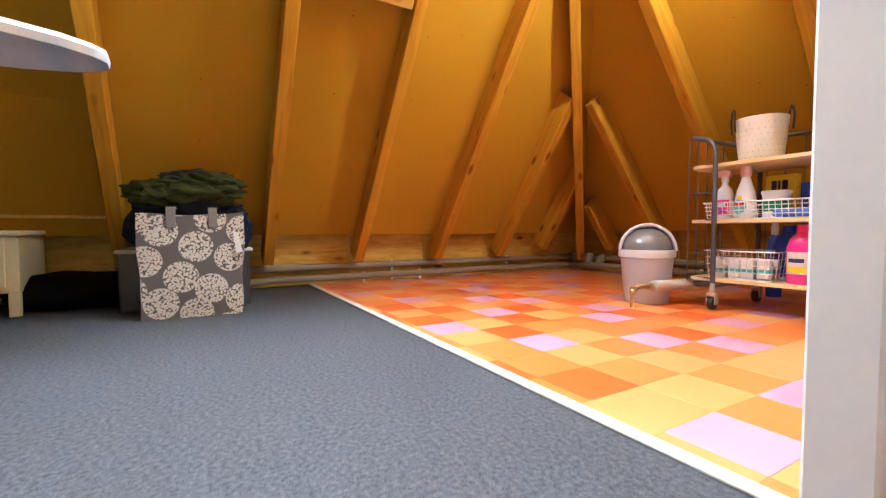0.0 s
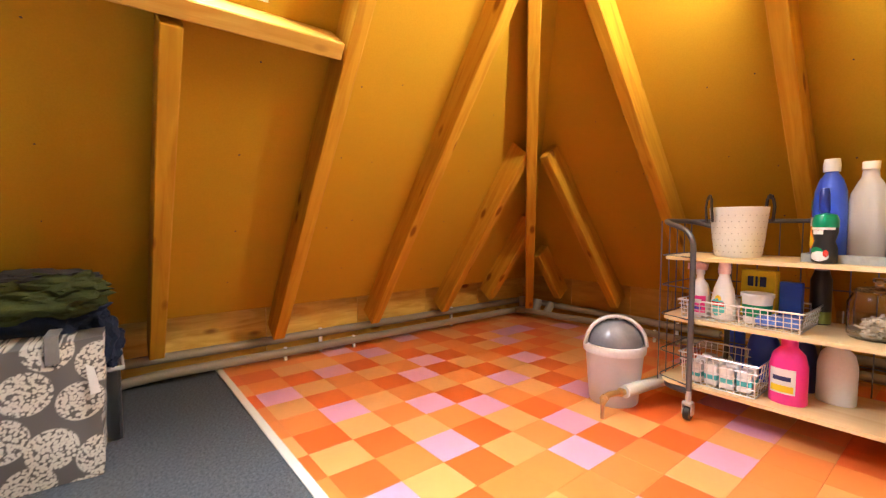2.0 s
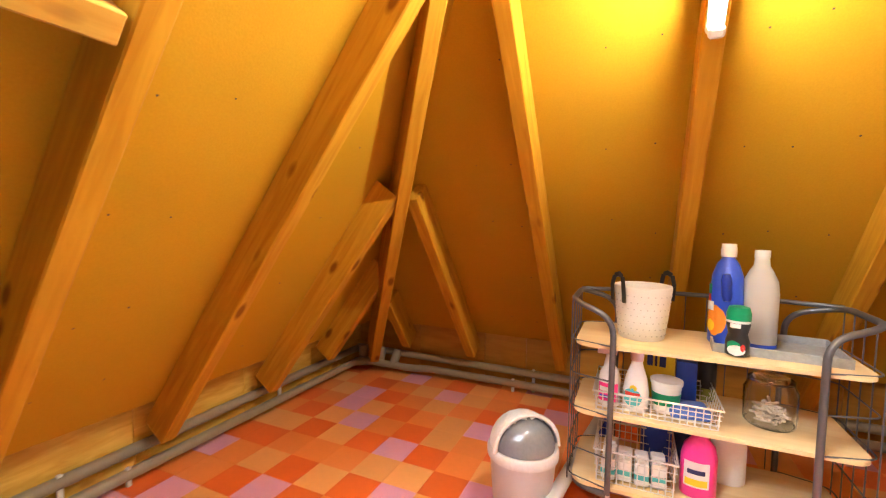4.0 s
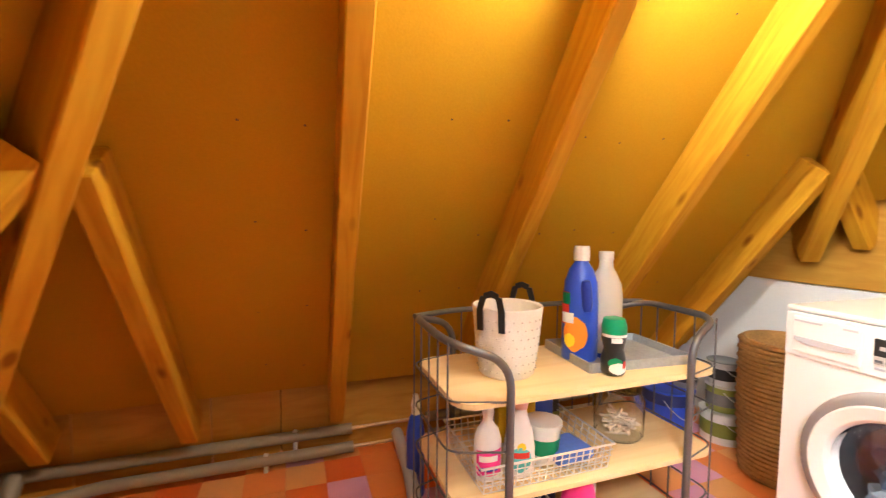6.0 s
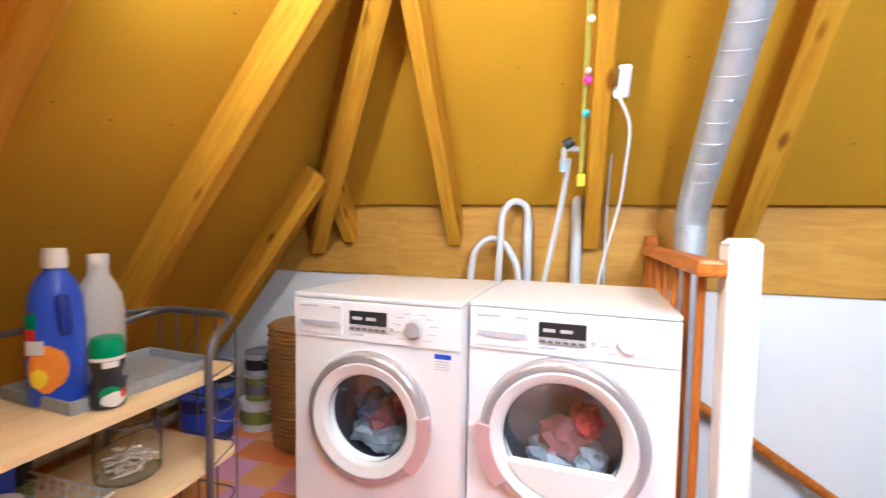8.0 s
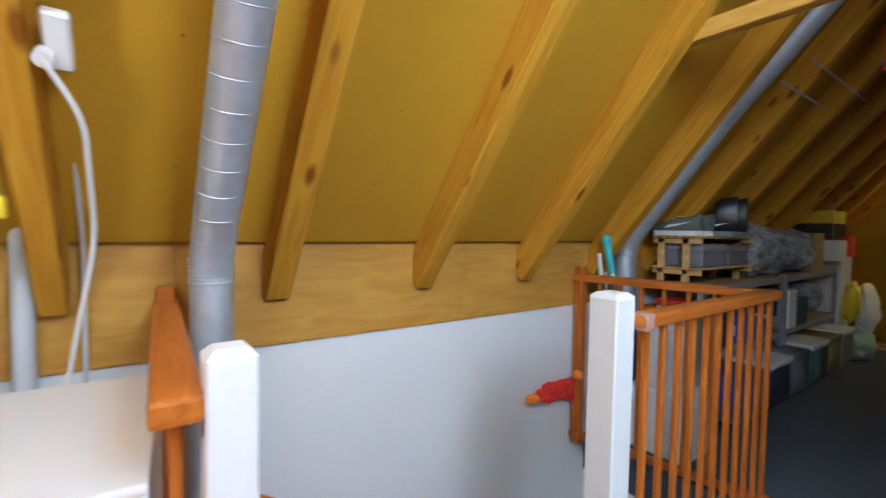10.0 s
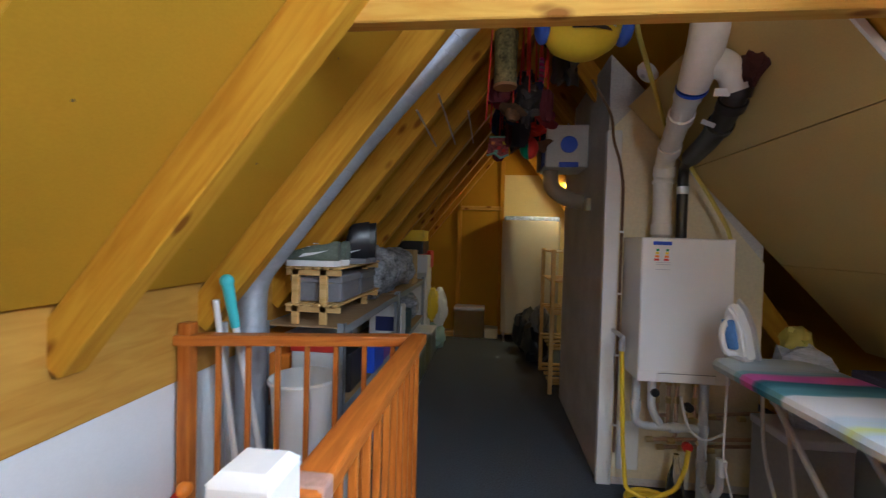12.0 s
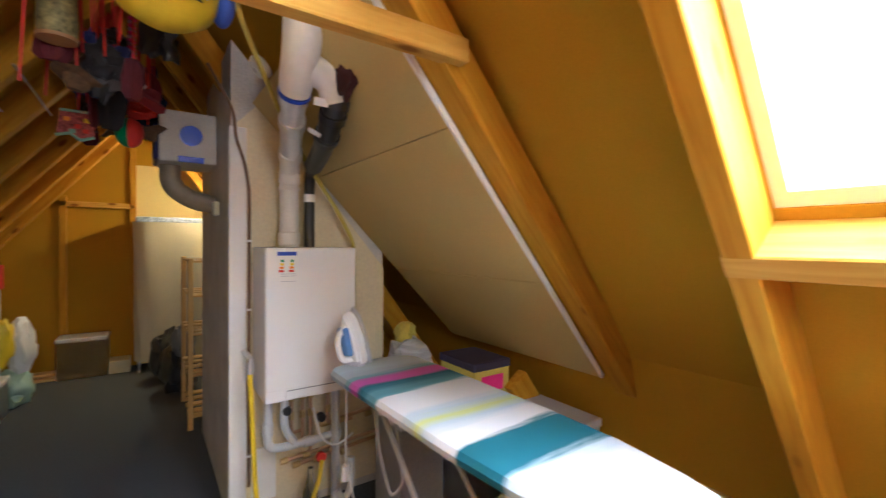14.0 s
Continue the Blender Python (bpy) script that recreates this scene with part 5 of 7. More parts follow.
wire_basket(-0.175, 0.205, 1.775, 2.03, Z_MID, 0.075, "low chrome wire basket holding cleaning bottles")
wire_basket(-0.165, 0.085, 1.775, 2.00, Z_LOW, 0.125, "deep chrome wire basket filled with packets")
zm = Z_MID + 0.007
t = bottle("spray_bottle", "white spray bottle with a pink label", -0.135, 1.84, zm, [(0, 0), (0.036, 0), (0.038, 0.004), (0.038, 0.10), (0.030, 0.13), (0.014, 0.15), (0.013, 0.17), (0, 0.17)], WHITE_PLASTIC, WHITE_PLASTIC, [(0, 0.168), (0.016, 0.168), (0.016, 0.19), (0, 0.19)], 0.8)
bm = B()
poly(bm, [(-0.045, -0.011, 0.188), (0.022, -0.011, 0.188), (0.026, -0.011, 0.212), (-0.005, -0.011, 0.222), (-0.045, -0.011, 0.212)], (0, 0.022, 0))
part("trigger_head", bm, paint("pale_pink_plastic", (0.78, 0.55, 0.55), 0.4, bump=0), t, "pale pink trigger head")
wrap(t, "label", PINK, -100, 0.05, 60, 0.034, 0.038, 0.8, "pink and white printed label", True)
wrap(t, "label_text", WHITE_PLASTIC, -105, 0.062, 40, 0.008, 0.038, 0.8, "", True, 1.04)
wrap(t, "label_text", BLUE, -105, 0.034, 40, 0.005, 0.038, 0.8, "", True, 1.04)
t = bottle("softener_bottle", "white rounded bottle with a blue and orange label", -0.045, 1.83, zm, [(0, 0), (0.038, 0), (0.043, 0.006), (0.044, 0.07), (0.036, 0.12), (0.022, 0.16), (0.016, 0.185), (0, 0.185)], WHITE_PLASTIC, bpy.data.materials["pale_pink_plastic"], [(0, 0.18), (0.021, 0.18), (0.023, 0.20), (0.019, 0.225), (0, 0.227)], 0.75, -10)
wrap(t, "label", bpy.data.materials["turquoise_plastic"], -100, 0.050, 44, 0.034, 0.044, 0.75, "blue and orange printed label")
wrap(t, "label_text", RED, -100, 0.062, 34, 0.008, 0.044, 0.75, "", True, 1.04)
wrap(t, "label_text", YELLOW, -95, 0.085, 16, 0.012, 0.043, 0.75, "", False, 1.04)
t = bottle("tub", "white plastic tub with a green printed label", 0.055, 1.87, zm, [(0, 0), (0.042, 0), (0.05, 0.10), (0, 0.10)], WHITE_PLASTIC, WHITE_PLASTIC, [(0, 0.099), (0.054, 0.099), (0.054, 0.112), (0, 0.114)])
bm = B()
lathe(bm, [(0.0445, 0.025), (0.0490, 0.07), (0.0485, 0.07), (0.0440, 0.025)], 28)
part("label", bm, GREEN, t, "green printed label", smooth=True)
t = thing("soap_packet", "yellow cardboard packet with dark letters", "box", pose(0.03, 1.99, zm, 0, 0, -8))
bm = B()
box(bm, -0.06, 0.06, -0.02, 0.02, 0, 0.19, 0.002)
part("carton", bm, YELLOW, t)
for i, (a, b) in enumerate(((-0.035, -0.015), (-0.008, 0.0), (0.008, 0.03))):
    decal(t, "letter", NAVY, [(a, 0.125), (b, 0.125), (b, 0.165), (a, 0.165)], -0.0202)
t = thing("blue_packet", "blue cardboard packet in the wire basket", "box", pose(0.13, 2.0, zm, 0, 0, -5))
bm = B()
box(bm, -0.035, 0.035, -0.015, 0.015, 0, 0.15, 0.002)
part("carton", bm, BLUE, t)
t = thing("blue_box", "blue plastic box lying in the wire basket", "box", pose(0.125, 1.86, zm, 0, 0, 8))
bm = B()
box(bm, -0.065, 0.065, -0.055, 0.055, 0, 0.035, 0.016, 4)
part("box", bm, paint("soft_blue_plastic", (0.10, 0.22, 0.72), 0.4, bump=0), t)
t = bottle("spray_can", "dark spray can with a green base", 0.205, 2.065, Z_MID, [(0, 0), (0.031, 0), (0.033, 0.004), (0.033, 0.17), (0.026, 0.19), (0.022, 0.205), (0, 0.205)], BLACK, GREY_DARK, [(0, 0.2), (0.022, 0.2), (0.022, 0.215), (0, 0.217)])
bm = B()
lathe(bm, [(0.0334, 0.005), (0.0334, 0.05), (0.033, 0.05), (0.033, 0.005)], 24)
part("band", bm, paint("olive_paint", (0.22, 0.26, 0.05), 0.4), t, "olive green band", smooth=True)
jar = thing("glass_jar", "clear glass jar with a knob lid holding clothes pegs", "jar", pose(0.375, 1.925, Z_MID))
bm = B()
lathe(bm, [(0.0, 0.0), (0.068, 0.0), (0.076, 0.008), (0.078, 0.12), (0.066, 0.145), (0.064, 0.150), (0.061, 0.150), (0.063, 0.143), (0.074, 0.119), (0.072, 0.012), (0.0, 0.006)], 36)
g = part("body", bm, GLASS, jar, smooth=True)
g.visible_shadow = False
bm = B()
lathe(bm, [(0.0, 0.152), (0.066, 0.152), (0.067, 0.158), (0.05, 0.170), (0.012, 0.176), (0.010, 0.184), (0.018, 0.192), (0.016, 0.203), (0.0, 0.206)], 32)
g = part("lid", bm, GLASS, jar, "glass knob lid", smooth=True)
g.visible_shadow = False
pegs = thing("clothes_pegs", "heap of pale wooden clothes pegs in the jar", "clothes pegs", pose(0.375, 1.925, Z_MID))
PEG = paint("peg_wood", (0.72, 0.55, 0.38), 0.7, per_object=0.2)
rng = random.Random(5)
for i in range(42):
    bm = B()
    box(bm, -0.034, 0.034, -0.0045, 0.0045, -0.004, 0.004, 0.001)
    o = part("peg", bm, PEG, pegs)
    a, r = rng.uniform(0, 6.28), rng.uniform(0, 0.034)
    o.matrix_local = pose(r * math.cos(a), r * math.sin(a), 0.014 + 0.0013 * i, rng.uniform(-12, 12), rng.uniform(-14, 14), rng.uniform(0, 180))
zl = Z_LOW + 0.007
for i in range(9):
    t = thing("packet", "small blue and white packet in the wire basket", "packet", pose(-0.125 + 0.055 * (i % 4), 1.81 + 0.065 * (i // 4) + 0.01 * (i % 2), zl + 0.0, 6 - 3 * (i % 5), 0, -8 + 5 * (i % 4)), "packets in the wire basket")
    bm = B()
    box(bm, -0.024, 0.024, -0.022, 0.022, 0, 0.085, 0.008, 2)
    part("wrap", bm, WHITE_PLASTIC, t)
    bm = B()
    box(bm, -0.0245, 0.0245, -0.0225, 0.0225, 0.02, 0.045, 0.004)
    part("print", bm, bpy.data.materials["turquoise_plastic"], t, "turquoise printed band")
jug = [(0, 0), (0.052, 0), (0.057, 0.006), (0.057, 0.14), (0.048, 0.18), (0.026, 0.205), (0.022, 0.215), (0, 0.215)]
t = bottle("pink_bottle", "bright pink detergent jug with a white label", 0.165, 1.845, Z_LOW, jug, PINK, PINK, [(0, 0.21), (0.025, 0.21), (0.025, 0.238), (0, 0.24)], 0.7, 4)
wrap(t, "label", WHITE_PLASTIC, -105, 0.085, 42, 0.045, 0.057, 0.7, "white and yellow label", True)
wrap(t, "label_text", YELLOW, -105, 0.058, 36, 0.012, 0.057, 0.7, "", True, 1.03)
wrap(t, "label_text", NAVY, -105, 0.095, 28, 0.008, 0.057, 0.7, "", True, 1.03)
t = bottle("blue_jug", "dark blue detergent jug", 0.04, 2.04, Z_LOW, jug, BLUE, BLUE, [(0, 0.21), (0.024, 0.21), (0.024, 0.238), (0, 0.24)], 0.7)
t = bottle("blue_jug", "dark blue detergent jug", 0.155, 2.03, Z_LOW, jug, NAVY, BLUE, [(0, 0.21), (0.024, 0.21), (0.024, 0.238), (0, 0.24)], 0.7, 10)
t = bottle("white_jug", "white plastic bottle on the lower shelf", 0.275, 1.98, Z_LOW, jug, WHITE_PLASTIC, WHITE_PLASTIC, [(0, 0.21), (0.024, 0.21), (0.024, 0.235), (0, 0.236)], 0.7)
t = bottle("blue_spray_bottle", "slim blue bottle with a white spray head", -0.17, 2.42, 0.0, [(0, 0), (0.034, 0), (0.036, 0.006), (0.036, 0.26), (0.024, 0.32), (0.014, 0.335), (0, 0.335)], BLUE, WHITE_PLASTIC, [(0, 0.332), (0.016, 0.332), (0.018, 0.37), (0.010, 0.41), (0, 0.415)], 0.85)

# ---- paint cans and wicker basket in the corner ----
OLIVE = bpy.data.materials["olive_paint"]


def can(x, y, z, r, h, body, lid, label, band=None, cat="paint can"):
    t = thing("paint_can", label, cat, pose(x, y, z, 0, 0, 17), "paint cans in the roof corner")
    bm = B()
    lathe(bm, [(0, 0), (r * 0.94, 0), (r, h * 0.9), (r * 1.02, h * 0.9), (r * 1.02, h * 0.96), (0, h * 0.96)], 30)
    part("body", bm, body, t, smooth=True)
    bm = B()
    lathe(bm, [(0, h * 0.955), (r * 0.9, h * 0.955), (r * 0.92, h * 0.975), (r * 1.04, h * 0.975), (r * 1.04, h), (r * 0.9, h), (r * 0.85, h * 0.985), (0, h * 0.985)], 30)
    part("lid", bm, lid, t, smooth=True)
    if band:
        bm = B()
        lathe(bm, [(r * 0.965, h * 0.25), (r * 1.0, h * 0.72), (r * 0.98, h * 0.72), (r * 0.94, h * 0.25)], 30)
        part("label", bm, band, t, "printed paper label", smooth=True)
    bm = B()
    tube(bm, [(r * 1.03 * math.cos(a), -r * 0.35 - r * 0.75 * math.sin(a), h * 0.86 - h * 0.45 * math.sin(a)) for a in [math.pi * i / 12 for i in range(13)]], 0.0022, 6)
    part("bail", bm, WIRE, t)
    return t


can(1.235, 2.52, 0, 0.125, 0.235, NAVY, BLUE, "dark blue plastic paint bucket", BLUE)
can(1.40, 2.66, 0, 0.12, 0.24, BLUE, BLUE, "bright blue plastic paint bucket", YELLOW)
can(1.435, 2.36, 0, 0.105, 0.15, WHITE_PLASTIC, WHITE_PLASTIC, "white plastic paint tub", OLIVE)
can(1.445, 2.37, 0.15, 0.082, 0.125, OLIVE, SILVER, "olive metal paint tin on a white tub", bpy.data.materials["lid_grey"])
can(1.455, 2.385, 0.275, 0.075, 0.12, SILVER, GREY_DARK, "dark and silver paint tin on top of the stack", BLACK)
can(1.33, 2.50, 0.235, 0.06, 0.12, GREY_DARK, SILVER, "dark paint tin standing on a blue bucket", BLACK)

WICKER = paint("wicker", (0.36, 0.19, 0.06), 0.75, var=0.35, scale=12, fine=90, bump=1.0)
wk = thing("wicker_basket", "tall round brown wicker laundry basket", "basket", pose(1.37, 2.04, 0))
bm = B()
lathe(bm, [(0, 0), (0.145, 0), (0.168, 0.3), (0.165, 0.60), (0.155, 0.60), (0.155, 0.02), (0, 0.02)], 30)
part("wall", bm, WICKER, wk, smooth=True)
for k in range(30):
    z = 0.015 + k * 0.0197
    r = 0.147 + 0.022 * min(1, z / 0.3)
    bm = B()
    n = 40
    tube(bm, [((r + 0.0035 * math.cos(20 * 2 * math.pi * i / n * 0.5 + k * math.pi)) * math.cos(2 * math.pi * i / n), (r + 0.0035 * math.cos(20 * math.pi * i / n + k * math.pi)) * math.sin(2 * math.pi * i / n), z) for i in range(n)], 0.0095, 6, closed=True)
    part("braid", bm, WICKER, wk, smooth=True)

# ---- hoses, valve and wiring above the machines ----
def line(name, label, cat, pts, r, material, bend=0.04, n=10):
    t = thing(name, label, cat)
    bm = B()
    tube(bm, pts, r, n, bend)
    part("tubing", bm, material, t, smooth=True)
    return t


line("drain_hose", "grey drain hose hooked over a standpipe", "hose", [(1.50, 1.27, 0.55), (1.53, 1.23, 0.98), (1.55, 1.15, 1.04), (1.55, 1.08, 1.0), (1.52, 1.02, 0.90), (1.50, 1.0, 0.6)], 0.016, PVC_LIGHT, 0.05)
line("drain_hose", "grey drain hose hooked over a standpipe", "hose", [(1.48, 1.12, 0.5), (1.53, 1.10, 1.15), (1.56, 1.06, 1.21), (1.57, 0.99, 1.19), (1.58, 0.985, 1.10)], 0.016, PVC_LIGHT, 0.05)
line("standpipe", "light grey vertical waste standpipe", "pipe", [(1.60, 0.985, 0.3), (1.60, 0.985, 1.13)], 0.022, PVC_LIGHT, 0)
line("standpipe", "light grey vertical waste standpipe", "pipe", [(1.595, 0.765, 0.3), (1.595, 0.765, 1.26)], 0.025, PVC_LIGHT, 0)
line("supply_hose", "grey water supply hose to the washing machine", "hose", [(1.50, 0.95, 0.5), (1.48, 0.90, 0.85), (1.42, 0.83, 1.20), (1.34, 0.81, 1.36)], 0.012, PVC_LIGHT, 0.06)
line("copper_riser", "yellow-green painted copper water pipe on the rafter", "pipe", [(1.36, 0.762, 1.30), (1.27, 0.762, 1.45), (0.50, 0.762, 2.36)], 0.009, paint("green_yellow_paint", (0.45, 0.42, 0.08), 0.4), 0.02)
vl = thing("tap_valve", "brass washing machine tap with a black handle", "tap")
bm = B()
tube(bm, [(1.33, 0.765, 1.395), (1.30, 0.83, 1.395), (1.315, 0.83, 1.35)], 0.012, 10, 0.01)
part("body", bm, SILVER, vl, smooth=True)
bm = B()
lathe(bm, [(0, 0), (0.020, 0), (0.022, 0.02), (0.018, 0.04), (0, 0.042)], 10, m=pose(1.30, 0.83, 1.405, 60))
part("handle", bm, BLACK, vl, smooth=True)
bm = B()
box(bm, 1.332, 1.362, 0.745, 0.778, 1.25, 1.30, 0.005)
part("label_tag", bm, YELLOW, vl, "yellow tag")
bm = B()
tube(bm, [(1.32, 0.83, 1.355), (1.335, 0.83, 1.31)], 0.016, 12)
part("coupling", bm, paint("pale_blue_plastic", (0.40, 0.58, 0.68), 0.4, bump=0), vl, smooth=True)
beads = thing("bead_string", "string with pink and blue wooden beads on the pipe", "decoration")
for z, mt, r in ((1.60, PINK, 0.016), (1.625, bpy.data.materials["pale_pink_plastic"], 0.012), (1.505, TURQ, 0.016), (1.75, WHITE_PLASTIC, 0.012)):
    bm = B()
    bmesh.ops.create_uvsphere(bm, u_segments=14, v_segments=10, radius=r, matrix=Matrix.Translation((1.27 - (z - 1.45) * 0.846 - 0.012, 0.755, z)))
    part("bead", bm, mt, beads, smooth=True)
sk = thing("power_socket", "white surface socket with a plugged-in white cable", "socket")
bm = B()
mS = Matrix.Translation(Vector((east(1.57), 0.635, 1.57)) - NE * 0.06) @ NE.to_track_quat("Z", "Y").to_matrix().to_4x4()
box(bm, -0.022, 0.022, -0.055, 0.055, 0.0, 0.035, 0.005, m=mS)
part("plate", bm, WHITE_PLASTIC, sk)
bm = B()
tube(bm, [mS @ Vector((-0.02, -0.025, 0.03)), mS @ Vector((-0.02, -0.025, 0.065))], 0.016, 12)
part("plug", bm, WHITE_PLASTIC, sk, smooth=True)
bm = B()
tube(bm, [mS @ Vector((-0.02, -0.025, 0.065)), (1.20, 0.60, 1.46), (1.42, 0.60, 1.2), (1.54, 0.66, 0.9), (1.54, 0.70, 0.6)], 0.006, 8, 0.08)
part("cable", bm, WHITE_PLASTIC, sk, smooth=True)
line("cable_conduit", "thin grey conduit down the plywood band", "cable", [(1.30, 0.64, 1.60), (1.57, 0.64, 1.22), (1.60, 0.64, 1.15), (1.60, 0.64, 0.5)], 0.006, PVC_LIGHT, 0.03)


# ---- spiral ducts ----
def duct(label, pts, r, step=0.075):
    t = thing("ventilation_duct", label, "duct")
    bm = B()
    path = rounded(pts, 0.10, 6)
    tube(bm, path, r, 24)
    part("pipe", bm, ZINC, t, smooth=True)
    # raised spiral seams as rings
    for a, b in zip(pts, pts[1:]):
        a, b = Vector(a), Vector(b)
        n = int((b - a).length / step)
        d = (b - a).normalized()
        for i in range(1, n):
            p = a + d * (i * step)
            tilt = (d + d.orthogonal().normalized() * 0.16).normalized()
            bm = B()
            side = tilt.orthogonal().normalized()
            up = tilt.cross(side)
            tube(bm, [p + r * 1.0 * (math.cos(2 * math.pi * k / 20) * side + math.sin(2 * math.pi * k / 20) * up) for k in range(20)], 0.0019, 5, closed=True)
            part("seam", bm, ZINC, t, smooth=True)
    for k in range(7):
        a, b = Vector(pts[0]), Vector(pts[1])
        p = b + (a - b).normalized() * (0.01 + 0.011 * k)
        bm = B()
        tube(bm, [p + Vector(((r + 0.001) * math.cos(2 * math.pi * i / 20), (r + 0.001) * math.sin(2 * math.pi * i / 20), 0)) for i in range(20)], 0.0035, 5, closed=True)
        part("bellow", bm, ZINC, t, smooth=True)
    return t


duct("galvanised spiral duct rising along the east slope", [(1.40, 0.345, -0.28), (1.40, 0.345, 1.16), (0.90, 0.325, 1.80), (0.46, 0.31, 2.36)], 0.056)
duct("galvanised spiral duct rising along the east slope", [(1.54, -1.93, 0.0), (1.54, -1.93, 1.18), (1.04, -1.91, 1.81), (0.48, -1.88, 2.42)], 0.066)


# ---- newel posts, rails ----
def newel(x0, y0, label, w=0.083):
    t = thing("newel_post", label, "post", group="white stair newel posts")
    bm = B()
    box(bm, x0, x0 + w, y0, y0 + w, -0.6, 1.05, 0.004)
    part("shaft", bm, WHITE, t)
    bm = B()
    c = 0.014
    lo_ = [(x0, y0, 1.05), (x0 + w, y0, 1.05), (x0 + w, y0 + w, 1.05), (x0, y0 + w, 1.05)]
    a = [bm.verts.new(p) for p in lo_]
    b = [bm.verts.new((p[0] + (c if p[0] == x0 else -c), p[1] + (c if p[1] == y0 else -c), 1.064)) for p in lo_]
    bm.faces.new(a[::-1])
    bm.faces.new(b)
    for i in range(4):
        bm.faces.new((a[i], a[(i + 1) % 4], b[(i + 1) % 4], b[i]))
    part("cap", bm, WHITE, t)
    return t


newel(0.700, 0.366, "white painted square newel post at the stair opening", 0.071)
newel(0.736, -0.690, "white painted square newel post with a chamfered top", 0.094)


def railing(name, label, p, q, n, ztop=1.0, z0=0.0, posts=()):
    """A varnished top rail on square balusters from p to q."""
    t = thing(name, label, "railing", group="varnished stair railings")
    p, q = Vector((*p, 0)), Vector((*q, 0))
    d = (q - p).normalized()
    ang = math.degrees(math.atan2(d.y, d.x))
    L = (q - p).length
    bm = B()
    box(bm, 0, L, -0.034, 0.034, -0.042, 0.0, 0.010, 2)
    o = part("handrail", bm, VARNISH, t)
    o.matrix_world = pose(p.x, p.y, ztop, 0, 0, ang)
    bm = B()
    box(bm, 0, L, -0.022, 0.022, 0.0, 0.035, 0.005)
    o = part("bottom_rail", bm, VARNISH, t)
    o.matrix_world = pose(p.x, p.y, z0 + 0.03, 0, 0, ang)
    for i in range(n):
        c = p + d * (L * (i + 0.6) / n)
        bm = B()
        box(bm, 0, ztop - 0.041 - z0 - 0.064, -0.010, 0.010, -0.010, 0.010, 0.003)
        o = part("baluster", bm, VARNISH, t)
        o.matrix_world = Matrix.Translation((c.x, c.y, z0 + 0.0645)) @ pose(0, 0, 0, 0, 0, ang) @ pose(0, 0, 0, 0, -90)
    for c in posts:
        bm = B()
        box(bm, 0, ztop + 0.045 - z0, -0.026, 0.026, -0.026, 0.026, 0.005)
        o = part("post", bm, VARNISH, t)
        o.matrix_world = Matrix.Translation((c[0], c[1], z0)) @ pose(0, 0, 0, 0, -90)
    return t


railing("stair_railing", "brown varnished railing beside the tumble dryer", (0.70, 0.470), (1.64, 0.445), 6, 1.01, posts=[(1.60, 0.446)])
railing("stair_railing", "brown varnished railing along the stair opening", (0.735, -0.690), (0.735, -1.80), 11, 1.0)
railing("stair_railing", "brown varnished railing closing the stair opening", (0.765, -1.755), (1.64, -1.580), 8, 1.0, posts=[(1.60, -1.588)])
end = thing("rail_end_cap", "worn tape wrapped round the handrail end", "tape")
bm = B()
box(bm, 0.698, 0.772, -0.735, -0.692, 0.952, 1.004, 0.008, 2)
part("wrap", bm, paint("worn_tape", (0.42, 0.25, 0.20), 0.35, var=0.3), end)
wallrail = thing("wall_handrail", "dark varnished handrail sloping down the white wall", "handrail")
bm = B()
tube(bm, [(1.575, 0.30, 0.37), (1.575, -1.6, -0.88)], 0.021, 14)
part("rail", bm, VARNISH, wallrail, smooth=True)
for k in (0.25, 0.75):
    p = Vector((1.575, 0.30, 0.37)).lerp(Vector((1.575, -1.6, -0.88)), k)
    bm = B()
    tube(bm, [p, p + Vector((0.0, 0, -0.05)), p + Vector((0.068, 0, -0.05))], 0.006, 8, 0.02)
    part("bracket", bm, SILVER, wallrail, smooth=True)
doll = thing("red_cloth_toy", "red cloth toy with an orange ball hanging on the wall", "toy")
bm = B()
lump(bm, (1.605, -1.40, 0.345), (0.030, 0.16, 0.052), 3, 0.45, 4, 3.0)
poly(bm, [(1.60, -1.36, 0.36), (1.60, -1.58, 0.39), (1.60, -1.61, 0.24), (1.60, -1.47, 0.28)], (0.03, 0, 0))
part("cloth", bm, RED, doll, smooth=True)
bm = B()
bmesh.ops.create_uvsphere(bm, u_segments=18, v_segments=12, radius=0.03, matrix=Matrix.Translation((1.585, -1.56, 0.41)))
part("ball", bm, ORANGE, doll, smooth=True)
bm = B()
lump(bm, (1.60, -1.205, 0.340), (0.026, 0.045, 0.026), 5, 0.2)
part("tip", bm, ORANGE, doll, "orange cloth tip", smooth=True)

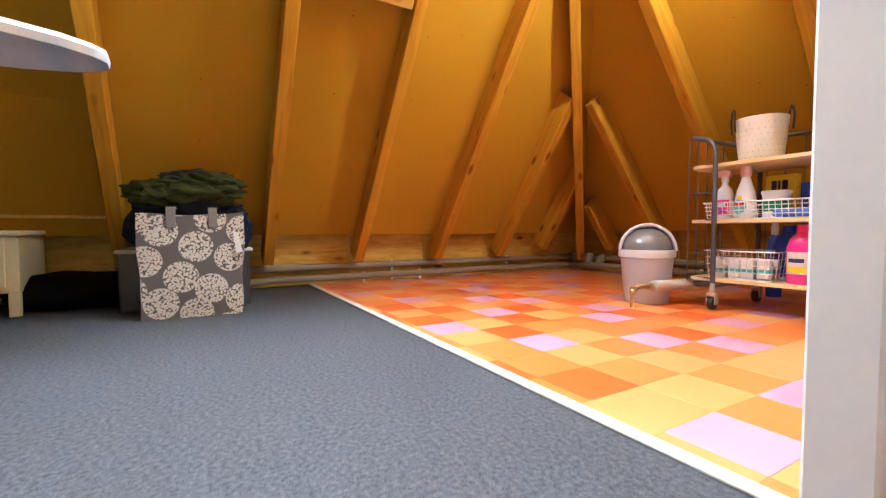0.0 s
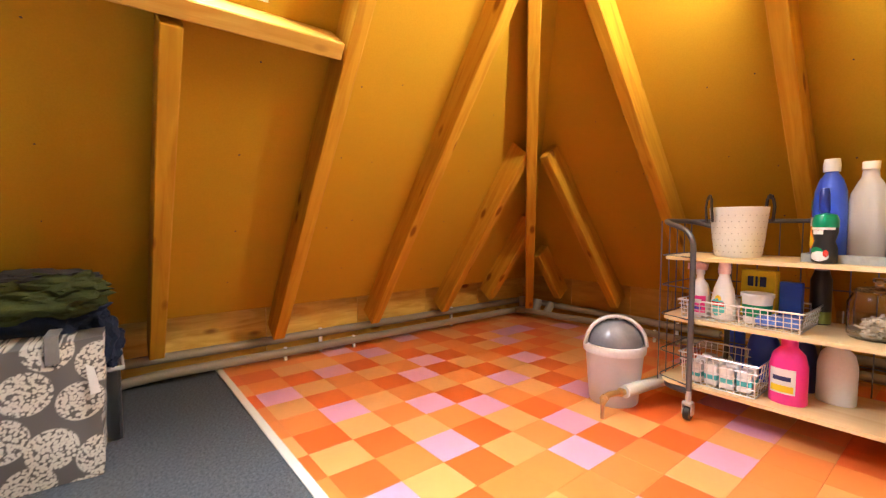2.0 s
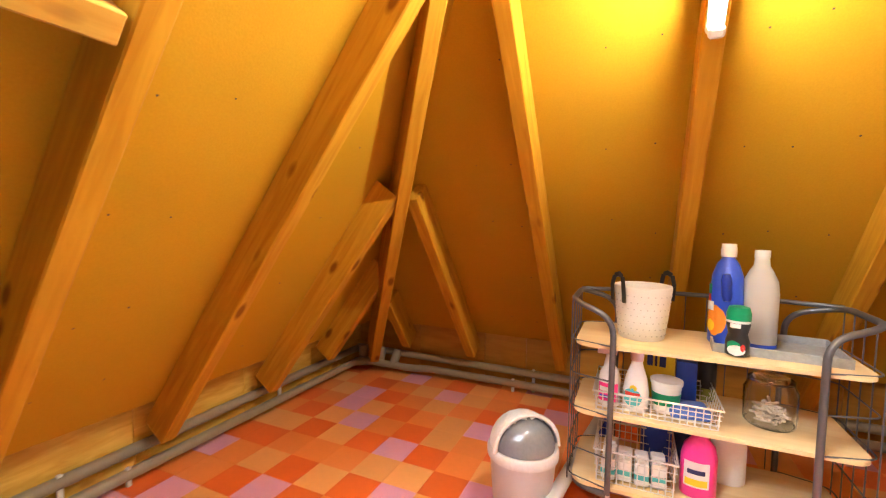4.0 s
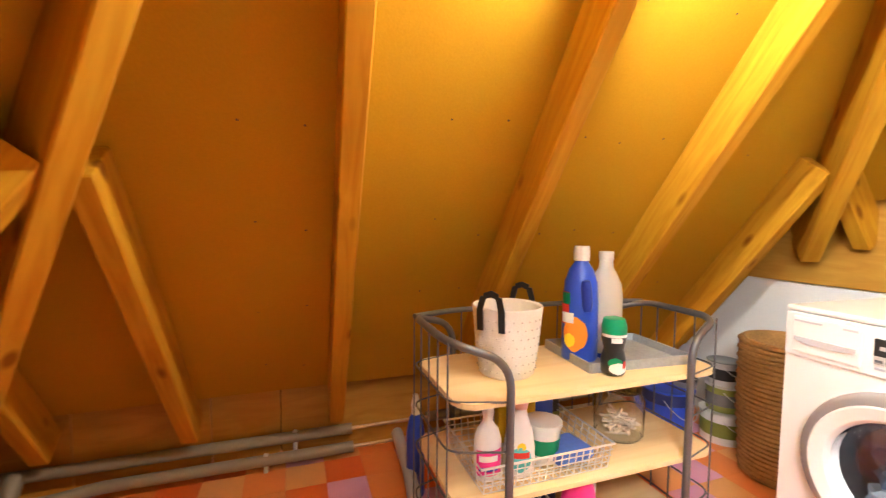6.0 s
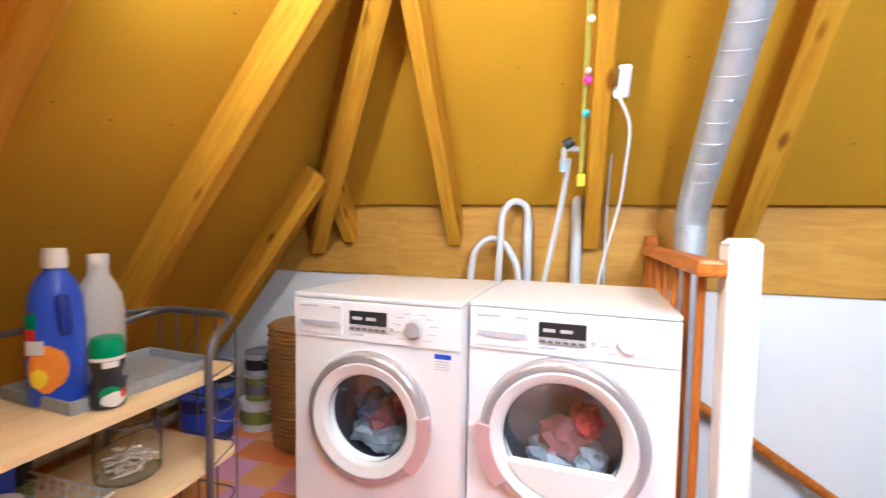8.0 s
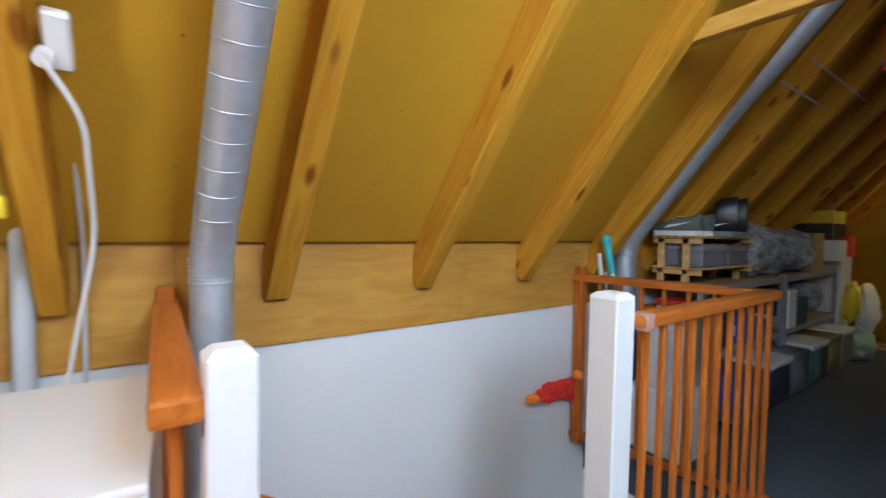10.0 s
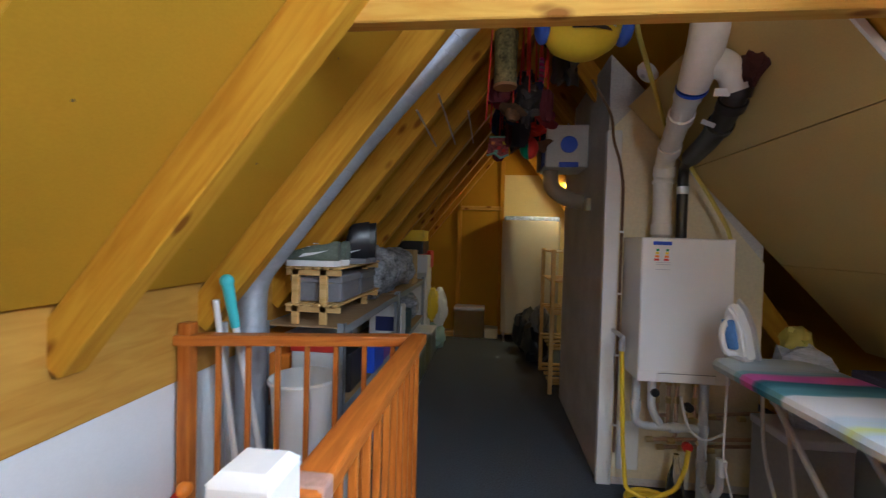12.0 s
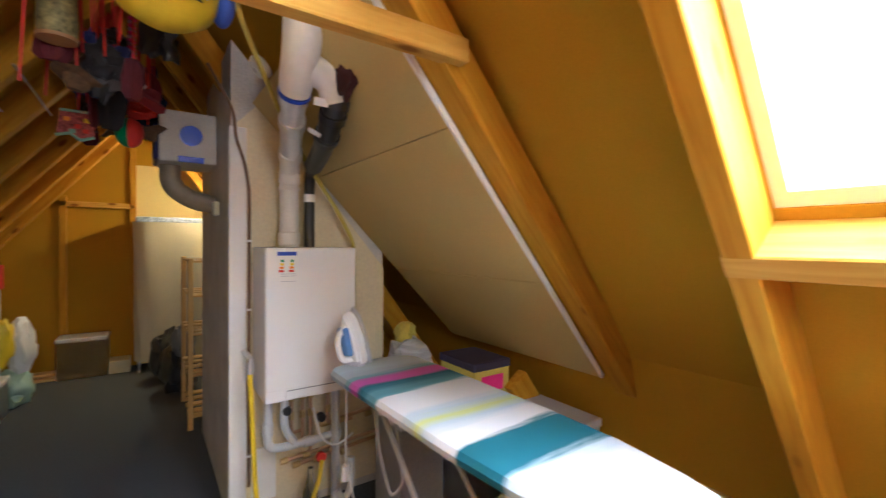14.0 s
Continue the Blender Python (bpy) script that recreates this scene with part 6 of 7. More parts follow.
# ---- ironing board ----
def cover_material():
    m, t, b = nt("striped_cover", 0.85, 0, 0.2)
    n, l = t.nodes, t.links
    co, sep = n.new("ShaderNodeTexCoord"), n.new("ShaderNodeSeparateXYZ")
    nz = n.new("ShaderNodeTexNoise")
    mp = n.new("ShaderNodeMapping")
    mp.inputs["Scale"].default_value = (3, 26, 3)
    l.new(co.outputs["Object"], mp.inputs[0])
    l.new(mp.outputs[0], nz.inputs["Vector"])
    nz.inputs["Scale"].default_value, nz.inputs["Detail"].default_value = 1.0, 4
    l.new(co.outputs["Object"], sep.inputs[0])
    mul = n.new("ShaderNodeMath")
    mul.operation = "MULTIPLY_ADD"
    mul.inputs[1].default_value, mul.inputs[2].default_value = 0.10, -0.05
    l.new(nz.outputs["Fac"], mul.inputs[0])
    add = n.new("ShaderNodeMath")
    l.new(sep.outputs["Y"], add.inputs[0])
    l.new(mul.outputs[0], add.inputs[1])
    rg = n.new("ShaderNodeMapRange")
    rg.inputs["From Min"].default_value, rg.inputs["From Max"].default_value = -0.77, 0.77
    l.new(add.outputs[0], rg.inputs[0])
    cr = n.new("ShaderNodeValToRGB")
    cr.color_ramp.interpolation = "LINEAR"
    white, teal, dteal, pink, grey, lime, pale = (0.74, 0.74, 0.76), (0.16, 0.36, 0.42), (0.02, 0.135, 0.18), (0.62, 0.12, 0.42), (0.45, 0.52, 0.58), (0.60, 0.66, 0.25), (0.52, 0.62, 0.70)
    stops = [(0.0, grey), (0.08, pale), (0.12, grey), (0.15, teal), (0.175, pink), (0.205, pink), (0.22, dteal), (0.29, teal), (0.31, white), (0.40, white), (0.44, pale), (0.47, lime), (0.50, pale), (0.53, white), (0.58, white), (0.595, dteal), (0.70, dteal), (0.72, pale), (0.76, white), (0.88, white), (0.92, pale), (0.96, white), (1.0, grey)]
    el = cr.color_ramp.elements
    while len(el) < len(stops):
        el.new(0.5)
    for e_, (p, c) in zip(el, stops):
        e_.position, e_.color = p, (*c, 1)
    l.new(rg.outputs[0], cr.inputs[0])
    l.new(cr.outputs[0], b.inputs["Base Color"])
    bp = n.new("ShaderNodeBump")
    bp.inputs["Strength"].default_value, bp.inputs["Distance"].default_value = 0.5, 0.004
    n2 = n.new("ShaderNodeTexNoise")
    n2.inputs["Scale"].default_value = 14
    l.new(co.outputs["Object"], n2.inputs["Vector"])
    l.new(n2.outputs["Fac"], bp.inputs["Height"])
    l.new(bp.outputs[0], b.inputs["Normal"])
    return m


board = thing("ironing_board", "ironing board with a teal, white and pink striped cover", "ironing board", pose(-0.735, -1.265, 0, 0, 0, 1.5))
bm = B()
half = []
for y, w in ((-0.775, 0.13), (-0.76, 0.185), (-0.72, 0.212), (-0.5, 0.215), (0.1, 0.215), (0.35, 0.20), (0.55, 0.16), (0.68, 0.115), (0.745, 0.07), (0.772, 0.03)):
    half.append((y, w))
rings = []
for lift, inset in ((0.874, 0.02), (0.868, 0.0), (0.890, -0.006), (0.906, 0.004), (0.912, 0.03)):
    o = [(max(0.005, w - inset), y * (1 - inset * 0.5), lift) for y, w in half] + [(-max(0.005, w - inset), y * (1 - inset * 0.5), lift) for y, w in reversed(half)]
    rings.append([bm.verts.new(p) for p in o])
for a, b in zip(rings, rings[1:]):
    for i in range(len(a)):
        bm.faces.new((a[i], a[(i + 1) % len(a)], b[(i + 1) % len(b)], b[i]))
bm.faces.new(rings[-1])
bm.faces.new(rings[0][::-1])
part("padded_top", bm, cover_material(), board, "padded striped cover", smooth=True)
ALU = paint("grey_tube", (0.55, 0.55, 0.56), 0.35, 0.5, bump=0)
for sx in (-0.11, 0.11):
    bm = B()
    tube(bm, [(sx, -0.55, 0.868), (sx, 0.38, 0.03)], 0.011, 10)
    part("leg", bm, ALU, board, smooth=True)
    bm = B()
    tube(bm, [(sx * 0.7, 0.28, 0.868), (sx * 0.7, -0.45, 0.03)], 0.011, 10)
    part("leg", bm, WHITE_PLASTIC, board, smooth=True)
for y, w in ((0.385, 0.22), (-0.455, 0.19)):
    bm = B()
    tube(bm, [(-w, y, 0.016), (w, y, 0.016)], 0.013, 10)
    part("foot_bar", bm, ALU, board, smooth=True)
bm = B()
box(bm, -0.09, 0.09, -0.5, 0.4, 0.846, 0.867, 0.003)
part("under_frame", bm, WHITE_PLASTIC, board)
iron = thing("iron", "white and blue steam iron standing upright", "iron", pose(-0.66, -2.02, 0.915, -14, 0, 290))
bm = B()
prof = [(-0.055, 0.0), (0.055, 0.0), (0.052, 0.14), (0.03, 0.22), (0.0, 0.26), (-0.03, 0.22), (-0.052, 0.14)]
poly(bm, [(x, 0.0, z) for x, z in prof], (0, -0.012, 0))
part("soleplate", bm, SILVER, iron)
bm = B()
poly(bm, [(x * 0.95, 0.001, z * 0.96 + 0.004) for x, z in prof], (0, 0.06, 0))
bmesh.ops.bevel(bm, geom=list(bm.edges), offset=0.012, segments=2, affect="EDGES")
part("body", bm, WHITE_PLASTIC, iron, smooth=True)
bm = B()
tube(bm, [(0, 0.04, 0.03), (0, 0.11, 0.05), (0, 0.115, 0.16), (0, 0.04, 0.20)], 0.012, 12, 0.04)
part("handle", bm, WHITE_PLASTIC, iron, smooth=True)
bm = B()
box(bm, -0.05, 0.05, 0.02, 0.075, -0.002, 0.03, 0.008)
part("heel", bm, GREY_PLASTIC, iron)
bm = B()
box(bm, -0.026, 0.026, 0.055, 0.085, 0.06, 0.19, 0.012, 2)
part("water_tank", bm, paint("tank_blue", (0.12, 0.25, 0.55), 0.25, bump=0), iron, "blue water tank", smooth=True)
cord = thing("power_cable", "white power cord hanging below the ironing board", "cable")
bm = B()
tube(bm, [(-0.60, -2.05, 0.86), (-0.60, -2.06, 0.45), (-0.61, -2.04, 0.38), (-0.66, -2.0, 0.10), (-0.78, -1.9, 0.02), (-0.95, -1.85, 0.012)], 0.005, 8, 0.08)
part("cable", bm, WHITE_PLASTIC, cord, smooth=True)
bm = B()
tube(bm, [(-0.72, -2.02, 0.86), (-0.74, -2.02, 0.5), (-0.80, -2.0, 0.25), (-0.86, -1.99, 0.30), (-0.80, -2.0, 0.75), (-0.78, -2.0, 0.86)], 0.008, 8, 0.09)
part("loop", bm, paint("grey_cable", (0.50, 0.48, 0.47), 0.5), cord, smooth=True)
bm = B()
tube(bm, [(-0.60, -2.06, 0.44), (-0.60, -2.06, 0.37)], 0.017, 12)
part("plug", bm, WHITE_PLASTIC, cord, smooth=True)

# things stored under the slope next to the boiler
def crate(name, label, x0, x1, y0, y1, z, h, material, lid=None, cat="box", group="", print_=None, face="y"):
    t = thing(name, label, cat, pose(0, 0, 0), group)
    bm = B()
    box(bm, x0, x1, y0, y1, z, z + h, min(0.012, h * 0.1), 2)
    part("body", bm, material, t)
    if lid:
        bm = B()
        box(bm, x0 - 0.006, x1 + 0.006, y0 - 0.006, y1 + 0.006, z + h - 0.03, z + h + 0.012, 0.006)
        part("lid", bm, lid, t)
    if print_:
        bm = B()
        if face == "y":
            box(bm, x0 + (x1 - x0) * 0.2, x0 + (x1 - x0) * 0.8, y1, y1 + 0.002, z + h * 0.3, z + h * 0.7)
        else:
            box(bm, x0 - 0.002, x0, y0 + (y1 - y0) * 0.2, y0 + (y1 - y0) * 0.8, z + h * 0.3, z + h * 0.7)
        part("print", bm, print_, t)
    return t


SMOKED = glass("cloudy_plastic", (0.80, 0.84, 0.86), 0.35)
crate("grey_box", "tall grey plastic box beside the chimney", -1.21, -0.92, -2.42, -2.12, 0.0, 0.52, paint("steel_grey_box", (0.30, 0.29, 0.29), 0.5), GREY_PLASTIC)
crate("storage_box", "clear plastic storage box under the roof slope", -1.62, -1.18, -2.20, -1.45, 0.0, 0.62, SMOKED, GREY_PLASTIC)
crate("toy_box", "yellow and purple cardboard toy box", -1.44, -1.20, -2.18, -1.88, 0.634, 0.20, paint("dull_yellow_card", (0.55, 0.50, 0.10), 0.6), paint("purple_card", (0.05, 0.045, 0.09), 0.6), print_=PINK)
tb = thing("striped_bag", "crumpled blue and white striped shopping bag", "bag")
bm = B()
lump(bm, (-1.06, -2.28, 0.72), (0.12, 0.13, 0.20), 11, 0.35)
part("cloth", bm, paint("stripe_bag", (0.40, 0.44, 0.52), 0.8, var=0.5, stretch=(1, 1, 9)), tb, smooth=True)
tb = thing("yellow_cloth", "yellow cloth stuffed behind the boiler", "cloth")
bm = B()
lump(bm, (-1.08, -2.36, 0.93), (0.06, 0.08, 0.07), 12, 0.4)
part("cloth", bm, bpy.data.materials["dull_yellow_card"], tb, smooth=True)
cab = thing("low_cabinet", "low cream-painted wooden cabinet under the slope", "cabinet")
CREAM = paint("cream_paint", (0.66, 0.58, 0.36), 0.5, var=0.08)
bm = B()
box(bm, -1.86, -1.50, -1.40, -0.915, 0.10, 0.34, 0.004)
part("body", bm, CREAM, cab)
bm = B()
box(bm, -1.87, -1.485, -1.41, -0.902, 0.34, 0.362, 0.004)
part("top", bm, CREAM, cab)
for y in (-1.385, -0.934):
    for x in (-1.85, -1.515):
        bm = B()
        box(bm, x - 0.018, x + 0.018, y - 0.018, y + 0.018, 0.0, 0.10, 0.003)
        part("leg", bm, CREAM, cab)
bm = B()
box(bm, -1.499, -1.489, -1.36, -0.955, 0.125, 0.325, 0.003)
cab_door = part("door", bm, CREAM, cab)
bm = B()
box(bm, -1.4885, -1.4845, -1.32, -0.995, 0.16, 0.29, 0.003)
part("raised_field", bm, CREAM, cab_door)
dk = thing("black_bag", "black fabric bag lying along the wall", "bag")
bm = B()
lump(bm, (-1.68, -0.74, 0.078), (0.17, 0.30, 0.092), 21, 0.14, 4, 2.0)
part("cloth", bm, paint("matt_black_fabric", (0.006, 0.006, 0.007), 0.95, var=0.3, scale=10, fine=200, bump=0.6, spec=0.05), dk, smooth=True)

# ---- shopping bag, storage box, clothes ----
def bag_material():
    m, t, b = nt("dotted_circles_print", 0.7, 0, 0.3)
    n, l = t.nodes, t.links
    co = n.new("ShaderNodeTexCoord")
    big = n.new("ShaderNodeTexVoronoi")
    big.inputs["Scale"].default_value, big.inputs["Randomness"].default_value = 7.6, 0.18
    flat = n.new("ShaderNodeMapping")
    flat.inputs["Scale"].default_value = (0.02, 1, 1)
    flat.inputs["Rotation"].default_value = (0.45, 0, 0)
    l.new(co.outputs["Object"], flat.inputs[0])
    l.new(flat.outputs[0], big.inputs["Vector"])
    small = n.new("ShaderNodeTexVoronoi")
    small.inputs["Scale"].default_value = 120
    l.new(flat.outputs[0], small.inputs["Vector"])
    r1, r2 = n.new("ShaderNodeValToRGB"), n.new("ShaderNodeValToRGB")
    r1.color_ramp.elements[0].position, r1.color_ramp.elements[0].color = 0.47, (1, 1, 1, 1)
    r1.color_ramp.elements[1].position, r1.color_ramp.elements[1].color = 0.495, (0, 0, 0, 1)
    r2.color_ramp.elements[0].position, r2.color_ramp.elements[0].color = 0.56, (1, 1, 1, 1)
    r2.color_ramp.elements[1].position, r2.color_ramp.elements[1].color = 0.66, (0, 0, 0, 1)
    l.new(big.outputs["Distance"], r1.inputs[0])
    l.new(small.outputs["Distance"], r2.inputs[0])
    mu = n.new("ShaderNodeMath")
    mu.operation = "MULTIPLY"
    l.new(r1.outputs[0], mu.inputs[0])
    l.new(r2.outputs[0], mu.inputs[1])
    mx = n.new("ShaderNodeMix")
    mx.data_type = "RGBA"
    mx.inputs["A"].default_value, mx.inputs["B"].default_value = (0.13, 0.12, 0.12, 1), (0.66, 0.63, 0.58, 1)
    l.new(mu.outputs[0], mx.inputs["Factor"])
    l.new(mx.outputs["Result"], b.inputs["Base Color"])
    return m


sb = thing("shopping_bag", "grey shopping bag printed with pale dotted circles", "bag", pose(-1.235, -0.28, 0, 0, 0, -2))
bm = B()
W, D, H = 0.19, 0.115, 0.43
g = 9
bmesh.ops.create_cube(bm, size=1.0)
bmesh.ops.subdivide_edges(bm, edges=list(bm.edges), cuts=g, use_grid_fill=True)
for v in bm.verts:
    x, y, z = v.co.x * 2, v.co.y * 2, v.co.z + 0.5
    bulge = 1 + 0.05 * math.sin(math.pi * z) * (1 - y * y)
    v.co = Vector((x * D * bulge * (1 - 0.12 * z), y * W * (0.96 + 0.05 * z), z * H + 0.008 * (y * y - 0.5) * z))
    v.co += 0.010 * noise.noise_vector(v.co * 9)
    v.co.z = max(0.0, v.co.z)
part("body", bm, bag_material(), sb, smooth=True)
for y in (-0.075, 0.075):
    bm = B()
    box(bm, 0.108, 0.114, y - 0.017, y + 0.017, 0.37, 0.455, 0.002)
    box(bm, 0.0, 0.111, y - 0.017, y + 0.017, 0.452, 0.457, 0.002)
    part("strap", bm, paint("grey_webbing", (0.20, 0.19, 0.19), 0.8), sb, "grey webbing strap")
bm = B()
poly(bm, [(0.120, 0.150, 0.36), (0.122, 0.170, 0.35), (0.128, 0.185, 0.27), (0.126, 0.160, 0.265)], (0.003, 0, 0))
part("tag", bm, WHITE_PLASTIC, sb, "white paper tag")
pb = thing("plastic_box", "clear plastic storage box behind the shopping bag", "box")
for a in ((-1.78, -1.36, -0.565, -0.558), (-1.78, -1.36, -0.052, -0.045), (-1.36, -1.353, -0.558, -0.052), (-1.787, -1.78, -0.558, -0.052)):
    bm = B()
    box(bm, *a, 0.0, 0.265, 0.002)
    part("wall", bm, SMOKED, pb)
bm = B()
box(bm, -1.78, -1.36, -0.558, -0.052, 0.0, 0.006)
part("bottom", bm, SMOKED, pb)
bm = B()
tube(bm, [(-1.795, -0.572, 0.268), (-1.345, -0.572, 0.268), (-1.345, -0.038, 0.268), (-1.795, -0.038, 0.268)], 0.009, 8, closed=True)
part("rim", bm, paint("cloudy_rim", (0.62, 0.64, 0.63), 0.4, bump=0), pb, smooth=True)
for nm, lab, at, size, mt, sd in (
        ("fleece_blanket", "dark green fleece heaped on the bag", (-1.32, -0.26, 0.535), (0.12, 0.18, 0.06), CLOTH_GREEN, 31),
        ("fleece_blanket", "dark green fleece heaped on the bag", (-1.32, -0.20, 0.575), (0.10, 0.13, 0.05), CLOTH_GREEN, 32),
        ("fleece_blanket", "dark green fleece heaped on the bag", (-1.31, -0.42, 0.52), (0.10, 0.11, 0.06), CLOTH_GREEN, 33),
        ("navy_jacket", "dark navy clothes in the storage box", (-1.42, -0.29, 0.44), (0.15, 0.21, 0.10), CLOTH_NAVY, 34),
        ("navy_jacket", "dark navy sleeve hanging over the box", (-1.37, -0.10, 0.37), (0.07, 0.065, 0.10), CLOTH_NAVY, 35),
        ("navy_jacket", "dark clothes filling the storage box", (-1.57, -0.30, 0.29), (0.18, 0.22, 0.26), CLOTH_NAVY, 36),
        ("black_cloth", "black cloth on top of the heap", (-1.38, -0.26, 0.60), (0.11, 0.14, 0.035), CLOTH_DARK, 37)):
    t = thing(nm, lab, "clothes")
    bm = B()
    lump(bm, at, size, sd, 0.42, 4, 2.6)
    part("cloth", bm, mt, t, smooth=True)

# ---- cleaning tools and bins behind the railing ----
def stick(label, p, q, r, material, grip=None):
    t = thing("broom", label, "broom")
    bm = B()
    tube(bm, [p, q], r, 12)
    part("stick", bm, material, t, smooth=True)
    if grip:
        p, q = Vector(p), Vector(q)
        bm = B()
        tube(bm, [q, q.lerp(p, 0.16)], [r * 1.7, r * 1.3], 12)
        part("grip", bm, grip, t, smooth=True)
        bm = B()
        bmesh.ops.create_uvsphere(bm, u_segments=12, v_segments=8, radius=r * 2.0, matrix=Matrix.Translation(q))
        part("grip_end", bm, grip, t, smooth=True)
    return t


stick("white floor mop with a turquoise grip", (1.36, -1.86, 0.02), (1.49, -1.66, 1.20), 0.014, WHITE_PLASTIC, TURQ)
stick("white broom stick leaning in the corner", (1.50, -1.84, 0.02), (1.55, -1.68, 1.12), 0.013, WHITE_PLASTIC)
stick("grey broom stick leaning in the corner", (1.58, -1.85, 0.02), (1.60, -1.82, 1.0), 0.013, PVC_LIGHT)
t = crate("white_crate", "low white plastic crate behind the railing", 1.10, 1.44, -2.13, -1.83, 0.0, 0.36, WHITE_PLASTIC)
t = thing("white_bin", "white plastic waste bin standing on a crate", "waste bin", pose(1.30, -1.965, 0.36))
bm = B()
lathe(bm, [(0, 0), (0.115, 0), (0.12, 0.01), (0.148, 0.36), (0.154, 0.365), (0.150, 0.372), (0.142, 0.36), (0.112, 0.012), (0, 0.01)], 40)
part("body", bm, WHITE_PLASTIC, t, smooth=True)
bm = B()
lathe(bm, [(0.150, 0.352), (0.158, 0.354), (0.160, 0.365), (0.154, 0.374), (0.148, 0.372)], 40)
part("rim", bm, WHITE_PLASTIC, t, smooth=True)

# ---- metal shelving along the east wall ----
SHELF_GREY = paint("shelf_steel", (0.36, 0.40, 0.44), 0.45, 0.4, var=0.1)
SHELF_TOP = wood("chipboard", (0.42, 0.30, 0.16), (0.32, 0.21, 0.10), 0.7, rings=20, knots=False)


def shelving(y0, y1, zs):
    t = thing("metal_shelving", "grey steel shelving unit with chipboard shelves", "shelving", group="shelving along the east wall")
    x0, x1 = 1.17, 1.60
    for x in (x0, x1):
        for y in (y0, y1):
            bm = B()
            s = 1 if x == x0 else -1
            e = 1 if y == y0 else -1
            box(bm, min(x, x + s * 0.035), max(x, x + s * 0.035), min(y, y + e * 0.003), max(y, y + e * 0.003), 0, zs[-1] + 0.02)
            box(bm, min(x, x + s * 0.003), max(x, x + s * 0.003), min(y, y + e * 0.035), max(y, y + e * 0.035), 0, zs[-1] + 0.02)
            part("upright", bm, SHELF_GREY, t)
    for z in zs:
        bm = B()
        box(bm, x0 + 0.004, x1 - 0.004, y0 + 0.004, y1 - 0.004, z - 0.008, z, 0.001)
        part("shelf", bm, SHELF_TOP, t, "brown chipboard shelf")
        for x in (x0, x1 - 0.004):
            bm = B()
            box(bm, x, x + 0.004, y0 + 0.036, y1 - 0.036, z - 0.04, z + 0.003)
            part("edge_beam", bm, SHELF_GREY, t)
    return t


shelving(-3.45, -2.14, (0.12, 0.52, 0.93))
shelving(-4.85, -3.50, (0.12, 0.52, 0.93))

# pine shoe rack on the shelving
PINE = wood("pine_slat", (0.74, 0.50, 0.20), (0.60, 0.36, 0.11), 0.5, knots=False)
rack = thing("shoe_rack", "slatted pine shoe rack on the shelving", "shoe rack", pose(0, 0, 0.93))
for y in (-2.19, -2.92):
    for x in (1.30, 1.45):
        bm = B()
        box(bm, x - 0.02, x + 0.02, y - 0.012, y + 0.012, 0.0, 0.285, 0.003)
        part("post", bm, PINE, rack)
for z in (0.095, 0.285):
    for i in range(6):
        x = 1.225 + i * 0.05
        bm = B()
        box(bm, 0, 0.82, -0.016, 0.016, 0, 0.012, 0.003)
        o = part("slat", bm, PINE, rack)
        o.matrix_local = pose(x, -2.15, z + 0.002, 0, 0, -90)
    for y in (-2.19, -2.92):
        bm = B()
        box(bm, 1.205, 1.50, y - 0.0, y + 0.012, z - 0.032, z, 0.003)
        part("rail", bm, PINE, rack)
crate("shoe_box", "grey cardboard shoe box on the rack", 1.22, 1.49, -2.54, -2.23, 1.041, 0.13, paint("grey_card", (0.20, 0.20, 0.23), 0.7), paint("grey_card_lid", (0.24, 0.24, 0.27), 0.7), print_=None)
crate("shoe_box", "dark cardboard shoe box on the rack", 1.22, 1.48, -2.88, -2.58, 1.041, 0.12, GREY_DARK, GREY_DARK)


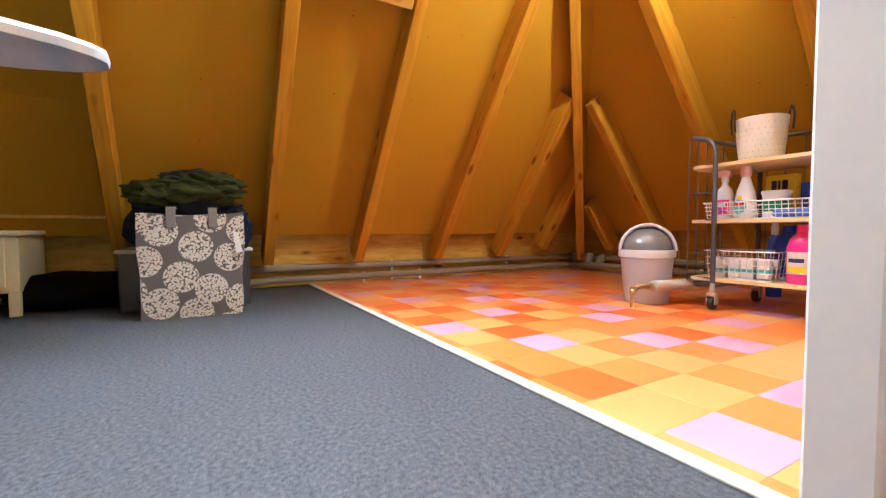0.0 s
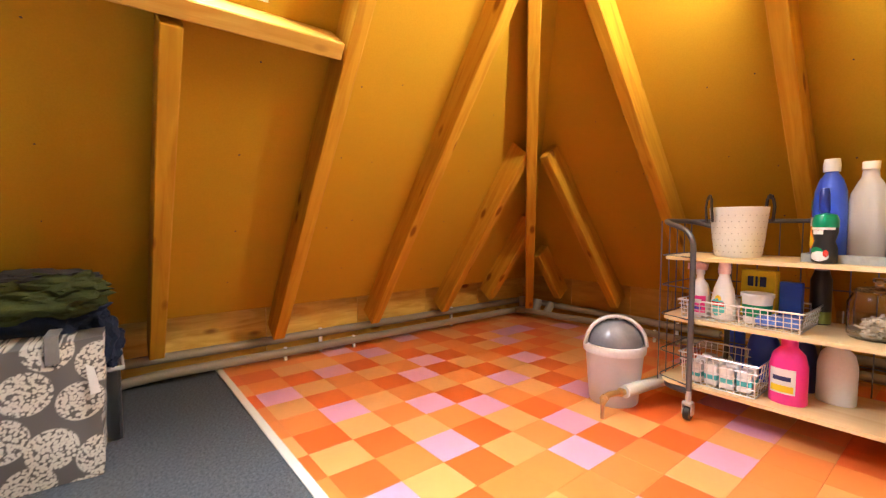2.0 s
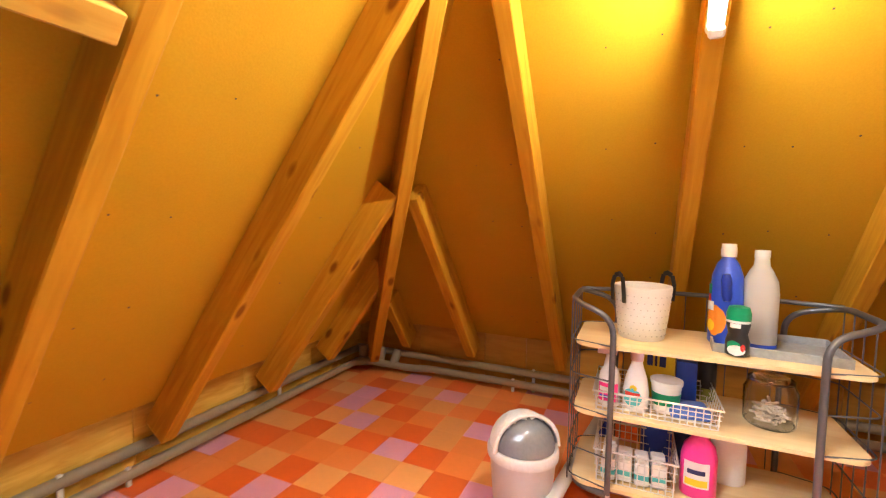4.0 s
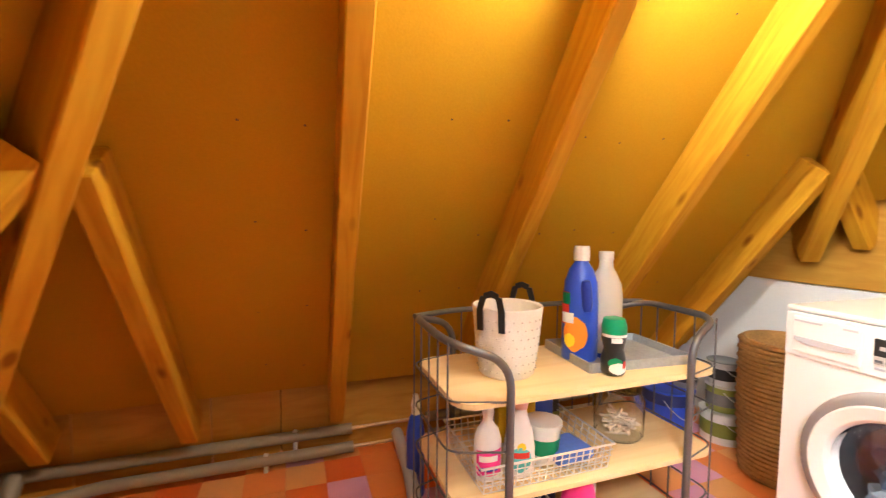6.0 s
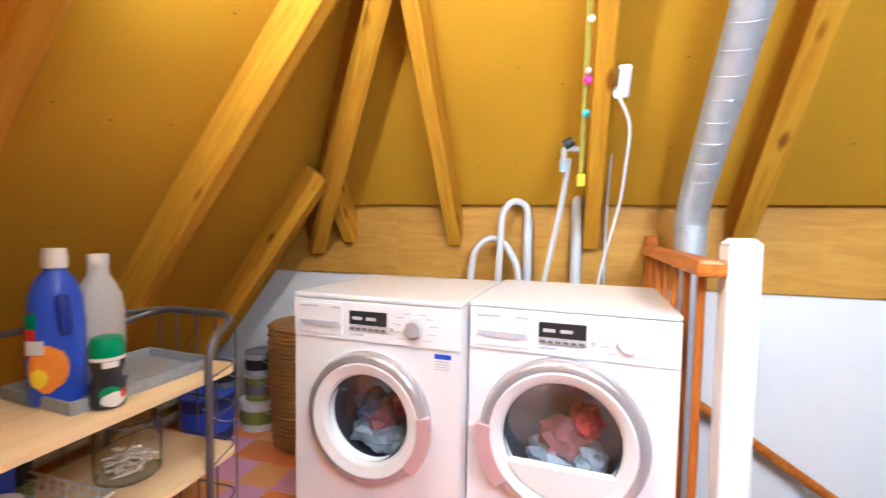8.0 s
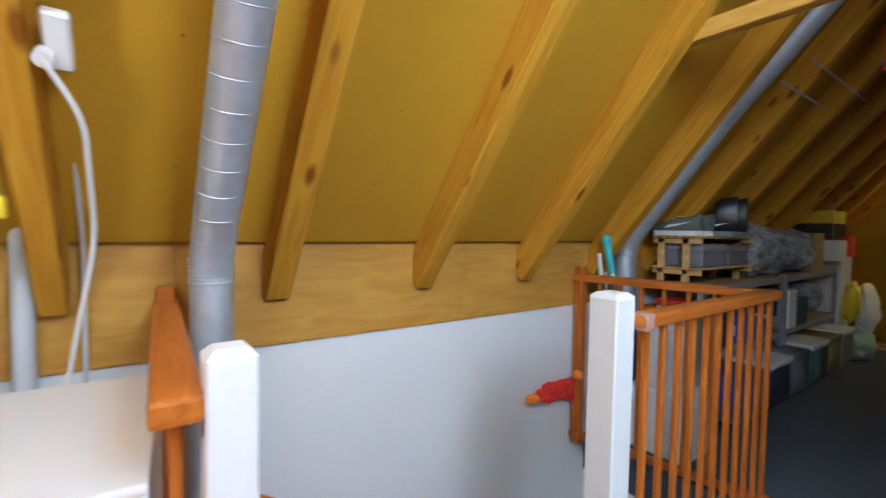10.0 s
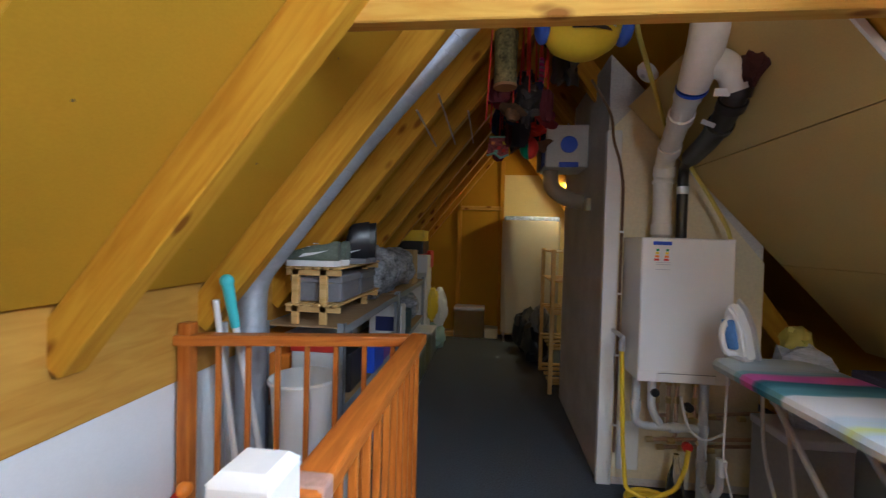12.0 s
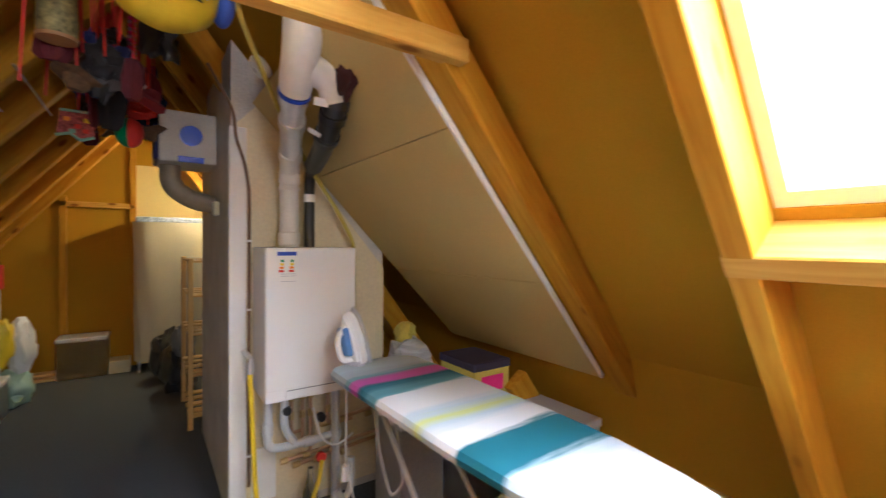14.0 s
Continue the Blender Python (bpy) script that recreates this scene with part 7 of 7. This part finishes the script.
def shoe(label, x, y, z, rot, upper, sole, high=0.0):
    t = thing("shoe", label, "shoe", pose(x, y, z, 0, 0, rot), "shoes on the rack")
    bm = B()
    n, rings = 14, []
    for k in range(13):
        u = k / 12
        wid = 0.034 + 0.014 * math.sin(math.pi * min(1, u * 1.25)) - 0.022 * max(0, u - 0.85) / 0.15
        hgt = (0.085 + high) * (1 - u) ** 0.8 * (1 if u > 0.05 else 0.85) + 0.038
        if high:
            hgt = 0.045 + 0.075 * (1 - u) ** 0.6 + high * 1.1 * min(1, max(0, (0.50 - u) / 0.10))
        if 0.02 < u < 0.45 and high == 0:
            hgt -= 0.012 * math.sin(math.pi * (u - 0.02) / 0.43)
        rings.append([bm.verts.new((-0.14 + 0.28 * u, wid * math.cos(2 * math.pi * i / n), 0.022 + hgt * 0.5 + hgt * 0.5 * math.sin(2 * math.pi * i / n))) for i in range(n)])
    for a, b in zip(rings, rings[1:]):
        for i in range(n):
            bm.faces.new((a[i], a[(i + 1) % n], b[(i + 1) % n], b[i]))
    bm.faces.new(rings[0][::-1])
    bm.faces.new(rings[-1])
    part("upper", bm, upper, t, smooth=True)
    bm = B()
    out = [(-0.145 + 0.29 * i / 12, 0.038 + 0.012 * math.sin(math.pi * i / 12) - (0.03 if i in (0, 12) else 0)) for i in range(13)]
    poly(bm, [(x_, w, 0) for x_, w in out] + [(x_, -w, 0) for x_, w in reversed(out)], (0, 0, 0.03))
    part("sole", bm, sole, t)
    bm = B()
    for k in range(4):
        box(bm, -0.02 + 0.03 * k, -0.012 + 0.03 * k, -0.03, 0.03, 0.115 - 0.016 * k, 0.119 - 0.016 * k)
    part("laces", bm, WHITE_PLASTIC, t, "white laces")
    bm = B()
    poly(bm, [(-0.10, 0.0465, 0.085), (-0.02, 0.0495, 0.06), (0.06, 0.0495, 0.045), (0.03, 0.0495, 0.066), (-0.04, 0.0485, 0.075)], (0, 0.002, 0))
    part("side_stripe", bm, WHITE_PLASTIC, t, "white curved side stripe")
    return t


shoe("grey-green running shoe with a white sole", 1.37, -2.21, 1.232, 4, paint("grey_green_mesh", (0.16, 0.19, 0.15), 0.8, var=0.3), WHITE_PLASTIC)
shoe("grey-green running shoe with a white sole", 1.36, -2.34, 1.232, -3, bpy.data.materials["grey_green_mesh"], WHITE_PLASTIC)
shoe("black leather lace-up ankle boot", 1.30, -2.50, 1.232, 20, BLACK, GREY_DARK, 0.10)
shoe("black leather lace-up ankle boot", 1.30, -2.66, 1.232, 10, BLACK, GREY_DARK, 0.10)
CAMO = paint("grey_camouflage", (0.30, 0.31, 0.33), 0.8, var=0.9, scale=16, fine=60, bump=0.5)
for k, (y, z, ry, rz) in enumerate(((-3.20, 1.13, 0.22, 0.20), (-3.62, 1.12, 0.20, 0.19), (-4.0, 1.11, 0.18, 0.18), (-4.30, 0.70, 0.2, 0.17))):
    t = thing("camouflage_bag", "grey camouflage-patterned stuffed bag on the shelving", "bag", group="camouflage bags on the shelving")
    bm = B()
    lump(bm, (1.36, y, z), (0.21, ry, rz), 41 + k, 0.22, 4, 1.8)
    part("cloth", bm, CAMO, t, smooth=True)
crate("paper_sack", "brown paper sack on the shelving", 1.20, 1.52, -4.52, -4.24, 0.93, 0.34, paint("brown_paper", (0.40, 0.28, 0.13), 0.8))
crate("white_crate", "white plastic crate on the shelving", 1.10, 1.40, -4.80, -4.56, 1.02, 0.19, WHITE_PLASTIC, None)
crate("red_crate", "red plastic crate on the shelving", 1.12, 1.40, -5.20, -4.92, 1.05, 0.20, RED, None)
crate("yellow_crate", "yellow plastic crate on top of the stack", 1.16, 1.48, -5.00, -4.62, 1.36, 0.12, YELLOW, None)
crate("dark_box", "dark box on the shelving", 1.16, 1.48, -5.05, -4.60, 1.22, 0.14, BLACK, None)
crate("white_cupboard", "white box standing at the end of the shelving", 1.15, 1.50, -5.25, -4.90, 0.0, 1.05, WHITE_PLASTIC, None)
crate("game_box", "black and yellow game box on the shelf", 1.20, 1.46, -2.62, -2.35, 0.52, 0.22, BLACK, None, print_=YELLOW)
crate("red_box", "red and white cardboard box on the shelf", 1.22, 1.46, -2.33, -2.17, 0.52, 0.30, WHITE_PLASTIC, RED)
crate("orange_box", "orange cardboard box on the shelf", 1.475, 1.585, -2.33, -2.17, 0.52, 0.25, ORANGE)
crate("blue_box", "blue carton on the shelf", 1.16, 1.40, -2.95, -2.70, 0.52, 0.17, BLUE, print_=WHITE_PLASTIC)
crate("purple_box", "purple carton on the shelf", 1.17, 1.42, -3.20, -3.0, 0.52, 0.12, paint("violet_card", (0.16, 0.06, 0.30), 0.6))
crate("white_carton", "white carton on the shelf", 1.16, 1.44, -3.72, -3.55, 0.52, 0.30, WHITE_PLASTIC, print_=NAVY)
crate("teal_box", "dark teal box on the shelf", 1.16, 1.44, -4.0, -3.76, 0.52, 0.22, paint("dark_teal", (0.02, 0.07, 0.10), 0.5))
for k, y in enumerate((-2.50, -2.95, -3.36, -3.80, -4.22, -4.62)):
    t = crate("clear_bin", "cloudy plastic bin filled with odds and ends", 1.02, 1.44, y - 0.19, y + 0.19, 0.125, 0.28, SMOKED, WHITE_PLASTIC if k % 2 else None, group="clear bins on the low shelf")
    bm = B()
    lump(bm, (1.23, y, 0.24), (0.17, 0.15, 0.10), 60 + k, 0.3)
    part("contents", bm, (BLUE, NAVY, GREY_PLASTIC, TURQ, YELLOW, CLOTH_WHITE)[k], t, smooth=True)
t = thing("mint_bag", "mint green plastic bag on the floor", "bag")
bm = B()
lump(bm, (1.12, -5.42, 0.16), (0.15, 0.16, 0.18), 71, 0.35)
part("plastic", bm, paint("mint_plastic", (0.38, 0.52, 0.44), 0.4), t, smooth=True)
t = thing("yellow_bag", "yellow plastic bag hanging from the shelving", "bag")
bm = B()
lump(bm, (1.10, -5.05, 0.62), (0.07, 0.10, 0.2), 72, 0.35)
part("plastic", bm, YELLOW, t, smooth=True)
t = thing("white_bag", "white plastic bag at the end of the shelving", "bag")
bm = B()
lump(bm, (1.05, -5.40, 0.52), (0.10, 0.12, 0.24), 73, 0.35)
part("plastic", bm, WHITE_PLASTIC, t, smooth=True)

# ---- far end of the attic ----
t = thing("garment_rack", "garment rack under a tall cream cloth cover", "clothes rack")
bm = B()
x0, x1, y0, y1 = -0.52, 0.28, -6.38, -5.95
n = 40
rings = []
for k in range(9):
    z = 0.12 + 1.55 * k / 8
    ring = []
    for i in range(n):
        a = 2 * math.pi * i / n
        ex, ey = (x1 - x0) / 2, (y1 - y0) / 2
        p = 4.0
        cx = math.copysign(abs(math.cos(a)) ** (2 / p), math.cos(a)) * ex
        cy = math.copysign(abs(math.sin(a)) ** (2 / p), math.sin(a)) * ey
        f = 1 + 0.045 * math.sin(9 * a + 0.7 * k) * (1 - k / 9)
        ring.append(bm.verts.new(((x0 + x1) / 2 + cx * f * (0.93 + 0.07 * (k / 8)), (y0 + y1) / 2 + cy * f, z)))
    rings.append(ring)
for a, b in zip(rings, rings[1:]):
    for i in range(n):
        bm.faces.new((a[i], a[(i + 1) % n], b[(i + 1) % n], b[i]))
bm.faces.new(rings[-1])
part("cover", bm, paint("cream_cloth", (0.52, 0.48, 0.38), 0.85, var=0.12, scale=3, fine=120, bump=0.6), t, smooth=True)
bm = B()
box(bm, x0 + 0.03, x1 - 0.03, y0 + 0.03, y1 - 0.03, 1.66, 1.73, 0.02, 2)
part("folded_top", bm, paint("blue_white_cloth", (0.30, 0.36, 0.52), 0.85, var=0.7, scale=20), t, "blue and white folded cloth on top")
for x in (x0 + 0.06, x1 - 0.06):
    bm = B()
    tube(bm, [(x, (y0 + y1) / 2, 0.0), (x, (y0 + y1) / 2, 1.6)], 0.012, 10)
    part("post", bm, SILVER, t, smooth=True)
    bm = B()
    tube(bm, [(x, y0, 0.015), (x, y1, 0.015)], 0.012, 10)
    part("foot", bm, SILVER, t, smooth=True)
crate("clear_crate", "clear plastic crate on the carpet", 0.50, 0.92, -6.38, -6.08, 0.0, 0.42, SMOKED, GREY_PLASTIC)
crate("white_tray", "small white tray on the carpet", 0.30, 0.49, -6.35, -6.1, 0.0, 0.14, CREAM)
for k, (x, y, z, s) in enumerate(((-0.12, -5.10, 0.22, (0.16, 0.26, 0.24)), (-0.05, -5.55, 0.25, (0.16, 0.2, 0.27)), (-0.14, -5.0, 0.50, (0.10, 0.16, 0.16)))):
    t = thing("rubbish_bag", "black rubbish bag slumped on the carpet", "bag", group="black rubbish bags")
    bm = B()
    lump(bm, (x, y, z), s, 80 + k, 0.35)
    part("plastic", bm, BLACK if k < 2 else GREY_DARK, t, smooth=True)
rk = thing("wooden_rack", "open pine storage rack behind the chimney", "rack")
for x in (-0.55, -0.13):
    for y in (-4.75, -4.02):
        bm = B()
        box(bm, 0, 1.32, -0.018, 0.018, -0.018, 0.018, 0.003)
        o = part("post", bm, PINE, rk)
        o.matrix_world = pose(x, y, 0.0, 0, -90)
for z in (0.08, 0.40, 0.72, 1.02, 1.29):
    for y in (-4.68, -4.52, -4.36, -4.20, -4.08):
        bm = B()
        box(bm, 0, 0.44, -0.04, 0.04, 0, 0.014, 0.003)
        o = part("slat", bm, PINE, rk)
        o.matrix_world = pose(-0.56, y, z)
bd = thing("floor_boards", "stacked pine boards against the gable", "boards")
for k in range(3):
    bm = B()
    box(bm, 0, 0.75, -0.07, 0.07, 0, 0.03, 0.003)
    o = part("plank", bm, PINE, bd)
    o.matrix_world = pose(0.60, -6.2, 0.0 + 0.032 * k if k else 0.0, 0, 0, 0) if k == 0 else pose(0.92, -6.33 + 0.02 * k, 0.032 * (k - 1), 0, 0, 2 * k)
# framing of the gable
for x, z1 in ((0.90, 1.95), (0.28, 2.55)):
    o = beam("gable_stud", (x, SOUTH + 0.05, 0.0), (x, SOUTH + 0.05, z1), 0.06, 0.05, (0, 1, 0), RAFTER)
    tagged(o, "upright pine stud on the gable wall", "stud", "gable studs", "structure")
o = beam("gable_rail", (0.93, SOUTH + 0.05, 1.86), (0.25, SOUTH + 0.05, 1.86), 0.06, 0.045, (0, 1, 0), RAFTER_PALE)
tagged(o, "pale pine cross rail on the gable wall", "rail", "gable studs", "structure")
bm = B()
box(bm, -0.9, 0.25, SOUTH + 0.002, SOUTH + 0.03, 0.0, 2.35)
tagged(part("gable_panel", bm, paint("pale_yellow_panel", (0.66, 0.52, 0.22), 0.6, var=0.05)), "pale yellow panel on the gable wall", "panel", kind="structure")

# ---- hats and toys hanging from the ridge ----
def hang(nm, label, cat, at, size, mt, sd, top=2.5):
    t = thing(nm, label, cat, group="hats and toys hanging from the roof")
    bm = B()
    rnd = random.Random(sd)
    if sd % 4 == 0:
        # drooping brimmed hat
        k = size[0] * 1.5
        prof = [(0.0, k * 0.62), (k * 0.35, k * 0.60), (k * 0.52, k * 0.42), (k * 0.58, k * 0.05), (k * 1.05, -k * 0.10), (k * 1.08, -k * 0.13), (k * 0.55, -k * 0.02), (0.0, k * 0.30)]
        lathe(bm, prof, 26, m=pose(*at, rnd.uniform(-35, 35) + 180 * (sd % 8 == 0), rnd.uniform(-30, 30), rnd.uniform(0, 360)), squash=0.8)
        for v in bm.verts:
            v.co.z += 0.022 * noise.noise(v.co * 14)
    elif sd % 4 == 2:
        # hanging garment or sock with folds
        h, w = size[2] * 3.0, size[0] * 0.9
        prof = [(w * 0.3, h * 0.5), (w * 0.8, h * 0.42), (w, 0.0), (w * 0.9, -h * 0.35), (w * 0.55, -h * 0.5), (0.0, -h * 0.46)]
        lathe(bm, prof, 28, m=pose(*at, rnd.uniform(-12, 12), rnd.uniform(-12, 12), rnd.uniform(0, 360)), squash=0.45)
        for v in bm.verts:
            d = v.co - Vector(at)
            a_ = math.atan2(d.y, d.x)
            v.co += Vector((d.x, d.y, 0)) * (0.22 * math.sin(a_ * 7 + sd) + 0.3 * noise.noise(v.co * 16))
    else:
        lump(bm, at, (size[0] * 0.9, size[1] * 0.75, size[2] * rnd.uniform(0.7, 1.5)), sd, 0.95, 3, 1.5)
    part("cloth", bm, mt, t, smooth=True)
    bm = B()
    ztop = min(west_z(at[0]), 0.985 + SE * (1.6 - at[0])) + 0.1
    tube(bm, [(at[0], at[1], at[2] + size[2] * 0.5), (at[0] + 0.01, at[1], ztop)], 0.004, 6)
    part("cord", bm, RED, t)
    return t


rng = random.Random(9)
mats = [paint("dark_brown_cloth", (0.10, 0.05, 0.02), 0.9, var=0.5, scale=18), NAVY, CLOTH_DARK, BLACK, paint("maroon_cloth", (0.22, 0.02, 0.03), 0.9), CLOTH_NAVY, paint("wine_cloth", (0.10, 0.012, 0.02), 0.9), NAVY, CLOTH_DARK, RED, CLOTH_DARK, BLACK]
for k in range(44):
    x, y = rng.uniform(0.10, 0.46), rng.uniform(-3.4, -2.25)
    z = rng.uniform(2.08, 2.42) if k % 3 else rng.uniform(2.0, 2.2)
    hang("hanging_hat" if k % 2 else "hanging_toy", ("dark cloth hat hanging from the roof beams", "red and blue toy hanging on a cord", "dark knitted cap hanging on a cord")[k % 3], "hat" if k % 2 else "toy", (x, y, z), (rng.uniform(0.03, 0.065), rng.uniform(0.03, 0.065), rng.uniform(0.04, 0.085)), mats[k % 12], 100 + k)
boot = thing("hanging_boot", "camouflage rubber boot hanging upside down", "boot", pose(0.40, -2.24, 2.165))
bm = B()
lathe(bm, [(0, 0.0), (0.055, 0.0), (0.058, 0.03), (0.056, 0.10), (0.06, 0.26), (0.055, 0.26), (0.0, 0.25)], 20)
part("shaft", bm, paint("camo_rubber", (0.17, 0.14, 0.05), 0.7, var=1.0, scale=22), boot, smooth=True)
bm = B()
lathe(bm, [(0, -0.012), (0.058, -0.012), (0.06, 0.0), (0.0, 0.002)], 20)
part("sole", bm, paint("tan_rubber", (0.35, 0.17, 0.06), 0.6), boot, smooth=True)
bm = B()
tube(bm, [(0, 0, 0.24), (0.0, 0, 0.62)], 0.004, 6)
part("cord", bm, RED, boot)
cap = thing("peaked_hat", "bright yellow peaked cap with blue side pieces", "cap", pose(0.09, -1.96, 2.285, 14, 0, 6) @ Matrix.Scale(1.25, 4))
bm = B()
prof = [(0.0, -0.085), (0.07, -0.075), (0.115, -0.04), (0.135, 0.01), (0.138, 0.07), (0.125, 0.09), (0.0, 0.10)]
lathe(bm, prof, 30, squash=0.8)
part("crown", bm, YELLOW, cap, smooth=True)
for sx in (-0.145, 0.13):
    bm = B()
    bmesh.ops.create_uvsphere(bm, u_segments=18, v_segments=12, radius=0.058, matrix=Matrix.Translation((sx, 0.0, 0.02)) @ Matrix.Diagonal((0.5, 1, 1, 1)))
    part("side_piece", bm, paint("cap_blue", (0.05, 0.12, 0.55), 0.7) if sx < 0 else bpy.data.materials["cap_blue"], cap, smooth=True)
wrap(cap, "white_trim", WHITE_PLASTIC, 95, -0.028, 40, 0.008, 0.122, 0.8, "white curved trim", True)
wrap(cap, "dark_trim", BLACK, 95, -0.046, 36, 0.010, 0.113, 0.8, "dark curved trim")
bm = B()
tube(bm, [(0, 0, 0.09), (0, 0, 0.40)], 0.004, 6)
part("cord", bm, YELLOW, cap)
for x, y, a, b in ((0.47, -2.2, 1.98, 2.42), (0.30, -2.5, 2.05, 2.5), (0.20, -2.1, 2.15, 2.5), (0.45, -2.5, 2.02, 2.42)):
    line("hanging_ribbon", "thin red ribbon hanging from the beams", "ribbon", [(x, y, b), (x + 0.02, y, a)], 0.004, RED, 0)

# pink braided cord ending in a pink disc
braid = thing("braided_cord", "pink and violet braided cord with a pink disc", "cord")
LILAC = paint("lilac_cord", (0.45, 0.22, 0.42), 0.6)
for k in range(17):
    bm = B()
    z = 2.40 - 0.0155 * k
    tube(bm, [(0.195 + 0.011 * math.cos(2 * math.pi * i / 10), -2.5 + 0.011 * math.sin(2 * math.pi * i / 10), z + 0.004 * math.cos(2 * math.pi * i / 10)) for i in range(10)], 0.0055, 6, closed=True)
    part("loop", bm, LILAC if k % 2 else PINK, braid, smooth=True)
bm = B()
lathe(bm, [(0.0, 0.03), (0.02, 0.025), (0.052, 0.004), (0.052, 0.0), (0.0, 0.012)], 24, (0.195, -2.5, 2.12))
part("disc", bm, bpy.data.materials["pale_pink_plastic"], braid, smooth=True)

# patterned cloth bag with bright patches
pat = thing("patterned_bag", "small cloth bag with mint edging and bright patches", "bag")
bm = B()
poly(bm, [(0.345, -2.90, 2.06), (0.475, -2.90, 2.06), (0.49, -2.90, 1.94), (0.44, -2.90, 1.955), (0.40, -2.90, 1.925), (0.35, -2.90, 1.945)], (0, 0.03, 0))
part("cloth", bm, paint("rose_cloth", (0.35, 0.08, 0.07), 0.9, var=0.8, scale=40), pat)
MINT = paint("mint_cloth", (0.22, 0.42, 0.30), 0.8)
for p, q in (((0.345, 2.06), (0.475, 2.06)), ((0.35, 1.945), (0.40, 1.925)), ((0.40, 1.925), (0.44, 1.955)), ((0.44, 1.955), (0.49, 1.94))):
    bm = B()
    tube(bm, [(p[0], -2.868, p[1]), (q[0], -2.868, q[1])], 0.007, 8)
    part("edging", bm, MINT, pat, "mint green edging", smooth=True)
for k, (x, z, mt) in enumerate(((0.375, 2.02, YELLOW), (0.41, 1.99, RED), (0.45, 2.02, ORANGE), (0.43, 1.965, MINT), (0.38, 1.97, RED))):
    bm = B()
    box(bm, x - 0.012, x + 0.012, -2.8695, -2.866, z - 0.010, z + 0.010, 0.001, 1)
    part("patch", bm, mt, pat)
bm = B()
tube(bm, [(0.41, -2.885, 2.05), (0.40, -2.885, 2.45)], 0.004, 6)
part("cord", bm, RED, pat)

# red and green ball cap beside the fan box
ball = thing("two_coloured_cap", "round red and green cap beside the fan", "cap", pose(0.215, -2.92, 2.0, 0, 0, 20))
for mt, x0, x1 in ((RED, 0, 180), (GREEN, 180, 360)):
    bm = B()
    cols = []
    for i in range(9):
        a = radians(x0 + (x1 - x0) * i / 8 + 60)
        cols.append([bm.verts.new((0.062 * math.cos(a) * math.sin(b_), 0.062 * math.sin(a) * math.sin(b_), 0.075 * math.cos(b_))) for b_ in [0.05 + 2.9 * k / 9 for k in range(10)]])
    for a, b in zip(cols, cols[1:]):
        for k in range(9):
            bm.faces.new((a[k], a[k + 1], b[k + 1], b[k]))
    part("panel", bm, mt, ball, smooth=True)
bm = B()
tube(bm, [(0, 0, 0.07), (0, 0, 0.42)], 0.004, 6)
part("cord", bm, RED, ball)

# pale straps across the east rafters
STRAP = paint("pale_strap", (0.50, 0.42, 0.34), 0.7)
for z, y0, y1 in ((1.97, -1.99, -2.71), (2.075, -2.09, -3.12), (2.205, -2.79, -3.66)):
    line("strap", "thin pale strap stretched across the rafters", "strap", [(east(z) - 0.012, y0, z), (east(z) - 0.012, y1, z - 0.006)], 0.005, STRAP, 0, 6)


# ---- floor tiles ----
# tile colours row by row from the edging strip to the north wall: p pink, a apricot, o orange, r red
TX, TY, TSX, TSY = -0.0115, 0.611, 0.1623, 0.1666
TILE_ROWS = (
    "orarooaroaoaroaaorpaoro",
    "oropaorarpaoorapaoraoap",
    "oararparoarpaoaoparoapo",
    "oapooaoaproaoaopoarorao",
    "poraroporaoopoaparopaor",
    "rpaoparpaoporpaoparaora",
    "oorproaorproaoaporaoapo",
    "poararpaoaarpoapoaropao",
    "rroooaarporoaooapoaropa",
    "aararproarroparoaoproap",
    "oraporaoraopaoraopaoroa",
    "roparoapraoropaorapoaro",
    "oaproaoroaoparoaoarpoao",
    "aoroapaorporaopaoroapor",
    "roaporaoaropaoraoproaoa",
    "oaroaorapaoroaorpaoraoo",
)
tile_mesh = {}
for letter, mt in zip("paor", TILES):
    bm = B()
    box(bm, -TSX / 2 + 0.0003, TSX / 2 - 0.0003, -TSY / 2 + 0.0003, TSY / 2 - 0.0003, -0.0035, 0.0, 0.0004)
    tile_mesh[letter] = bpy.data.meshes.new("tile")
    bm.to_mesh(tile_mesh[letter])
    bm.free()
    tile_mesh[letter].materials.append(mt)
for j, row in enumerate(TILE_ROWS):
    for i, letter in enumerate(row):
        cx, cy = TX + (i - 11.5) * TSX, TY + (j - 1.5) * TSY
        ob = new("tile", tile_mesh[letter])
        ob.parent = floor
        if j == 0:
            # cut row along the edging strip
            y0, y1 = EDGE + 0.010, TY - TSY
            ob.location, ob.scale = (cx, (y0 + y1) / 2, 0.0), (1, (y1 - y0) / TSY, 1)
        else:
            ob.location = (cx, cy, 0.0)
